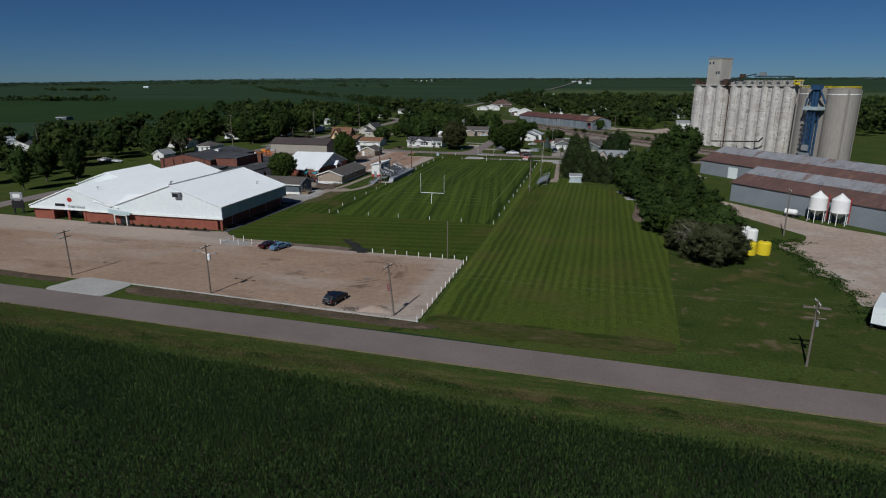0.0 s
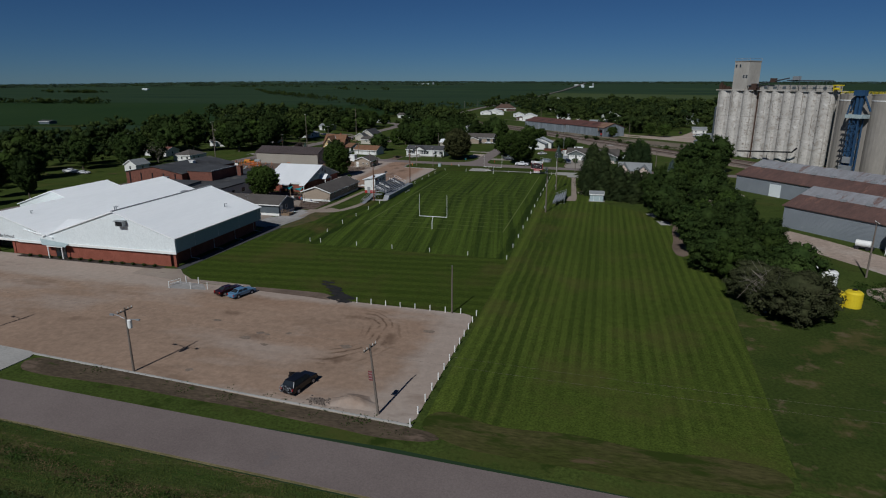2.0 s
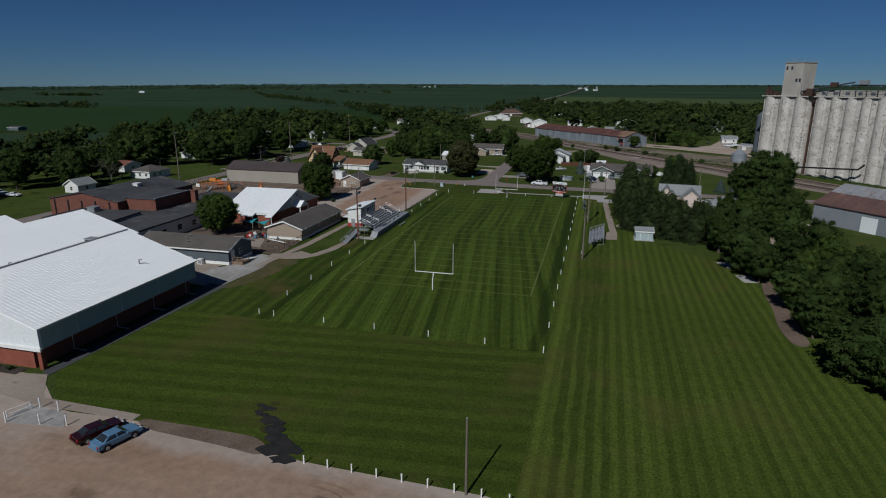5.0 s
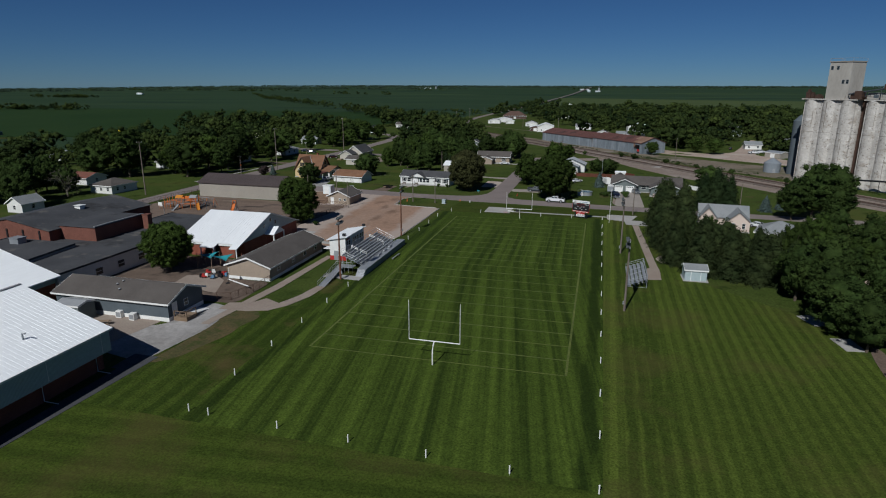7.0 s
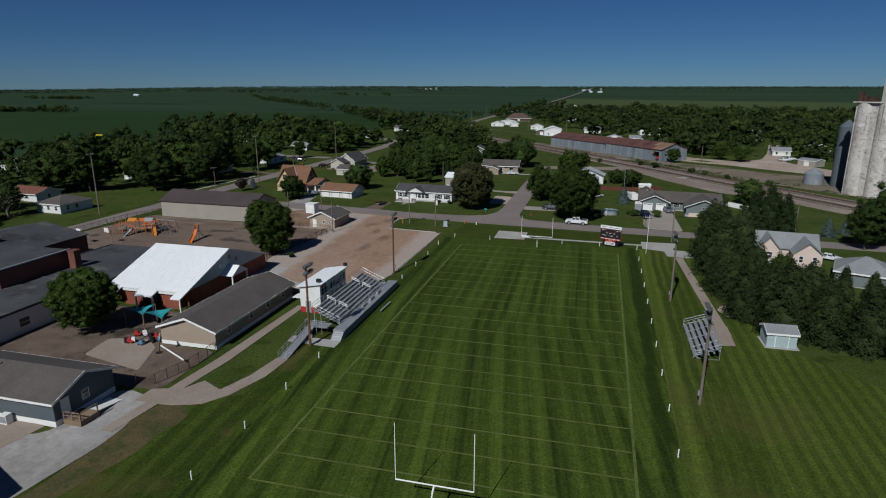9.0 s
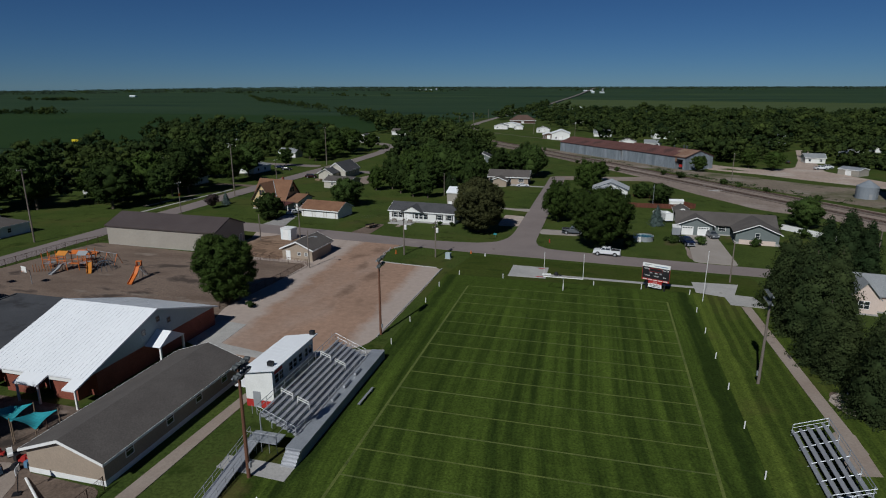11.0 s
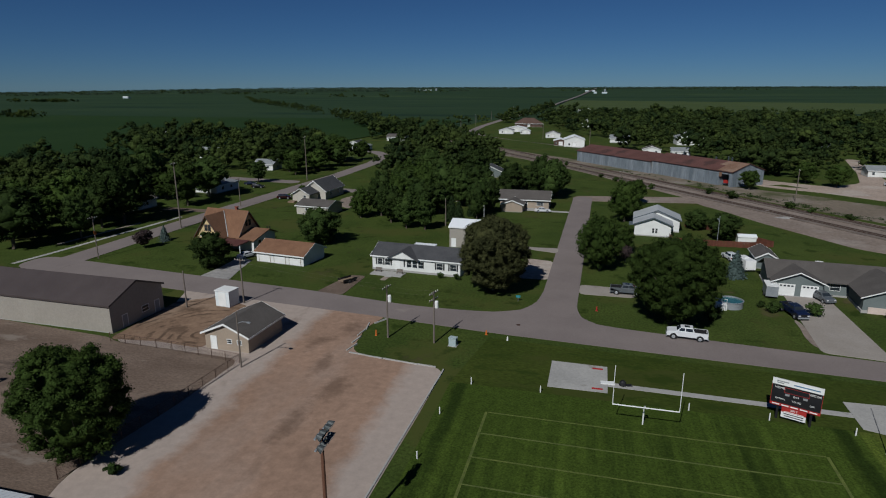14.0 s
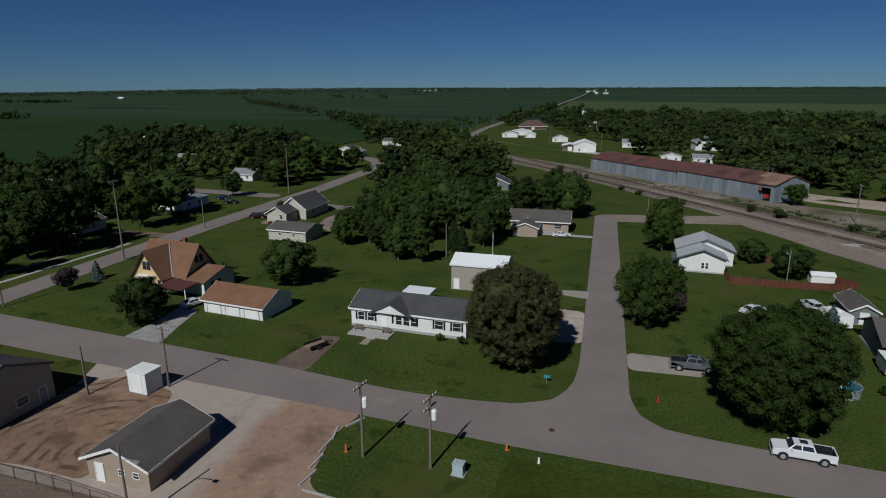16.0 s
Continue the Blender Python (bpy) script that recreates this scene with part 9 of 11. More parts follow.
# ---- utility poles and wires ----
def utility_pole(x, y, h, rot, label, arms=1, transformer=False, lamp=False, material=None, r=0.16):
    o = thing("utility_pole", label, "utility pole", x, y, rot, group="utility poles")
    part("pole", tube((0, 0, -0.3), (0, 0, h), r, r * 0.65, 10), material or M_WOOD_POLE, o)
    for k in range(arms):
        z = h - 0.35 - k * 1.0
        ar = part("crossarm", box(-1.2, -0.06, z - 0.06, 1.2, 0.06, z + 0.06), M_WOOD_POLE, o)
        for s in (-1.1, -0.55, 0.55, 1.1):
            part("insulator", tube((s, 0, z + 0.06), (s, 0, z + 0.26), 0.05, 0.03, 6), M_WHITE, ar)
    if transformer:
        part("transformer", join(lathe([(0.26, h - 2.6), (0.28, h - 2.5), (0.28, h - 1.6), (0.2, h - 1.5)], 12, 0, -0.48)), M_WHITE, o)
    if lamp:
        part("lamp_arm", path_tube([(0, 0, h - 1.6), (0, 0.9, h - 1.2), (0, 1.9, h - 1.1)], 0.04), M_GALV, o)
        part("lamp_head", join(box(-0.14, 1.8, h - 1.22, 0.14, 2.4, h - 1.06)), M_GALV, o)
    return o


sp = utility_pole(-162.6, 304.2, 9.8, 80, "wooden street pole with an orange sign", 1, r=0.14)
part("orange_sign", box(-0.3, -0.19, 5.6, 0.3, -0.15, 6.4), M_ORANGE, sp, "orange sign plate")
part("arm_brace", tube((0, 0, 8.6), (0.7, 0, 9.4), 0.03), M_GALV, sp)
RP = [(-93.4, 85.8), (-62.1, 83.4), (-28.5, 81.6), (28.0, 78.3)]
utility_pole(*RP[0], 8.8, 87, "wooden utility pole with two crossarms", 2, lamp=True)
lp1 = utility_pole(*RP[1], 8.7, 87, "wooden utility pole with transformer and two lamps", 1, True, True)
part("lamp_arm", path_tube([(0, 0, 7.0), (0, -0.9, 7.3), (0, -1.7, 7.35)], 0.04), M_GALV, lp1)
part("lamp_head", box(-0.12, -2.1, 7.28, 0.12, -1.6, 7.42), M_GALV, lp1)
fl = utility_pole(*RP[2], 8.4, 78, "leaning wooden pole with a short arm and faded flag", 1)
fl.matrix_basis = pose(*RP[2], 0, 0, -5, 0) @ pose(0, 0, 0, 0, 0, 78)
part("flag", box(-0.015, 0.14, 4.1, 0.015, 0.64, 5.25), M_FLAG, fl, "faded dull red flag")
for k in range(3):
    part("flag_stripe", box(-0.021, 0.2, 4.3 + 0.34 * k, 0.021, 0.58, 4.38 + 0.34 * k), M_FLAG_PALE, fl)
rp = utility_pole(*RP[3], 9.0, 87, "wooden utility pole with crossed double arms on grass", 2)
for off in (-0.16, 0.16):
    part("crossarm", box(off - 0.06, -1.5, 7.95, off + 0.06, 1.5, 8.09), M_WOOD_POLE, rp)
part("crossarm", box(-0.06, -1.2, 6.6, 0.06, 1.2, 6.72), M_WOOD_POLE, rp)
part("switch_box", box(-0.2, -0.45, 5.6, 0.2, -0.17, 6.3), M_GALV, rp)
utility_pole(-83.2, 278.2, 8.6, 78, "grey wooden utility pole with transformer", 1, True)
utility_pole(-75.7, 278.0, 8.4, 74, "grey wooden utility pole with transformer", 2, True)
utility_pole(-113.6, 286.2, 8.5, -8, "leaning wooden utility pole beside the street", 1)
utility_pole(-122.2, 281.8, 6.8, 0, "plain dark wooden pole", 0)
utility_pole(-99.5, 263.4, 8.2, -100, "grey lamp pole beside the garage fence", 0, lamp=True, material=M_WOOD_POLE, r=0.13)
utility_pole(-14.9, 275.2, 8.2, 30, "grey wooden pole beside the pads", 0)
utility_pole(-166.2, 367, 9.4, 80, "wooden street pole with crossarm", 1)
utility_pole(-93.7, 355.5, 8.0, 0, "wooden garden pole among trees", 0)
utility_pole(-83.3, 358.1, 6.0, 0, "thin white pole on the lawn", 0, material=M_WHITE, r=0.07)
utility_pole(-23.9, 351, 7.4, 0, "grey yard lamp pole", 0, lamp=True, material=M_GALV, r=0.09)
utility_pole(-45, 421, 8.5, 40, "wooden pole by the railway", 1)
utility_pole(18, 296, 7.5, 40, "wooden pole by the back road", 0)
for x, y in ((-175.5, 266), (-164.6, 335.3), (-171.8, 425), (-206, 185), (-184, 120)):
    utility_pole(x, y, 18.2, 85, "tall wooden transmission pole along the street", 1, r=0.22)
for x, y in ((-172, 715), (-176, 800), (-178, 900), (-174, 1050), (-95, 655), (-60, 610), (44, 150), (12, 420)):
    utility_pole(x, y, 11, 85, "far wooden utility pole", 1, r=0.18)


def wire(a, b, sag, name="power_line"):
    n = 14
    pts = []
    for i in range(n + 1):
        k = i / n
        pts.append((a[0] + (b[0] - a[0]) * k, a[1] + (b[1] - a[1]) * k, a[2] + (b[2] - a[2]) * k - sag * 4 * k * (1 - k)))
    tagged(part(name, path_tube(pts, 0.006, 4), M_WOOD_POLE), "thin overhead power line between poles", "cable", "power lines")


def wire_run(poles, h, offs, sag):
    for i in range(len(poles) - 1):
        (x0, y0), (x1, y1) = poles[i], poles[i + 1]
        d = Vector((x1 - x0, y1 - y0, 0)).normalized()
        for o in offs:
            wire((x0 - d.y * o, y0 + d.x * o, h), (x1 - d.y * o, y1 + d.x * o, h), sag)


wire_run([(-140, 88.4)] + RP[:1] + [RP[1]], 8.6, (-1.1, 0.55, 1.1), 0.6)
wire_run([RP[1], RP[3], (90, 75)], 8.7, (-1.0, 1.0), 0.9)
wire_run([(-113.6, 286.2), (-83.2, 278.2), (-75.7, 278.0)], 8.3, (-0.9, 0.9), 0.4)


# ---- fences ----
def chain_fence(pts, h, label, step=2.6, material=None):
    o = thing("chain_link_fence", label, "fence")
    mt = material or M_RAIL
    wires = []
    for i in range(len(pts) - 1):
        a, b = Vector((*pts[i], 0)), Vector((*pts[i + 1], 0))
        n = max(1, round((b - a).length / step))
        for k in range(n + (i == len(pts) - 2)):
            p = a.lerp(b, k / n)
            part("post", tube((p.x, p.y, -0.1), (p.x, p.y, h + 0.05), 0.045, 0.045, 6), mt, o)
        part("top_rail", tube((a.x, a.y, h), (b.x, b.y, h), 0.03, 0.03, 6), mt, o)
        m = int((b - a).length / 0.32)
        d = (b - a) / m
        for k in range(m):
            p, q = a + d * k, a + d * min(k + 3.5, m)
            wires.append(tube((p.x, p.y, 0.05), (q.x, q.y, h), 0.011, 0.011, 3))
            wires.append(tube((p.x, p.y, h), (q.x, q.y, 0.05), 0.011, 0.011, 3))
    w = part("wire_mesh", join(*wires), mt, o)
    w["kind"] = "stuff"
    return o


chain_fence([(-163.5, 238), (-162.8, 263), (-159.5, 272.5)], 1.6, "rusty chain-link fence round the playground")
chain_fence([(-124, 266.2), (-112.6, 265.8), (-100.4, 264.4), (-101.4, 252), (-103.2, 237)], 1.5, "rusty chain-link fence beside the dirt lot")
chain_fence([(-88.8, 181.0), (-86.4, 181.6), (-85.0, 186.5), (-84.95, 192.2)], 1.5, "dark chain-link fence of the play yard", 1.8)
chain_fence([(-115, 198.5), (-99.6, 199.5)], 1.4, "dark chain-link fence before the hall")


def board_fence(pts, h, label, material):
    o = thing("wooden_fence", label, "fence")
    plank = mesh("board", box(-0.135, -0.02, 0.03, 0.135, 0.02, h), material)
    for i in range(len(pts) - 1):
        a, b = Vector((*pts[i], 0)), Vector((*pts[i + 1], 0))
        n = max(1, round((b - a).length / 0.29))
        ang = math.degrees(math.atan2(b.y - a.y, b.x - a.x))
        for k in range(n):
            p = a.lerp(b, (k + 0.5) / n)
            bd = new("board", plank)
            bd.parent = o
            bd.matrix_basis = pose(p.x, p.y, 0.03 * (k % 2), 0, 0, ang)
            if k % 8 == 0:
                q = a.lerp(b, k / n)
                part("post", box(q.x - 0.06, q.y + 0.03, -0.1, q.x + 0.06, q.y + 0.15, h + 0.1), material, o)
    return o


board_fence([(-34.5, 354.6), (-34.2, 350.7), (-28, 350.0), (-23.5, 350.0), (-16.7, 350.2), (-11, 352.4), (-16.5, 359.6), (-22, 367.4), (-28.9, 371)], 1.5, "red-stained wooden board fence", M_FENCE_WOOD)
board_fence([(2.5, 333.5), (14.4, 319.5), (17, 316)], 1.5, "white board fence behind the house", M_WHITE)


# ---- vehicles ----
def softened(shape, r):
    """The shape with its edges rounded off by r metres."""
    bm = bmesh.new()
    vs = [bm.verts.new(p) for p in shape[0]]
    for q in shape[1]:
        bm.faces.new([vs[i] for i in q])
    bmesh.ops.recalc_face_normals(bm, faces=bm.faces)
    bmesh.ops.bevel(bm, geom=bm.edges[:], offset=r, segments=2, affect="EDGES", profile=0.6)
    bm.verts.index_update()
    out = [tuple(v.co) for v in bm.verts], [tuple(v.index for v in f.verts) for f in bm.faces]
    bm.free()
    return out


def vehicle(name, label, x, y, rot, paint, kind="car"):
    """Front towards local +x; length along x."""
    o = thing(name, label, "pickup" if kind == "pickup" else "car", x, y, rot, 0.09)
    if kind == "pickup":
        L, W = 5.9, 2.0
        lower = [(-2.95, 0.5), (2.9, 0.5), (2.98, 0.8), (2.94, 1.12), (2.7, 1.26), (1.5, 1.36), (-1.0, 1.36), (-1.01, 0.82), (-2.86, 0.82), (-2.87, 1.3), (-2.97, 1.3)]
        cabin = [(1.62, 1.33), (0.95, 1.9), (-0.75, 1.95), (-1.05, 1.33)]
        wheels, r = (-1.85, 1.95), 0.43
    elif kind == "suv":
        L, W = 4.7, 1.9
        lower = [(-2.35, 0.4), (2.35, 0.4), (2.4, 0.75), (2.25, 0.98), (1.05, 1.08), (-2.3, 1.1)]
        cabin = [(1.2, 1.06), (0.5, 1.66), (-1.75, 1.7), (-2.2, 1.07)]
        wheels, r = (-1.4, 1.45), 0.36
    else:
        L, W = 4.7, 1.8
        lower = [(-2.35, 0.35), (2.35, 0.35), (2.4, 0.65), (2.2, 0.82), (0.95, 0.94), (-1.6, 0.97), (-2.3, 0.92)]
        cabin = [(1.1, 0.92), (0.35, 1.38), (-0.95, 1.41), (-1.8, 0.94)]
        wheels, r = (-1.4, 1.45), 0.33
    part("body", softened(profile_y(lower, -W / 2, W / 2), 0.07), paint, o, smooth=False)
    low, top = min(z for _, z in cabin), max(z for _, z in cabin)
    inset = 0.24

    def side(z):
        return W / 2 - 0.05 - inset * (z - low) / (top - low)

    n = 4
    v = [(a, -side(z), z) for a, z in cabin] + [(a, side(z), z) for a, z in cabin]
    part("cabin", softened((v, [tuple(range(n)), tuple(range(2 * n - 1, n - 1, -1))] + [(i, n + i, n + (i + 1) % n, (i + 1) % n) for i in range(n)]), 0.06), paint, o)

    def slab(pts, out):
        """A thin pane through four points, pushed out along a direction."""
        d = Vector(out) * 0.015
        q = [tuple(Vector(p) + d) for p in pts] + [tuple(Vector(p) - d * 2) for p in pts]
        return q, [(0, 1, 2, 3), (7, 6, 5, 4), (0, 4, 5, 1), (1, 5, 6, 2), (2, 6, 7, 3), (3, 7, 4, 0)]

    def edge(i, j, k):
        (xa, za), (xb, zb) = cabin[i], cabin[j]
        return xa + (xb - xa) * k, za + (zb - za) * k

    for i, j, nm, out in ((0, 1, "windshield", (0.6, 0, 0.8)), (3, 2, "rear_window", (-0.7, 0, 0.7))):
        (xa, za), (xb, zb) = edge(i, j, 0.14), edge(i, j, 0.9)
        part(nm, slab([(xa, -side(za) + 0.1, za), (xa, side(za) - 0.1, za), (xb, side(zb) - 0.08, zb), (xb, -side(zb) + 0.08, zb)], out), M_GLASS, o)
    za, zb = low + 0.1 * (top - low) + 0.03, low + 0.84 * (top - low)
    k0, k1 = (za - low) / (top - low), (zb - low) / (top - low)
    f0, f1, b0, b1 = edge(0, 1, k0)[0] - 0.16, edge(0, 1, k1)[0] - 0.12, edge(3, 2, k0)[0] + 0.18, edge(3, 2, k1)[0] + 0.12
    mid = (f0 + b0) / 2 + 0.05
    for s in (-1, 1):
        ya, yb = s * (side(za) + 0.004), s * (side(zb) + 0.004)
        for xa, xb, xc, xd in ((f0, mid + 0.06, mid + 0.06, f1), (mid - 0.06, b0, b1, mid - 0.06)):
            part("side_window", slab([(xa, ya, za), (xb, ya, za), (xc, yb, zb), (xd, yb, zb)], (0, s, 0.3)), M_GLASS, o)
        part("headlight", box(L / 2 - 0.2, s * W * 0.36 - 0.18, lower[2][1] - 0.05, L / 2 + 0.045, s * W * 0.36 + 0.18, lower[2][1] + 0.15), M_LAMP_CLR, o)
        part("tail_light", box(-L / 2 - 0.02, s * W * 0.42 - 0.1, lower[2][1] - 0.05, -L / 2 + 0.06, s * W * 0.42 + 0.1, lower[2][1] + 0.25), M_LAMP_RED, o)
        part("mirror", box(cabin[0][0] - 0.45, s * W / 2 - 0.02 if s > 0 else -W / 2 - 0.2, cabin[0][1] + 0.02, cabin[0][0] - 0.28, s * W / 2 + 0.2 if s > 0 else -W / 2 + 0.02, cabin[0][1] + 0.2), paint, o)
        for wx in wheels:
            part("wheel_arch", tube((wx, s * (W / 2 - 0.3), r + 0.02), (wx, s * (W / 2 + 0.008), r + 0.02), r + 0.09, r + 0.09, 18), M_BLACK, o)
            t = part("wheel", tube((wx, s * (W / 2 - 0.25), r - 0.02), (wx, s * (W / 2 + 0.03), r - 0.02), r, r, 18), M_RUBBER, o)
            part("rim", tube((wx, s * (W / 2 + 0.031), r - 0.02), (wx, s * (W / 2 + 0.05), r - 0.02), r * 0.62, r * 0.55, 12), M_ALU, t)
    if kind == "pickup":
        part("bed_liner", join(box(-2.84, -W / 2 + 0.14, 0.825, -1.02, W / 2 - 0.14, 0.85), box(-1.06, -W / 2 + 0.14, 0.851, -1.015, W / 2 - 0.14, 1.34), box(-2.86, -W / 2 + 0.14, 0.851, -2.83, W / 2 - 0.14, 1.28), *[box(-2.8, k * (W / 2 - 0.14) - 0.015, 0.851, -1.07, k * (W / 2 - 0.14) + 0.015, 1.36) for k in (-1, 1)]), M_BLACK, o, "black bed liner")
        for k in (-1, 1):
            part("bed_side", box(-2.96, k * (W / 2 - 0.065) - 0.055, 0.8, -1.0, k * (W / 2 - 0.065) + 0.055, 1.38), paint, o)
        part("tailgate", box(-2.985, -W / 2 + 0.125, 0.78, -2.87, W / 2 - 0.125, 1.36), paint, o)
        part("grille", box(2.93, -0.6, 0.72, 2.99, 0.6, 1.1), M_BLACK, o)
        part("sunroof", box(-0.3, -0.35, 1.93, 0.45, 0.35, 1.962), M_GLASS, o)
    for x in (L / 2 - 0.05, -L / 2 - 0.1):
        part("bumper", box(x, -W / 2 + 0.05, 0.38, x + 0.15, W / 2 - 0.05, 0.62), M_GALV if kind == "pickup" else paint, o)
    return o


bc = vehicle("car", "black car with a bicycle on its tail, parked on gravel", -39.8, 85.0, 80, M_CAR_BLACK, "suv")
part("open_door", join(moved(box(-1.0, -0.04, 0.42, 0.0, 0.04, 1.02), pose(0.75, 0.97, 0, 0, 0, -68)), moved(box(-0.9, -0.02, 1.02, -0.1, 0.02, 1.42), pose(0.75, 0.97, 0, 0, 0, -68))), M_CAR_BLACK, bc, "front door standing open")
part("bicycle", join(*[path_tube([(-2.62, y + 0.33 * math.cos(k * 0.3927), 0.95 + 0.33 * math.sin(k * 0.3927)) for k in range(17)], 0.025, 5) for y in (-0.55, 0.55)],
                     tube((-2.62, -0.55, 0.95), (-2.62, -0.1, 1.4), 0.025), tube((-2.62, -0.1, 1.4), (-2.62, 0.45, 1.4), 0.025), tube((-2.62, 0.45, 1.45), (-2.62, 0.55, 0.95), 0.025), tube((-2.62, -0.55, 0.95), (-2.62, 0.05, 0.9), 0.025), tube((-2.62, 0.05, 0.9), (-2.62, -0.12, 1.5), 0.025), tube((-2.85, 0.45, 1.5), (-2.4, 0.45, 1.5), 0.025)), M_GALV, bc, "silver bicycle on a tail rack")
part("bike_rack", join(tube((-2.3, -0.3, 1.0), (-2.66, -0.3, 1.3), 0.03), tube((-2.3, 0.3, 1.0), (-2.66, 0.3, 1.3), 0.03)), M_BLACK, bc)
vehicle("car", "dark red car parked beside the lawn", -67.4, 112.3, 68, M_CAR_RED)
vehicle("car", "pale blue car parked beside the lawn", -64.6, 111.8, 72, M_CAR_BLUE)
vehicle("pickup", "white pickup parked beside the street", -38.3, 289.3, 175, M_CAR_WHITE, "pickup")
vehicle("pickup", "grey pickup in a concrete driveway", -46.6, 308.4, 0, M_CAR_GREY, "pickup")
vehicle("pickup", "dark blue pickup beside the driveway", -19.4, 304.3, -76, M_CAR_NAVY, "pickup")
vehicle("car", "grey car on the concrete driveway", -12.3, 313.4, -72, M_CAR_GREY, "suv")
vehicle("car", "white car beside the cottage", -129.8, 313.2, 70, M_CAR_WHITE)
vehicle("car", "dark red car at the bungalow", -159.0, 382.6, 20, M_CAR_RED, "suv")
vehicle("car", "white car beside the ranch house", -69.2, 381.3, 10, M_CAR_WHITE)
vehicle("car", "white car behind the pink house", 17, 267.5, -30, M_CAR_WHITE)
vehicle("pickup", "white pickup parked under the trees", -210.6, 220.6, 4, M_CAR_WHITE, "pickup")
vehicle("car", "white car parked under the trees", -204.0, 220.4, 5, M_CAR_WHITE)
vehicle("car", "dark car parked at a white house", -181, 402, 10, M_CAR_BLACK)
vehicle("car", "dark blue car parked at a white house", -188, 408, 5, M_CAR_NAVY)
vehicle("car", "white car beside the mobile home", -33.5, 334, 40, M_CAR_WHITE)


vehicle("pickup", "white pickup parked in the gravel yard", 58.3, 464.5, 10, M_CAR_WHITE, "pickup")
vehicle("pickup", "white work truck parked by the shed", 62.0, 469, 20, M_CAR_WHITE, "pickup")
vehicle("car", "black car parked beside the gravel street", 50.5, 488, 80, M_CAR_BLACK)


def trailer(x, y, rot):
    o = thing("utility_trailer", "small black utility trailer on bare earth", "trailer", x, y, rot)
    part("bed", box(-1.6, -0.9, 0.45, 1.6, 0.9, 0.55), M_DECK, o)
    part("side", join(box(-1.6, -0.94, 0.55, 1.6, -0.9, 0.95), box(-1.6, 0.9, 0.55, 1.6, 0.94, 0.95)), M_BLACK, o)
    part("drawbar", join(tube((1.6, -0.5, 0.45), (2.8, 0, 0.45), 0.05), tube((1.6, 0.5, 0.45), (2.8, 0, 0.45), 0.05)), M_BLACK, o)
    for s in (-1, 1):
        part("wheel", tube((-0.1, s * 0.98, 0.32), (-0.1, s * 1.15, 0.32), 0.33, 0.33, 12), M_RUBBER, o)
    return o


trailer(-100.4, 302.2, 60)
cp = thing("camper", "small white camper trailer on the grass", "camper", -21.7, 331.2, 104)
part("body", profile_y([(-2.6, 0.6), (2.6, 0.6), (2.9, 1.4), (2.4, 2.5), (-2.5, 2.6)], -1.1, 1.1), M_WHITE, cp)
part("roof_unit", box(-0.5, -0.4, 2.56, 0.5, 0.4, 2.85), M_WHITE, cp)
part("window", box(-0.6, -1.13, 1.4, 0.6, -1.102, 2.0), M_GLASS, cp)
for s in (-1, 1):
    part("wheel", tube((0, s * 0.95, 0.35), (0, s * 1.12, 0.35), 0.36, 0.36, 12), M_RUBBER, cp)
vehicle("car", "white van parked behind the camper", -23.2, 338.4, 105, M_CAR_WHITE, "suv")
ct = thing("cargo_trailer", "grey enclosed cargo trailer", "trailer", -20.8, 314, 85)
part("body", box(-1.9, -1.0, 0.5, 1.9, 1.0, 2.4), M_GALV, ct)
part("roof", box(-1.95, -1.05, 2.4, 1.95, 1.05, 2.48), M_WHITE, ct)
for s in (-1, 1):
    part("wheel", tube((0, s * 1.0, 0.32), (0, s * 1.15, 0.32), 0.33, 0.33, 12), M_RUBBER, ct)
st = thing("semi_trailer", "white box trailer at the yard's edge", "trailer", 43.6, 96.5, 62)
part("box", box(-4, -1.2, 1.0, 4, 1.2, 3.6), M_WALL_WHITE, st)
part("frame", box(-3.8, -0.5, 0.7, 3.8, 0.5, 1.0), M_BLACK, st)
for x in (-3, -2, 2.6):
    for s in (-1, 1):
        part("wheel", tube((x, s * 0.9, 0.48), (x, s * 1.2, 0.48), 0.5, 0.5, 14), M_RUBBER, st)

# pool
pl = thing("swimming_pool", "round above-ground pool with teal water and white deck", "pool", -29.0, 306.2)
pl.scale = (0.82, 0.82, 1.0)
part("wall", lathe([(2.5, -0.05), (2.5, 1.2), (2.62, 1.2), (2.62, 1.28), (2.4, 1.28), (2.4, 1.05)], 28), M_GALV, pl)
part("water", lathe([(0.1, 1.06), (2.4, 1.06), (2.4, 1.08), (0.1, 1.08)], 28), mat("pool_water", (0.03, 0.1, 0.11), (0.04, 0.125, 0.13), 1, 3, 0.1, 0.1, spec=0.5), pl)
part("deck", join(box(-3.4, -3.2, 1.08, -1.4, -1.7, 1.2), *[box(-3.4 + 0.32 * k, -3.24, -0.05, -3.2 + 0.32 * k, -3.18, 1.1) for k in range(7)], *[box(-3.44, -3.2 + 0.32 * k, -0.05, -3.38, -3.0 + 0.32 * k, 1.1) for k in range(5)]), M_WHITE, pl)
part("deck_rail", join(tube((-3.4, -3.2, 1.2), (-3.4, -3.2, 2.1), 0.05), tube((-1.4, -3.2, 1.2), (-1.4, -3.2, 2.1), 0.05), tube((-3.4, -3.2, 2.1), (-1.4, -3.2, 2.1), 0.05), tube((-3.4, -1.7, 1.2), (-3.4, -1.7, 2.1), 0.05), tube((-3.4, -3.2, 2.1), (-3.4, -1.7, 2.1), 0.05)), M_WHITE, pl)

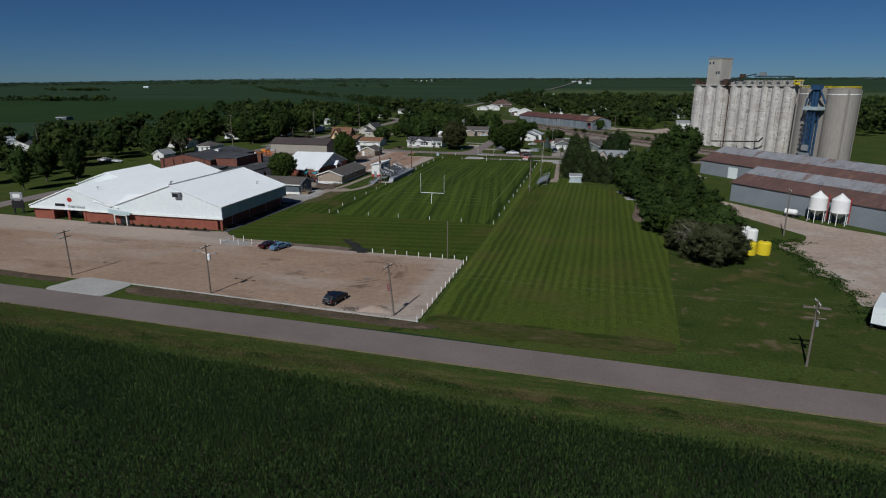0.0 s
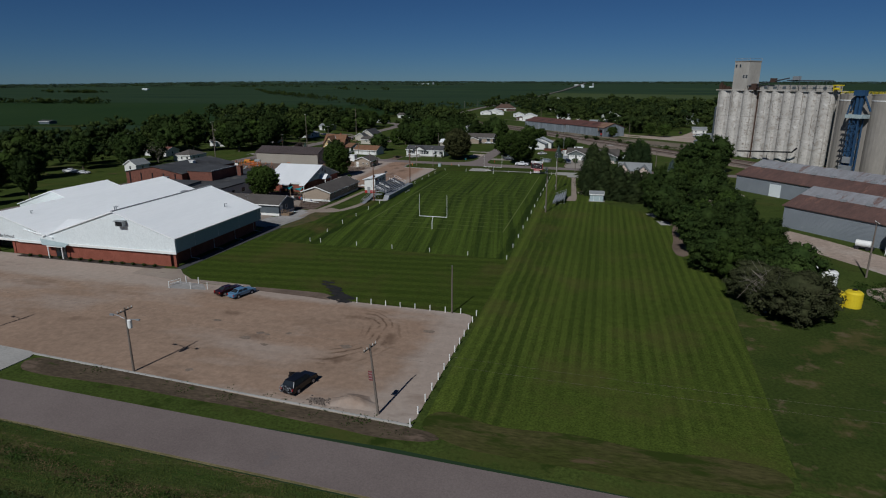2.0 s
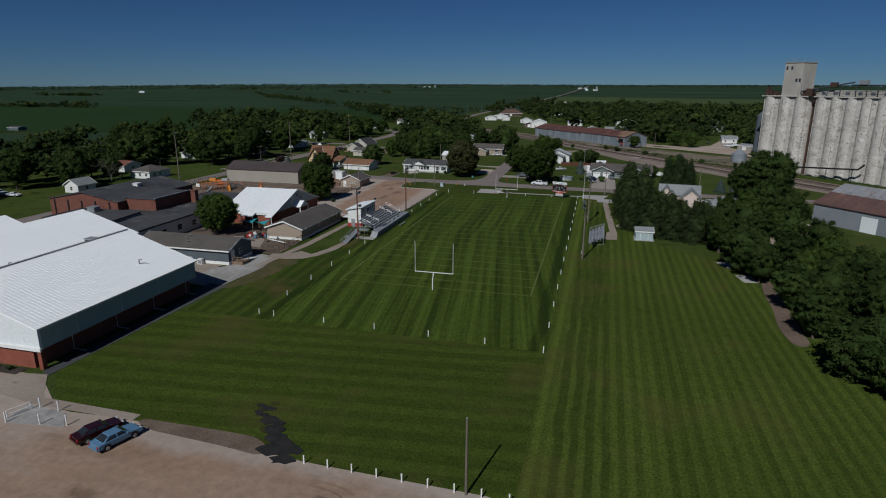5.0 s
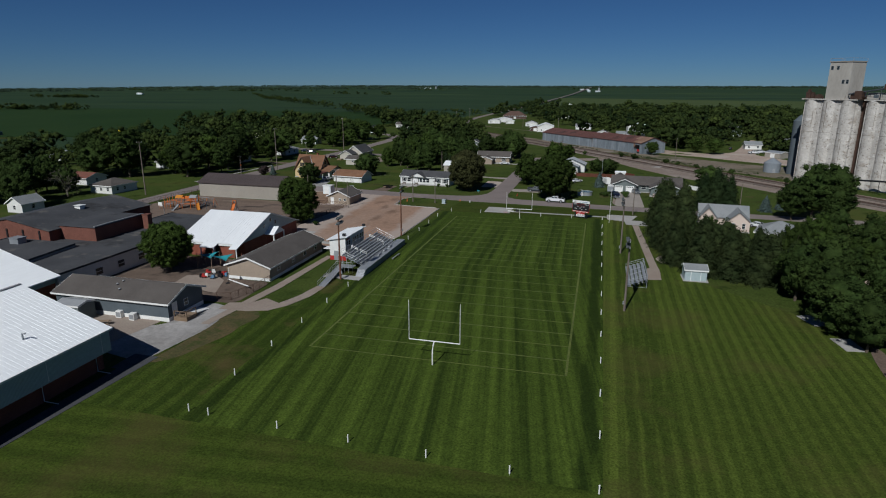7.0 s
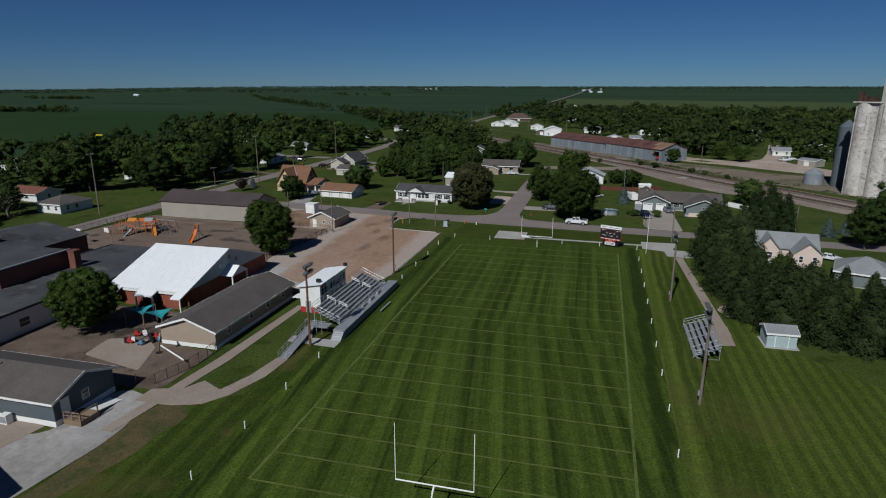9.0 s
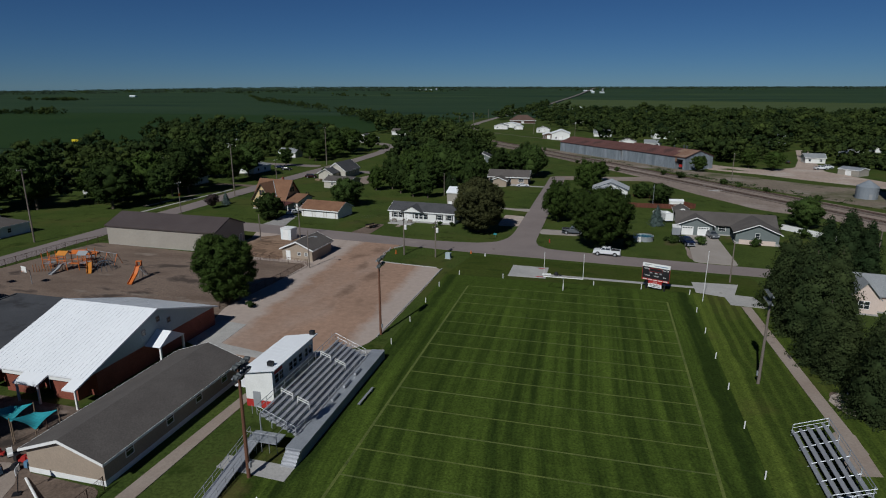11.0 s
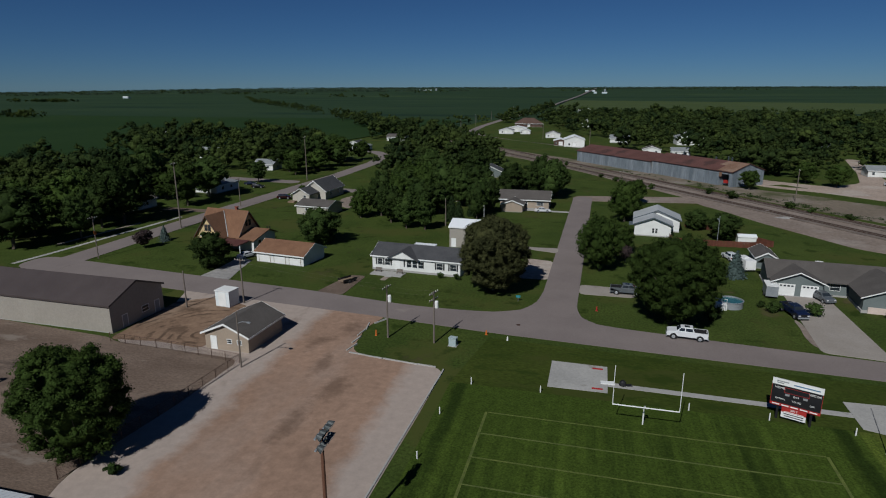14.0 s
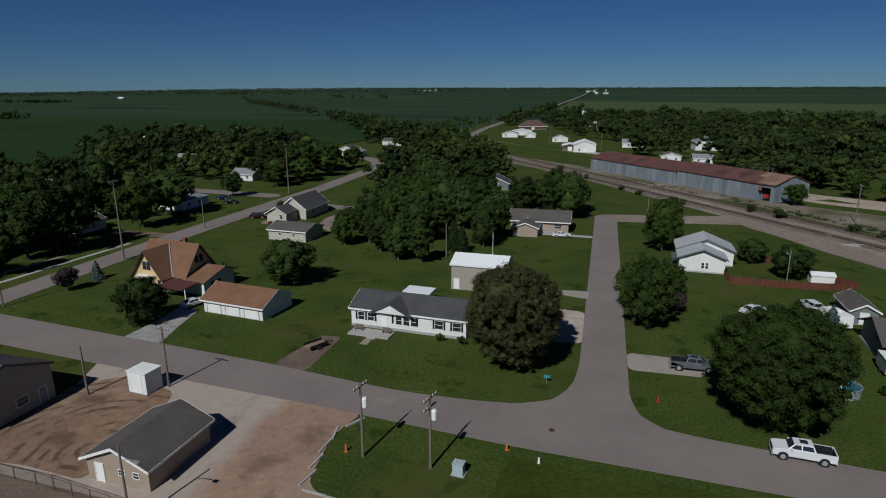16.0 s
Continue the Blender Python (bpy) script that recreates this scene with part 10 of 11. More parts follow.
# small street furniture
tr = thing("transformer_box", "pale green utility cabinet on the grass", "cabinet", -72.7, 277.9, -5)
part("cabinet", box(-0.55, -0.45, 0.0, 0.55, 0.45, 1.25), M_WALL_TEAL, tr)
part("lid", box(-0.6, -0.5, 1.25, 0.6, 0.5, 1.33), M_WALL_TEAL, tr)
part("pad", box(-0.7, -0.6, -0.1, 0.7, 0.6, 0.06), M_CONCRETE, tr)
for x, y, h, m_, lab, nm in ((-68.6, 283.2, 0.7, M_ORANGE, "orange traffic cone on the grass", "traffic_cone"), (-85.3, 278.6, 0.9, M_ORANGE, "orange marker post beside the street", "marker"), (-65, 281.6, 0.7, M_WHITE, "short white marker stub", "marker"), (-51.9, 298, 0.8, M_RED, "red fire hydrant on the lawn", "fire_hydrant")):
    o = thing(nm, lab, nm.replace("_", " "), x, y)
    part("body", lathe([(0.16, -0.05), (0.13, h * 0.5), (0.09, h), (0.02, h + 0.05)], 10), m_, o)
    part("base", box(-0.2, -0.2, -0.02, 0.2, 0.2, 0.04), m_, o)
sn = thing("yard_sign", "small green yard sign on the lawn", "sign", -65.8, 299.6)
part("post", box(-0.03, -0.03, -0.1, 0.03, 0.03, 1.0), M_GALV, sn)
part("board", box(-0.4, -0.02, 0.7, 0.4, 0.02, 1.1), M_TEAL, sn)
manhole = tagged(part("manhole_cover", tube((-64.2, 288.2, 0.06), (-64.2, 288.2, 0.088), 0.35, 0.35, 16), M_RAIL), "dark iron manhole cover in the street", "manhole", "", "structure")

# ---- playground ----
def swing_set(x, y, rot, n):
    o = thing("swing_set", "orange steel swing frame", "swing", x, y, rot)
    part("beam", tube((0, 0, 2.4), (n * 3.0, 0, 2.4), 0.06), M_GREY_TRIM, o)
    for i in range(n + 1):
        part("a_frame", join(tube((i * 3.0, -1.1, -0.1), (i * 3.0, 0, 2.4), 0.06), tube((i * 3.0, 1.1, -0.1), (i * 3.0, 0, 2.4), 0.06)), M_ORANGE, o)
    for i in range(n):
        for k in (0.9, 2.1):
            s = part("swing_seat", box(i * 3 + k - 0.22, -0.12, 0.5, i * 3 + k + 0.22, 0.12, 0.56), M_BLACK, o)
            part("chain", join(tube((i * 3 + k - 0.2, 0, 0.55), (i * 3 + k - 0.2, 0, 2.4), 0.015, 0.015, 4), tube((i * 3 + k + 0.2, 0, 0.55), (i * 3 + k + 0.2, 0, 2.4), 0.015, 0.015, 4)), M_GALV, s)
    return o


swing_set(-149.8, 256.6, -8, 3)


def slide(x, y, rot, h, L, parent=None, m_=None):
    pts = [(0, 0, h), (L * 0.15, 0, h), (L * 0.4, 0, h * 0.55), (L * 0.7, 0, h * 0.28), (L * 0.9, 0, h * 0.1), (L, 0, h * 0.08)]
    v, f = [], []
    for px_, _, pz in pts:
        v += [(px_, -0.42, pz + 0.28), (px_, -0.38, pz), (px_, 0.38, pz), (px_, 0.42, pz + 0.28), (px_, 0.46, pz + 0.28), (px_, 0.42, pz - 0.06), (px_, -0.42, pz - 0.06), (px_, -0.46, pz + 0.28)]
    for i in range(len(pts) - 1):
        for k in range(8):
            f.append((i * 8 + k, i * 8 + (k + 1) % 8, i * 8 + 8 + (k + 1) % 8, i * 8 + 8 + k))
    f += [tuple(range(8)), tuple(range(len(v) - 1, len(v) - 9, -1))]
    return moved((v, f), pose(x, y, 0, 0, 0, rot))


so = thing("playground_slide", "orange plastic slide with steel steps", "slide", -129.3, 248.6, -75)
part("chute", slide(0, 0, 0, 2.6, 4.6), M_ORANGE, so)
part("hood", join(box(-0.3, -0.5, 2.6, 0.3, -0.4, 3.5), box(-0.3, 0.4, 2.6, 0.3, 0.5, 3.5), box(-0.3, -0.5, 3.5, 0.3, 0.5, 3.6)), M_ORANGE, so)
part("ladder", join(tube((-0.2, -0.35, 2.7), (-2.4, -0.35, 0), 0.05), tube((-0.2, 0.35, 2.7), (-2.4, 0.35, 0), 0.05), *[box(-2.3 + k * 0.3, -0.35, 0.05 + k * 0.36, -2.05 + k * 0.3, 0.35, 0.11 + k * 0.36) for k in range(7)]), M_GREY_TRIM, so)
for y in (-0.4, 0.4):
    part("leg", tube((0, y, -0.1), (0, y, 2.6), 0.05), M_GREY_TRIM, so)


def play_tower():
    o = thing("play_structure", "large orange and grey climbing structure", "play structure", -149.5, 248.5, 10)
    for i, (x, y) in enumerate([(0, 0), (1.8, 0), (1.8, 1.8), (0, 1.8), (4.2, 0.4), (6, 0.4), (6, 2.2), (4.2, 2.2), (-2.6, 1.2), (-2.6, 3), (-4.4, 3), (-4.4, 1.2), (2.5, 4), (4.3, 4), (4.3, 5.8), (2.5, 5.8)]):
        part("post", tube((x, y, -0.1), (x, y, 3.4), 0.08), M_ORANGE, o)
    for x, y, z in ((0, 0, 1.3), (4.2, 0.4, 1.6), (-4.4, 1.2, 1.1), (2.5, 4, 1.8)):
        part("deck", box(x, y, z - 0.06, x + 1.8, y + 1.8, z), M_GREY_TRIM, o)
        part("railing", join(*[tube((x + 0.3 * k, y, z), (x + 0.3 * k, y, z + 0.9), 0.03, 0.03, 5) for k in range(7)], tube((x, y, z + 0.9), (x + 1.8, y, z + 0.9), 0.04)), M_ORANGE, o)
    for x, y, m_ in ((0, 0, M_AMBER), (4.2, 0.4, M_GREY_TRIM)):
        part("canopy", join(roof_slab((x - 0.2, y - 0.2, 3.4), (x + 2, y - 0.2, 3.4), (x + 2, y + 0.9, 4.1), (x - 0.2, y + 0.9, 4.1), 0.06), roof_slab((x - 0.2, y + 2, 3.4), (x + 2, y + 2, 3.4), (x + 2, y + 0.9, 4.1), (x - 0.2, y + 0.9, 4.1), 0.06)), m_, o)
    part("bridge", join(box(1.8, 0.5, 1.35, 4.2, 1.5, 1.42), tube((1.8, 0.5, 2.2), (4.2, 0.5, 2.4), 0.04), tube((1.8, 1.5, 2.2), (4.2, 1.5, 2.4), 0.04)), M_ORANGE, o)
    part("chute", slide(6, 1.3, -60, 1.7, 3.6), M_AMBER, o, "amber plastic chute")
    for k in range(12):
        part("palisade_post", tube((-4.6 + 0.55 * k, -1.4 + 0.12 * k, -0.1), (-4.6 + 0.55 * k, -1.4 + 0.12 * k, 1.5 + 0.25 * math.sin(k * 2.1)), 0.07, 0.07, 6), M_TIMBER, o)
    for k in range(7):
        q = k * 0.45
        part("rope_dome", path_tube([(9.2 + 2.2 * math.cos(q) * math.cos(t * 0.5236), 1.6 + 2.2 * math.sin(q) * math.cos(t * 0.5236), 0.05 + 2.0 * math.sin(t * 0.5236)) for t in range(7)], 0.05), M_STEEL_DK, o)
    part("tilted_panel", roof_slab((-1.2, 5.2, 2.2), (1.6, 5.6, 2.2), (1.4, 7.0, 2.7), (-1.4, 6.6, 2.7), 0.1), M_ORANGE, o)
    part("chute", slide(0.9, 0, -100, 1.4, 3.2), M_GREY_TRIM, o)
    for k in range(4):
        part("climbing_arch", path_tube([(6.5 + 0.8 * math.cos(t * 0.5) * 1.6, 3 + k * 0.6, 0.1 + 1.8 * math.sin(t * 0.5)) for t in range(7)], 0.04), M_BLACK, o)
    part("monkey_bars", join(tube((-2.6, 1.2, 2.4), (0, 0.6, 2.4), 0.05), tube((-2.6, 2.2, 2.4), (0, 1.6, 2.4), 0.05), *[tube((-2.6 + k * 0.5, 1.2 - k * 0.12, 2.4), (-2.6 + k * 0.5, 2.2 - k * 0.12, 2.4), 0.03) for k in range(6)]), M_ORANGE, o)
    return o


play_tower()


def court_hoop(x, y, rot):
    o = thing("basketball_hoop", "white basketball backboard on a steel post", "hoop", x, y, rot, group="court hoops")
    part("post", path_tube([(0, 0, -0.2), (0, 0, 2.8), (0, -0.9, 3.3)], 0.07), M_GREY_TRIM, o)
    part("backboard", box(-0.9, -1.0, 2.8, 0.9, -0.92, 3.9), M_WHITE, o)
    part("rim", path_tube([(0.23 * math.cos(k * 0.5236), -1.28 + 0.23 * math.sin(k * 0.5236), 3.05) for k in range(13)], 0.025, 5), M_ORANGE, o)
    return o


court_hoop(-152.8, 237.5, -15)
court_hoop(-146.9, 239.8, -15)
mg = thing("merry_go_round", "flat orange merry-go-round in the mulch", "merry-go-round", -153.2, 260.4)
part("disc", lathe([(1.6, 0.4), (1.7, 0.45), (1.6, 0.5), (0.1, 0.55)], 20), M_ORANGE, mg)
part("hub", tube((0, 0, -0.1), (0, 0, 0.9), 0.12), M_GREY_TRIM, mg)


# ---- play yard between the classrooms ----
def shade_sail(x0, y0, x1, y1, z0, z1):
    o = thing("shade_sail", "teal cloth shade sail on posts", "shade sail", group="shade sails")
    n = 6
    v = []
    for j in range(n + 1):
        for i in range(n + 1):
            u, w = i / n, j / n
            z = z0 + (z1 - z0) * (u * w + (1 - u) * (1 - w)) - 0.5 * math.sin(math.pi * u) * math.sin(math.pi * w)
            cx = 0.3 * math.sin(math.pi * w) * (1 - 2 * u)
            v.append((x0 + (x1 - x0) * u + cx, y0 + (y1 - y0) * w + 0.3 * math.sin(math.pi * u) * (1 - 2 * w), z))
    f = [(j * (n + 1) + i, j * (n + 1) + i + 1, (j + 1) * (n + 1) + i + 1, (j + 1) * (n + 1) + i) for j in range(n) for i in range(n)]
    m_ = len(v)
    v += [(a, b, c - 0.03) for a, b, c in v]
    f += [tuple(i + m_ for i in q[::-1]) for q in f]
    part("cloth", (v, f), M_TEAL, o)
    for px_, py_, pz in ((x0, y0, z1), (x1, y1, z1), (x0, y1, z0), (x1, y0, z0)):
        part("post", tube((px_, py_, -0.1), (px_, py_, pz + 0.1), 0.06), M_DECK, o)
    return o


shade_sail(-104.0, 196.4, -100.6, 199.2, 2.4, 3.2)
shade_sail(-100.3, 196.0, -96.9, 198.9, 2.3, 3.1)
rng_t = np.random.default_rng(5)
for i in range(12):
    x, y = -101.5 + rng_t.uniform(0, 6.5), 191.3 + rng_t.uniform(0, 3)
    c_ = (M_RED, M_BLACK, M_RED, M_CAR_BLUE, M_WHITE, M_BLACK, M_BRICK_OLD)[i % 7]
    o = thing("toy_car", "small bright plastic ride-on toy", "toy", x, y, rng_t.uniform(0, 360), 0.08, group="plastic toys")
    part("body", profile_y([(-0.45, 0.15), (0.45, 0.15), (0.45, 0.4), (0.15, 0.45), (0.05, 0.8), (-0.4, 0.8), (-0.45, 0.4)], -0.25, 0.25), c_, o)
    for wx in (-0.28, 0.28):
        for s in (-0.28, 0.24):
            part("wheel", tube((wx, s, 0.12), (wx, s + 0.04, 0.12), 0.13, 0.13, 8), M_BLACK, o)
pp = thing("white_pipe", "long white pipe propped on the fence", "pipe", 0, 0)
part("pipe", tube((-93.7, 191.6, 0.15), (-86.6, 187.4, 0.7), 0.12), M_WHITE, pp)
for x, y in ((-99.2, 170.0), (-96.3, 169.6)):
    o = thing("air_conditioner", "white air-conditioning unit on the slab", "air conditioner", x, y, group="air conditioners")
    part("case", box(-0.5, -0.4, 0.08, 0.5, 0.4, 1.2), M_WHITE, o)
    part("grille", box(-0.4, -0.43, 0.25, 0.4, -0.404, 1.05), M_GREY_TRIM, o)
pt = thing("picnic_table", "brown wooden picnic table", "table", -99.2, 166.6, 20)
part("top", box(-0.9, -0.38, 0.72, 0.9, 0.38, 0.77), M_DECK, pt)
for s in (-0.7, 0.7):
    part("bench", box(-0.9, s - 0.13, 0.42, 0.9, s + 0.13, 0.46), M_DECK, pt)
    part("leg", join(tube((s, -0.7, 0), (s, 0.2, 0.72), 0.05), tube((s, 0.7, 0), (s, -0.2, 0.72), 0.05)), M_DECK, pt)
dk = thing("wooden_deck", "weathered wooden ramp deck at the door", "deck", -88.6, 172.4)
part("platform", box(-1.2, -1.4, -0.05, 1.2, 1.2, 0.68), M_DECK, dk)
for x, y in ((-1.1, -1.3), (1.1, -1.3), (1.1, 1.1), (0, -1.3)):
    part("post", box(x - 0.06, y - 0.06, 0.0, x + 0.06, y + 0.06, 1.7), M_DECK, dk)
part("handrail", join(box(-1.1, -1.36, 1.6, 1.1, -1.26, 1.7), box(1.04, -1.3, 1.6, 1.14, 1.1, 1.7), box(-1.1, -1.34, 1.15, 1.1, -1.28, 1.22)), M_DECK, dk)
part("ramp", join(([(-1.0, 1.2, 0.62), (1.0, 1.2, 0.62), (1.0, 5.0, 0.05), (-1.0, 5.0, 0.05), (-1.0, 1.2, 0.5), (1.0, 1.2, 0.5), (1.0, 5.0, 0.0), (-1.0, 5.0, 0.0)], [(0, 1, 2, 3), (7, 6, 5, 4), (0, 4, 5, 1), (1, 5, 6, 2), (2, 6, 7, 3), (3, 7, 4, 0)])), M_WHITE, dk)
bh = thing("basketball_hoop", "leaning portable basketball hoop", "hoop", -92.4, 189.6, 30)
part("pole", tube((0, 0, 0), (0.4, 0, 2.6), 0.05), M_BLACK, bh)
part("backboard", box(0.35, -0.5, 2.3, 0.4, 0.5, 3.0), M_WHITE, bh)
part("base", box(-0.4, -0.3, 0.0, 0.3, 0.3, 0.2), M_BLACK, bh)
# thin slabs by the meadow
for x, y, a in ((9.6, 197.2, 20), (11.4, 188.0, 10)):
    tagged(part("concrete_slab", moved(box(-1.4, -2.2, -0.1, 1.4, 2.2, 0.14), pose(x, y, 0, 0, 0, a)), M_CONCRETE), "pale concrete slab at the meadow's edge", "slab", "slabs", "structure")
# shipping pieces by the railway
for x, y in ((-5, 398), (2, 385)):
    pass

# ---- trees ----
T_ROUND = broad_tree("tree", "dense rounded olive brown shade tree", 3, 12.5, 6.1, 0.3, 52000, 0.17, M_LEAF_D, 900, 0.62, 0.35, inner=0.84)
T_HERO = broad_tree("tree", "broad dark green shade tree by the street", 6, 12.0, 6.3, 0.9, 48000, 0.19, M_LEAF_B, 620, 0.78, 0.36, inner=0.74)
T_OVAL = broad_tree("tree", "dense oval bright green maple", 12, 12.0, 4.7, 0.3, 42000, 0.17, M_LEAF_B, 560, 0.66, 0.28, inner=0.78)
T_WIDE = broad_tree("tree", "broad green shade tree with uneven crown", 5, 12.0, 6.0, 1.2, 7200, 0.36, M_LEAF_B, 115, 1.22, 0.36)
T_TALL = broad_tree("tree", "tall dark green deciduous tree", 8, 14.0, 5.2, 1.2, 7200, 0.36, M_LEAF, 115, 1.17, 0.34)
T_STREET = broad_tree("tree", "tall dark green street tree", 51, 13.5, 5.8, 2.6, 4600, 0.46, M_LEAF, 85, 1.4, 0.34)
T_YARD = broad_tree("tree", "broad green tree among the houses", 53, 12.0, 6.2, 1.6, 4600, 0.46, M_LEAF_B, 85, 1.45, 0.34)
T_SMALL = broad_tree("tree", "small dark green garden tree", 17, 7.2, 3.3, 0.2, 6500, 0.23, M_LEAF, 130, 0.7, 0.18, inner=0.7)
T_PURPLE = broad_tree("tree", "small purple-leaved garden tree on grass", 19, 4.6, 1.9, 0.7, 2600, 0.27, M_LEAF_P, 30, 0.75, 0.12)
T_OLIVE = broad_tree("tree", "scrubby olive-brown tree by the yard", 23, 8.2, 5.0, 0.2, 10000, 0.25, M_LEAF_C, 140, 0.85, 0.22)
T_SPRUCE = conifer_tree("conifer", "dark green conifer with dense needles", 29, 11.5, 3.8, 11500, 0.285, M_NEEDLE, 0.55)
T_CEDAR = conifer_tree("conifer", "narrow dark green cedar tree", 31, 11.0, 3.0, 8000, 0.28, M_NEEDLE_DK, 0.56)
T_BLUE = conifer_tree("conifer", "small blue-green garden spruce", 37, 4.4, 1.5, 1400, 0.3, M_NEEDLE_BL, 0.85)
T_BUSH = broad_tree("shrub", "low dense green garden shrub", 41, 2.4, 1.6, 0.1, 500, 0.26, M_LEAF, 16, 0.65, 0.06)


def dead_tree(name, label, seed, h, spread, leaf_n):
    rng = np.random.default_rng(seed)
    o = thing(name, label, "tree")
    out = [tube((0, 0, -0.2), (0, 0, h * 0.4), 0.3, 0.22, 8)]
    for i in range(26):
        an, q = rng.uniform(0, 2 * math.pi), rng.uniform(0.35, 1) * spread
        z0 = rng.uniform(0.15, 0.45) * h
        e = Vector((math.cos(an) * q, math.sin(an) * q, z0 + rng.uniform(0.3, 0.55) * h))
        m1 = Vector((e.x * 0.5, e.y * 0.5, (z0 + e.z) / 2 + 0.1 * h))
        out += [tube((0, 0, z0), m1, 0.13, 0.08, 5), tube(m1, e, 0.08, 0.03, 5)]
        for k in range(5):
            s = m1.lerp(e, rng.uniform(0, 1))
            out.append(tube(s, s + Vector(rng.normal(0, 1, 3)) * 0.16 * h, 0.045, 0.015, 4))
    part("trunk", join(*out), M_TWIG, o)
    if leaf_n:
        p, e = lobe_points(rng, leaf_n, *crown_lobes(rng, spread * 0.9, spread * 0.9, 0.3, h * 0.7, 20, spread * 0.3), 0.2)
        quads("crown", leaf_quads(rng, p, e, 0.5), M_LEAF_C, o)
    return o


put(T_ROUND, -71.2, 304.5, 1.16, 20, 1.17)
put(T_HERO, -40.3, 294.8, 1.16, 40, 1.26)
put(T_WIDE, -51.6, 322.5, 0.76, 0, 0.98)
put(T_OVAL, -104.2, 241, 1.14, 10, 1.06)
put(T_TALL, 14, 208, 0.85, 0, 0.85)
put(T_STREET, -186, 330, 0.95)
put(T_YARD, -196, 318, 0.95)
put(T_SMALL, -119.2, 328.4, 1.55, 0, 1.3)
put(T_PURPLE, -158.7, 314.4)
put(T_OLIVE, 24.6, 122.5, 1.15, 0, 1.0)
put(T_SPRUCE, -4.2, 220.5, 1.05)
put(T_CEDAR, 6.6, 291.8, 1.05)
put(T_BLUE, -158.8, 321.6, 0.95)
put(T_BUSH, -16, 305, 0.9)
put(dead_tree("tree", "half-dead grey tree with bare branches", 43, 9.5, 5.5, 260), -198, 256)
put(dead_tree("tree", "scrubby tree with bare grey twigs", 47, 8.0, 5.5, 900), 21, 126, 0.9)
rt = np.random.default_rng(77)


def grove(kind, spots, s=1.0, spread=0.12):
    for x, y, *k in spots:
        f = (k[0] if k else 1.0) * s
        place(kind, x, y, f * rt.uniform(1 - spread, 1 + spread), rt.uniform(0, 360), f * rt.uniform(1 - spread, 1 + spread))


# the row east of the field
grove(T_OLIVE, [(20.5, 131, 0.9), (27.5, 128, 0.8)])
grove(T_TALL, [(20, 150, 0.72), (14.5, 160, 0.72), (24, 163, 0.75), (15, 172, 0.75), (23, 178, 0.78), (13, 186, 0.78), (20, 194, 0.82), (12, 200, 0.85), (23, 208, 0.82), (17, 215, 0.85)])
grove(T_WIDE, [(18, 142, 0.66), (27, 150, 0.66), (19, 182, 0.74), (27, 193, 0.74), (13, 224, 0.8), (20, 234, 0.8), (25, 225, 0.72)])
grove(T_SMALL, [(16.5, 147, 0.9), (12.3, 193, 0.9), (27, 135, 1.0)])
grove(T_SPRUCE, [(-8.6, 226, 0.9), (0.8, 218.5, 0.95), (5.5, 216, 0.9), (-9.3, 240.5, 1.0), (-5.6, 233, 0.95), (0.5, 225, 1.0), (10.5, 214.5, 0.85), (-2, 222.5, 0.9), (3, 220.5, 0.92), (-7.4, 229.5, 0.9), (-8.4, 236, 0.9), (8, 219, 0.95), (-3.5, 228, 0.9), (5.5, 242.5, 0.55), (11, 241.5, 0.5), (15.5, 241, 0.5), (20.5, 240, 0.55)], 0.9)
grove(T_WIDE, [(-1, 236, 0.7)])
grove(T_SPRUCE, [(-8.6, 250.5, 1.2), (-7.6, 257, 1.15), (-8.2, 263.5, 1.05), (-4, 254, 1.1)], 1.0, 0.06)
grove(T_CEDAR, [(9.8, 290.6, 1.1), (13.4, 289.4, 1.05), (12.0, 293, 0.95)])
grove(T_BLUE, [(24, 291, 1.3), (29, 295, 1.0), (-24.8, 324.5, 1.3)])
grove(T_TALL, [(28, 279, 1.08), (34.5, 284, 1.28), (41.5, 288.5, 1.25), (39, 280, 1.0), (26, 171, 0.8), (18, 166, 0.78), (28, 181, 0.82), (9.5, 207, 0.85), (28, 203, 0.85), (22, 143, 0.7), (29, 158, 0.72), (17, 208, 0.9), (30, 232, 0.9), (26.5, 243, 0.9)])
grove(T_HERO, [(-108, 193.5, 0.68)], 1.0, 0.02)
# gardens along the cross street
grove(T_SMALL, [(-132.9, 304.4, 0.8), (14, 331, 1.0), (-26.3, 367.8, 0.62), (-21.6, 357.2, 0.8), (3, 322, 0.6), (-130.5, 386, 0.5), (-126, 392, 0.6)])
grove(T_WIDE, [(-45, 373.5, 0.98), (-43.2, 381, 0.75), (-53.5, 331, 0.74), (-47.0, 337, 0.66)])
place(T_PURPLE, -46.1, 331.2, 0.75, 30)
grove(T_BUSH, [(-33, 298.5), (-22.2, 304.8, 1.0), (-23.8, 307, 0.5), (-83, 309, 0.6), (-79.5, 308.8, 0.6), (2.5, 306, 0.8), (-3.5, 306, 0.9), (10, 318, 1.2), (-98.5, 239, 0.6)])
for i in range(13):
    place(T_BUSH, -121 + i * 2.55, 121.8, 0.3, i * 50)
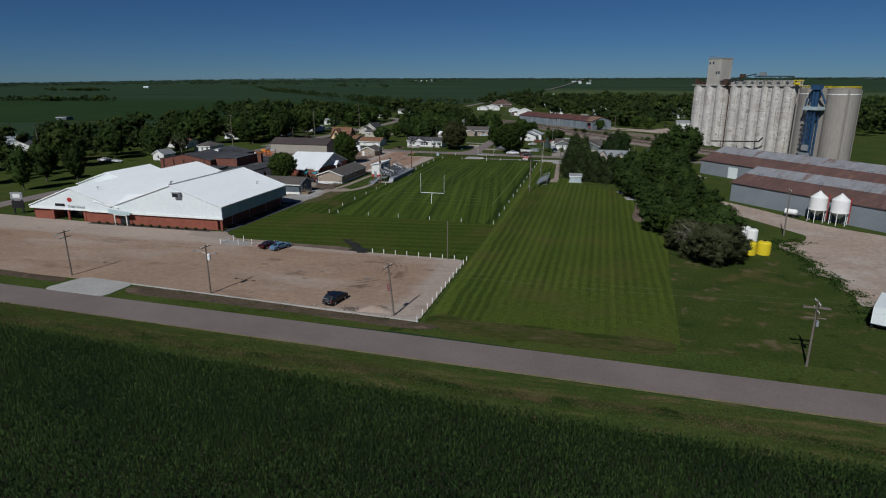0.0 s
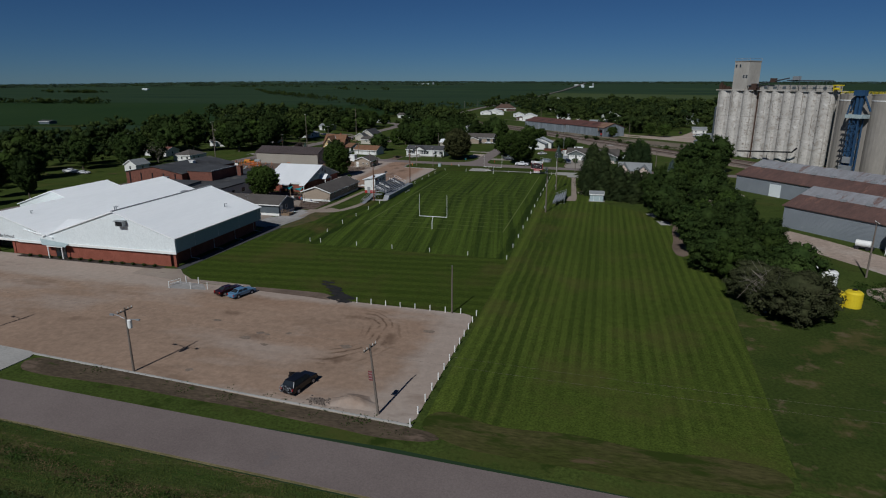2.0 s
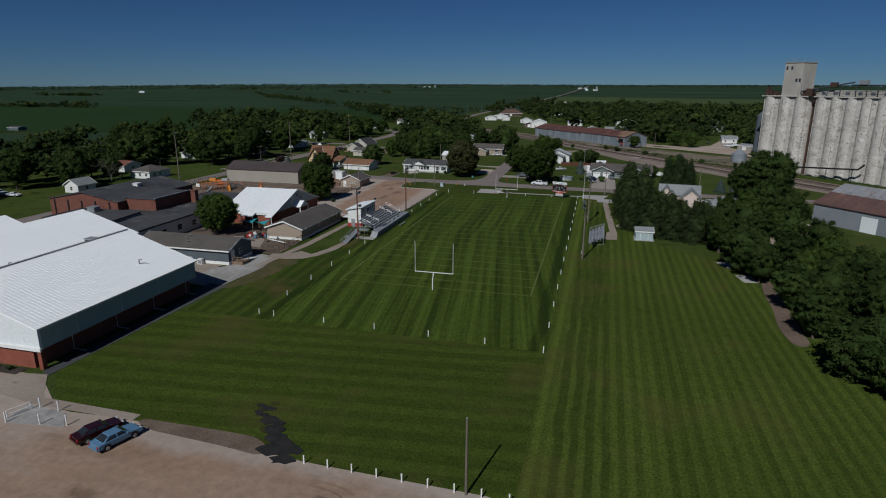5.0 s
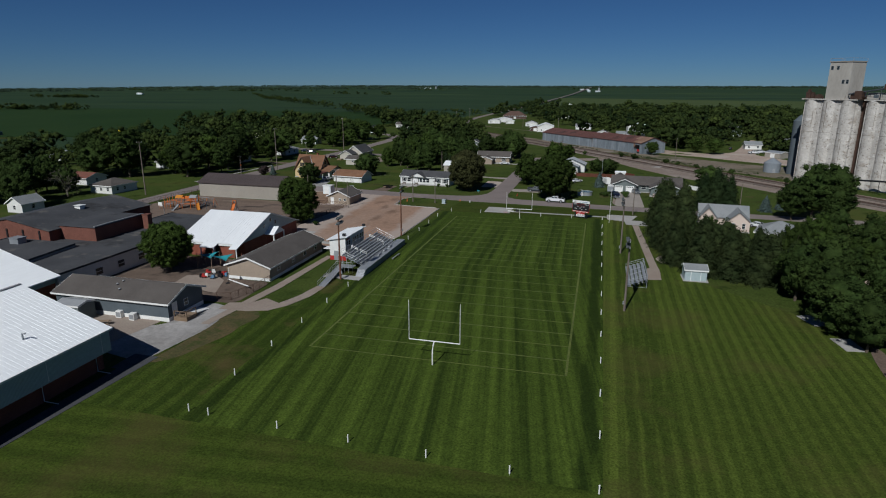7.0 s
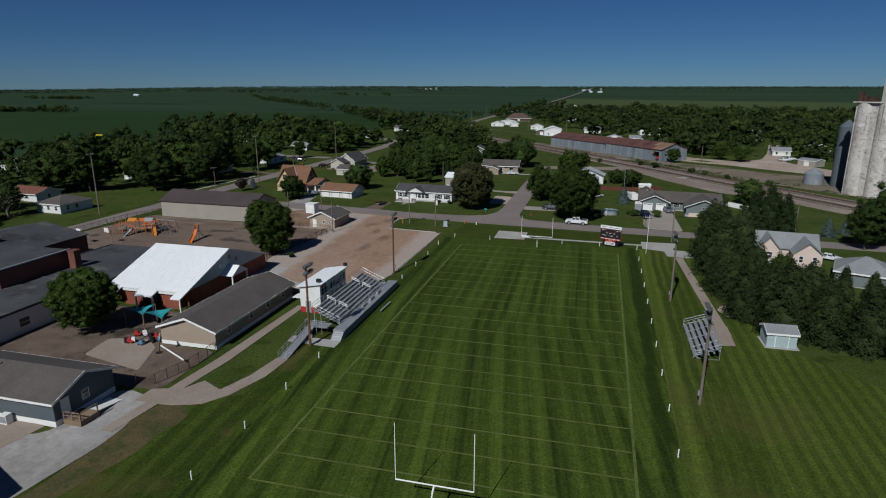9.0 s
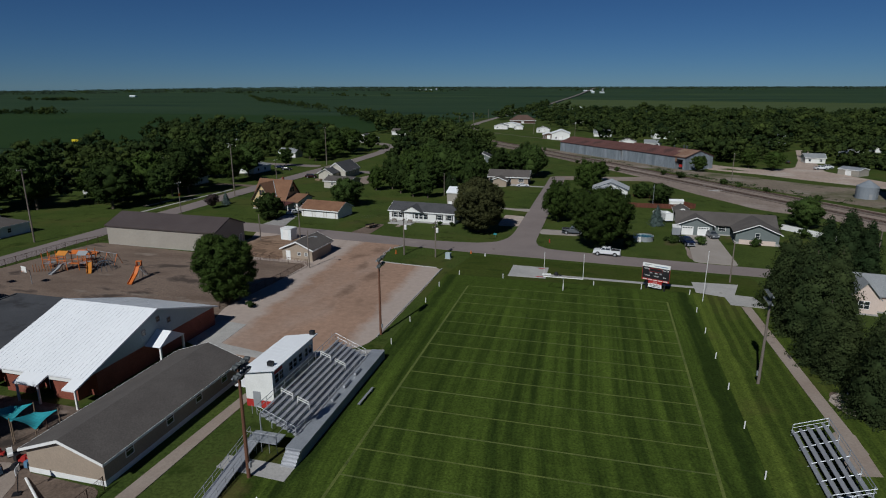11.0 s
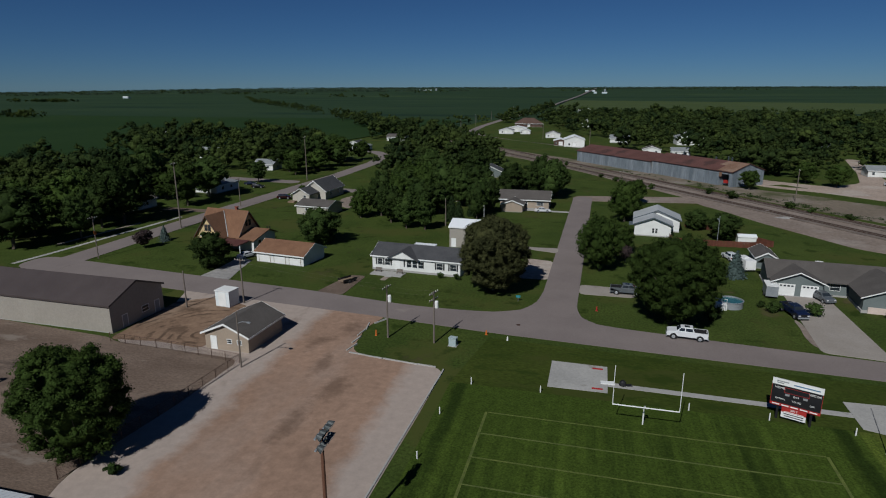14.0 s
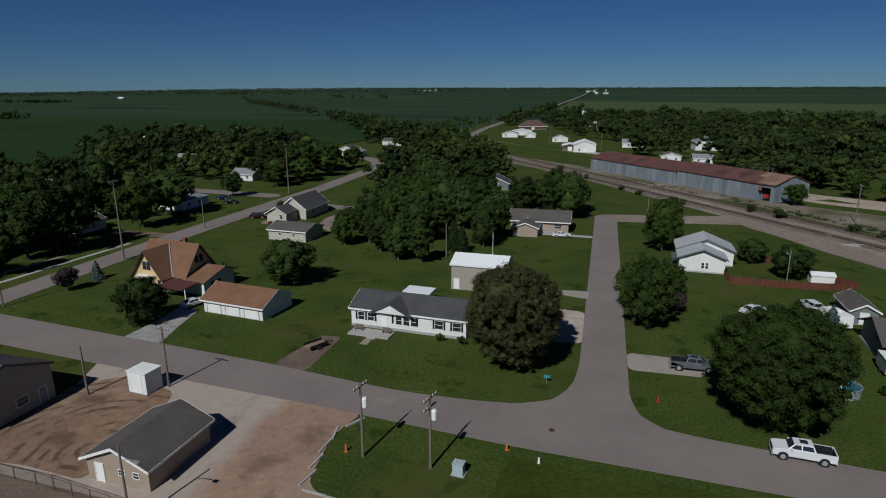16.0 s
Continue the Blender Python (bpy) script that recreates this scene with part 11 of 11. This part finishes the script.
# the clump in the middle of the town
grove(T_WIDE, [(-113, 371, 0.9), (-121, 360, 0.75), (-106, 378, 1.0), (-117, 382, 0.9), (-112, 395, 1.0), (-122, 402, 0.95), (-104, 410, 1.0), (-125, 418, 0.9)])
grove(T_TALL, [(-98, 349.5, 0.75), (-87, 366, 0.8), (-92, 405, 0.95), (-82, 418, 0.95), (-67, 414, 1.05), (-74, 420, 1.05), (-106, 365, 0.8), (-100, 372, 0.8), (-85, 375, 0.8), (-113, 425, 1.1), (-100, 432, 1.1), (-122, 440, 1.1), (-108, 448, 1.1)])
grove(T_TALL, [(-82, 402, 1.0), (-75, 404, 1.02), (-68.5, 404, 1.08), (-87.8, 373, 0.95), (-110, 356, 0.85), (-103.5, 350, 0.8), (-116, 364, 0.95), (-112, 376, 1.1), (-104, 366, 1.0), (-119, 374, 1.0), (-96, 384, 1.0), (-103, 390, 1.1), (-88, 392, 0.9), (-95, 398, 1.1)], 1.0, 0.06)
grove(T_CEDAR, [(-91, 360, 0.6), (-93.5, 362, 0.6), (-89, 371, 0.7)])
# beside the railway and the warehouse
grove(T_YARD, [(2.4, 443, 0.62), (36, 456, 0.8), (27.5, 464, 0.75), (-41, 402, 0.7)], 1.0, 0.05)
grove(T_BUSH, [(-14, 428), (-8, 420, 1.2), (-33, 436, 0.9), (6, 404, 1.1), (-52, 462, 0.8), (-46, 452, 0.9), (18, 390, 1.0), (30, 374, 1.2), (11, 399, 0.8)])
# the long street's western side
west = []
west += [(-184, 336, 1.05), (-183.8, 363.7, 0.95), (-187.4, 380.4, 1.0), (-196, 330, 1.1), (-204, 342, 1.0), (-193, 349, 0.8), (-206, 366, 1.05), (-198, 372, 0.9), (-189, 306, 1.1), (-200, 313, 1.05), (-181, 318, 0.8), (-209, 325, 1.0), (-212, 381, 1.0), (-205, 404, 0.7), (-188, 414, 0.7),
         (-184, 438, 1.0), (-192, 447, 1.05), (-180, 452, 0.95), (-186, 462, 1.1), (-198, 470, 1.0), (-178, 470, 0.8), (-183, 484, 1.0), (-192, 492, 1.05), (-177, 499, 0.9)]
for i in range(7):
    west.append((-210 - rt.uniform(0, 26), 184 + i * 12 + rt.uniform(-3, 3), rt.uniform(0.8, 1.1)))
grove(T_STREET, west[::2], 1.15, 0.2)
grove(T_YARD, west[1::2], 1.15, 0.2)
grove(T_BUSH, [(-161.2, 400, 1.0), (-158.6, 406, 0.8)])
place(T_TALL, -178, 173, 0.85, 40, 1.2)
place(T_TALL, -182.5, 155.5, 0.9, 120, 1.2)
place(T_TALL, -189.5, 171, 0.95, 200, 1.25)
grove(T_STREET, [(-196, 236, 0.9), (-203, 243, 1.0), (-229, 300, 1.4), (-211, 299, 1.4), (-220, 292, 1.2)])
grove(T_TALL, [(-205, 160, 1.0), (-200, 258, 0.9), (-213, 262, 1.0)])


# woods too far to tell apart: one loose canopy of leaf sprays
def woods(name, label, spots, leaf, seed, per=320, size=0.8, lobes=21, level=1):
    rng = np.random.default_rng(seed)
    out, masses = [], []
    for x, y, r, h in spots:
        at = np.array([x, y, 0])
        c, lr, d = crown_lobes(rng, r, r * rng.uniform(0.8, 1.2), h * 0.12, h, lobes, r * rng.uniform(0.23, 0.35), 0.4, 0.5)
        p, e = lobe_points(rng, int(per * (r / 5.0) ** 1.3), c, lr, d, 0.5)
        out.append(leaf_quads(rng, p + at, e, size, 0.35))
        masses.append(clumps(rng, c + at, lr, level, 0.68, 0.4))
    return tagged(foliage(name, np.concatenate(out), masses, leaf), label, "woods", "", "stuff")


def belt(x0, y0, x1, y1, n, width, r=4.8, h=10.5, seed=1):
    """Trees of all sizes in loose clumps along a line."""
    g_ = np.random.default_rng(seed)
    hubs = g_.uniform(0, 1, max(4, n // 5))
    out = []
    for i in range(n):
        k = min(max(hubs[g_.integers(0, len(hubs))] + g_.normal(0, 0.03), 0), 1) if i % 3 else g_.uniform(0, 1)
        s = g_.uniform(0.45, 1.0) + (0.55 if g_.uniform(0, 1) > 0.8 else 0)
        out.append((x0 + (x1 - x0) * k + g_.uniform(-width, width), y0 + (y1 - y0) * k + g_.uniform(-width, width), r * s * g_.uniform(0.9, 1.2), h * (0.35 + 0.65 * s)))
    return out


def inside(poly, x, y):
    hit, n = False, len(poly)
    for i in range(n):
        (xa, ya), (xb, yb) = poly[i], poly[(i + 1) % n]
        if (ya > y) != (yb > y) and x < xa + (y - ya) * (xb - xa) / (yb - ya):
            hit = not hit
    return hit


def stand(poly, step, r, h, seed, clear=(), bare=0.08):
    """A closed stand of trees of many sizes that fills an outline, but for clearings (x, y, radius)."""
    g_ = np.random.default_rng(seed)
    out = []
    xs, ys = [q[0] for q in poly], [q[1] for q in poly]
    for yy in np.arange(min(ys), max(ys), step):
        for xx in np.arange(min(xs), max(xs), step):
            x, y = xx + g_.uniform(-0.5, 0.5) * step, yy + g_.uniform(-0.5, 0.5) * step
            if inside(poly, x, y) and all(math.hypot(x - cx, y - cy) > cr for cx, cy, cr in clear) and g_.uniform(0, 1) > bare:
                k = g_.uniform(0.5, 1.2)
                out.append((x, y, r * k * g_.uniform(0.85, 1.2), h * (0.25 + 0.75 * k) * (1 + 0.16 * math.sin(x * 0.045 + seed) * math.sin(y * 0.06))))
    return out


WEST_CLEAR = [(-215, 330, 12), (-240, 400, 13), (-191, 393, 16), (-235, 205, 13), (-250, 160, 13), (-212, 150, 14), (-285, 250, 14), (-290, 340, 13), (-217, 282, 14), (-206, 562, 12), (-222, 420, 10), (-240, 428, 9), (-262, 430, 9), (-285, 432, 9), (-330, 480, 26), (-207, 219, 13), (-222, 394, 12), (-263, 489, 12), (-258, 478, 8), (-206, 430, 12), (-226, 434, 11), (-250, 438, 11), (-275, 440, 12), (-300, 446, 14), (-204, 450, 8), (-392, 606, 12), (-386, 596, 9), (-232, 340, 12), (-250, 365, 10), (-205, 410, 12)]
woods("woods", "dark green trees behind the western houses", stand([(-204, 240), (-204, 500), (-236, 590), (-330, 592), (-400, 585), (-345, 502), (-306, 430), (-292, 330), (-285, 240)], 12, 6.5, 13.5, 2, WEST_CLEAR) + stand([(-205, 120), (-205, 240), (-300, 240), (-330, 130)], 15, 7.0, 15, 8, WEST_CLEAR), M_LEAF_W, 5)
NORTH_CLEAR = [(-99, 457, 8), (-198, 546, 12), (-197, 616, 12), (-188, 548, 10), (-176, 530, 9), (-167, 480, 12), (-170, 500, 10)]
woods("woods", "green trees of the town's north end", stand([(-150, 440), (-100, 436), (-88, 448), (-104, 500), (-106, 535), (-128, 572), (-165, 655), (-215, 690), (-235, 640), (-185, 590), (-160, 540), (-152, 490)], 11, 6.0, 13, 4, NORTH_CLEAR) + belt(-205, 640, -262, 760, 34, 12, 5.4, 12, seed=6), M_LEAF_W, 6)
EAST_CLEAR = [(-24, 566, 9), (-9, 560, 9), (-15, 588, 9), (5, 632, 12), (0, 615, 8), (72, 596, 9), (62, 575, 7), (73, 699, 7), (90, 520, 12), (63, 488, 13), (62, 500, 9), (70, 530, 9), (77, 556, 9), (52, 478, 8), (-40, 640, 12), (-66, 800, 10), (-80, 622, 12), (-66, 606, 16), (40, 480, 6), (47, 500, 5), (51, 518, 5), (120, 560, 12)]
woods("woods", "dense green trees beyond the railway", stand([(-42, 590), (-6, 545), (14, 480), (44, 474), (90, 470), (150, 440), (300, 385), (420, 400), (340, 560), (200, 640), (60, 690), (-45, 690)], 12.5, 7.2, 13.5, 7, EAST_CLEAR, 0.04) + belt(4, 520, 24, 486, 14, 4, 3.2, 5.5, seed=41) + belt(72, 478, 150, 442, 34, 6, 3.4, 6, seed=43) + belt(150, 440, 300, 380, 40, 6, 4, 7, seed=45), M_LEAF_W, 7, 210, 0.95, 18)
woods("woods", "green canopy stretching away beyond the railway", stand([(-62, 660), (-45, 690), (60, 690), (200, 640), (340, 560), (480, 480), (620, 560), (560, 760), (380, 930), (240, 960), (80, 990), (-40, 1010), (-138, 960), (-108, 830), (-92, 740)], 17, 9.0, 13.5, 37, EAST_CLEAR, 0.06), M_LEAF_W, 17, 90, 1.5, 12)
woods("woods", "tree line along the far road", belt(-262, 740, -385, 940, 60, 12, 5.4, 11, seed=12) + belt(-385, 940, -900, 1590, 90, 10, seed=15) + belt(-900, 1590, -1458, 2400, 70, 8, 5, 9, seed=22) + belt(-192, 800, -178, 860, 7, 5, 5, 11, seed=13) + belt(-148, 920, -146, 1330, 60, 8, 5, 12, seed=19) + belt(-158, 850, -150, 960, 22, 5, 5.5, 12, seed=18) + belt(-1640, 1555, -1450, 1580, 60, 12, 7, 9, seed=14) + belt(-1090, 800, -785, 846, 110, 9, 6, 8, seed=21), M_LEAF_W, 8, 70, 1.6, 10)


def far_lines():
    g_ = np.random.default_rng(55)
    spots = []
    for i in range(60):
        x, y = g_.uniform(-3600, 3600), g_.uniform(2200, 4600)
        if math.hypot(x, y) > 4650:
            continue
        n = int(g_.uniform(3, 12))
        for k in range(n):
            spots.append((x + k * g_.uniform(8, 26), y + g_.uniform(-6, 6), g_.uniform(8, 14), rise_at(x, y) + g_.uniform(7, 12)))
    return spots


def far_rim():
    """Broken rows of trees and hedges, each at its own distance, that close the horizon."""
    g_ = np.random.default_rng(58)
    cen = []
    for row in range(46):
        rad = g_.uniform(3300, 4750) if row > 11 else 4700 + 20 * row
        a0 = g_.uniform(35, 165)
        wide = g_.uniform(4, 14) if row > 11 else 22
        for a in np.arange(a0 - wide, a0 + wide, 0.16):
            if math.sin(a * 1.7 + row) + 0.6 * math.sin(a * 5.3 + 2 * row) < -0.35:
                continue
            q = radians(a + g_.normal(0, 0.05))
            top = g_.uniform(5, 10.5)
            for k in range(7):
                x, y = -40 + rad * math.cos(q) + g_.normal(0, 7), 150 + rad * math.sin(q) + g_.normal(0, 7)
                cen.append((x, y, rise_at(x, y) + top * g_.uniform(0.1, 1)))
    c = np.array(cen)
    nor = np.stack([g_.normal(0, 0.4, len(c)), g_.normal(-0.7, 0.3, len(c)), g_.uniform(0.2, 0.9, len(c))], 1)
    tagged(quads("hedgerows", leaf_quads(g_, c, nor, 7.5, 0.35), M_LEAF_FAR), "far dark hedgerows along the horizon", "hedgerow", "", "stuff")


# leaf green shifted to blue, so that horizon haze sits in the base colour
M_LEAF_FAR = mat("far_hedge_leaves_haze_blue", (0.018, 0.03, 0.02), (0.026, 0.038, 0.024), 0.01, 0.1, 0.2, 0.9, island=0.1, spec=0.03)
far_rim()
woods("woods", "distant tree lines near the horizon", far_lines(), M_LEAF_W, 9, 12, 5.0, 5)


# farmsteads scattered over the plain
def farmstead(x, y, seed):
    g_ = np.random.default_rng(seed)
    z = rise_at(x, y)
    o = thing("farmstead", "distant white farm sheds on the plain", "farm", x, y, g_.uniform(-10, 10), z, "far farmsteads")
    for k in range(int(g_.uniform(1, 4))):
        w, d, h = g_.uniform(9, 22), g_.uniform(8, 12), g_.uniform(3, 5)
        cx, cy = k * 32 - 50 + g_.uniform(-8, 8), g_.uniform(-15, 15)
        sh = part("shed", box(cx - w / 2, cy - d / 2, -2, cx + w / 2, cy + d / 2, h), M_WALL_TEAL, o)
        part("roof", profile_x([(cy - d / 2 - 0.6, h), (cy + d / 2 + 0.6, h), (cy, h + 2)], cx - w / 2 - 0.6, cx + w / 2 + 0.6), M_ROOF_WHITE, sh)
    if seed % 2:
        part("grain_bin", lathe([(5, -2), (5, 10), (0.6, 13)], 16, 45, 12), M_GALV, o)
    return o


for i, (x, y) in enumerate([(-40, 3000), (-90, 3400), (-1620, 1982), (1480, 2750), (1250, 3000), (-1000, 3500)]):
    farmstead(x, y, 100 + i)

# ---- the corn field under the camera's start, and the ditch weeds ----
def corn_field():
    rng = np.random.default_rng(9)
    slope = -0.062
    rows = []
    for i in range(46):
        y0 = 57.0 - i * 0.76
        x = np.arange(-100, 45, 0.21)
        y = y0 + slope * (x + 30) + rng.normal(0, 0.06, len(x))
        rows.append(np.stack([x + rng.normal(0, 0.05, len(x)), y], 1))
    p = np.concatenate(rows)
    keep = p[:, 0] > -52 - (p[:, 1] - 33) * 1.35 - 4
    p = p[keep]
    n = len(p)
    out = []
    for k in range(7):
        a = rng.uniform(0, 2 * math.pi, n)
        z = rng.uniform(1.0, 2.25, n)
        ln = rng.uniform(0.3, 0.62, n)
        d = np.stack([np.cos(a), np.sin(a)], 1)
        s = np.stack([-np.sin(a), np.cos(a)], 1) * 0.042
        c0 = np.concatenate([p, z[:, None]], 1)
        mid = np.concatenate([p + d * (ln * 0.55)[:, None], (z + 0.42)[:, None]], 1)
        tip = np.concatenate([p + d * ln[:, None], (z + 0.16)[:, None]], 1)
        sx = np.concatenate([s, np.zeros((n, 1))], 1)
        out.append(np.stack([c0 - sx, mid - sx * 1.3, tip, mid + sx * 1.3], 1).reshape(-1, 3))
    ob = quads("corn", np.concatenate(out), M_CORN)
    tagged(ob, "tall dense dark green corn crop", "corn", "", "stuff")


corn_field()
sheet("corn_ground", [(-900, 57.6 + 0.062 * 870), (-900, -400), (900, -400), (900, 57.6 - 0.062 * 930)], 0.05, M_TREAD, "dark soil under the corn")
sheet("corn_canopy", [(-900, 21.5 + 0.062 * 870), (-900, -390), (900, -390), (900, 21.5 - 0.062 * 930)], 2.2, M_CROP, "rest of the corn field")
sheet("corn_canopy", [(-900, 57.2 + 0.062 * 870), (-900, 21.6 + 0.062 * 870), (-42, 22.4), (-56.5, 33), (-88, 56.6), (-91, 60.4)], 2.1, M_CROP, "corn beside the ditch")
sheet("corn_canopy", [(45.3, 57.2 - 0.062 * 75.3), (45.3, 21.6 - 0.062 * 75.3), (900, 21.6 - 0.062 * 930), (900, 57.2 - 0.062 * 930)], 2.1, M_CROP, "corn beside the ditch")


def ditch():
    rng = np.random.default_rng(14)
    n = 104000
    x = rng.uniform(-105, 45, n)
    w = rng.uniform(0, 1, n)
    y = (57.4 - 0.055 * (x + 30)) + w * 10.8
    clump = 0.5 + 0.5 * np.sin(x * 0.55 + 3 * np.sin(x * 0.13)) * np.sin(y * 0.9 + x * 0.21)
    band = np.exp(-((w - 0.56 - 0.06 * np.sin(x * 0.17)) / 0.1) ** 2)
    h = 0.06 + (0.1 + 0.75 * band) * (0.3 + 0.7 * clump) * rng.uniform(0.3, 1.2, n)
    c = np.stack([x, y, h * 0.6], 1)
    nor = np.stack([rng.normal(0, 0.3, n), rng.normal(-0.3, 0.3, n), np.full(n, 1.0)], 1)
    pick = band * clump + rng.normal(0, 0.1, n)
    brown = (band * (1.15 - clump) + rng.normal(0, 0.3, n)) > 0.55
    dark = (pick > 0.55) & ~brown
    for mask, matl, nm, lab, size in ((dark, M_WEED, "ditch_weeds", "tall dark green weeds in the roadside ditch", 0.2), (brown, M_DRY_WEED, "dry_weeds", "dry brown weeds along the roadside ditch", 0.15), (~dark & ~brown, M_VERGE_BLADE, "ditch_grass", "short green grass along the roadside ditch", 0.17)):
        v = leaf_quads(rng, c[mask], nor[mask], size, 0.3)
        tagged(quads(nm, v, matl), lab, "weeds", "", "stuff")


ditch()


def weed_edge(name, label, line, width, n, seed, h=0.6, size=0.34):
    """Ragged weeds strewn along a line."""
    rng = np.random.default_rng(seed)
    k = rng.uniform(0, len(line) - 1.001, n // 30)
    i = k.astype(int)
    f = (k - i)[:, None]
    pts = np.array(line, float)
    hub = pts[i] * (1 - f) + pts[i + 1] * f + rng.normal(0, width, (len(k), 2))
    q = np.repeat(hub, 30, 0) + rng.normal(0, 0.55, (len(k) * 30, 2))
    z = rng.uniform(0.08, h, len(q)) * 0.6
    nor = np.stack([rng.normal(0, 0.5, len(q)), rng.normal(0, 0.5, len(q)), np.full(len(q), 0.9)], 1)
    tagged(quads(name, leaf_quads(rng, np.concatenate([q, z[:, None]], 1), nor, size, 0.4), M_WEED), label, "weeds", "", "stuff")


weed_edge("weeds", "ragged green weeds at the gravel yard's edge", [(45, 92), (42.2, 98), (44.2, 108), (43.4, 117), (40.9, 121), (43.4, 127), (41.2, 135), (41.4, 142), (47, 146)], 1.3, 5200, 3, 0.3)
weed_edge("weeds", "weeds along the railway and its yard", [(-60, 500), (-12, 446), (3, 422), (20, 398), (58, 354), (85, 322)], 2.2, 5000, 4, 0.9)
weed_edge("weeds", "small weeds along the lot's kerb", [(-70, 83.0), (-50, 81.4), (-35, 80.4), (-26, 79.6)], 0.6, 700, 5, 0.3, 0.17)
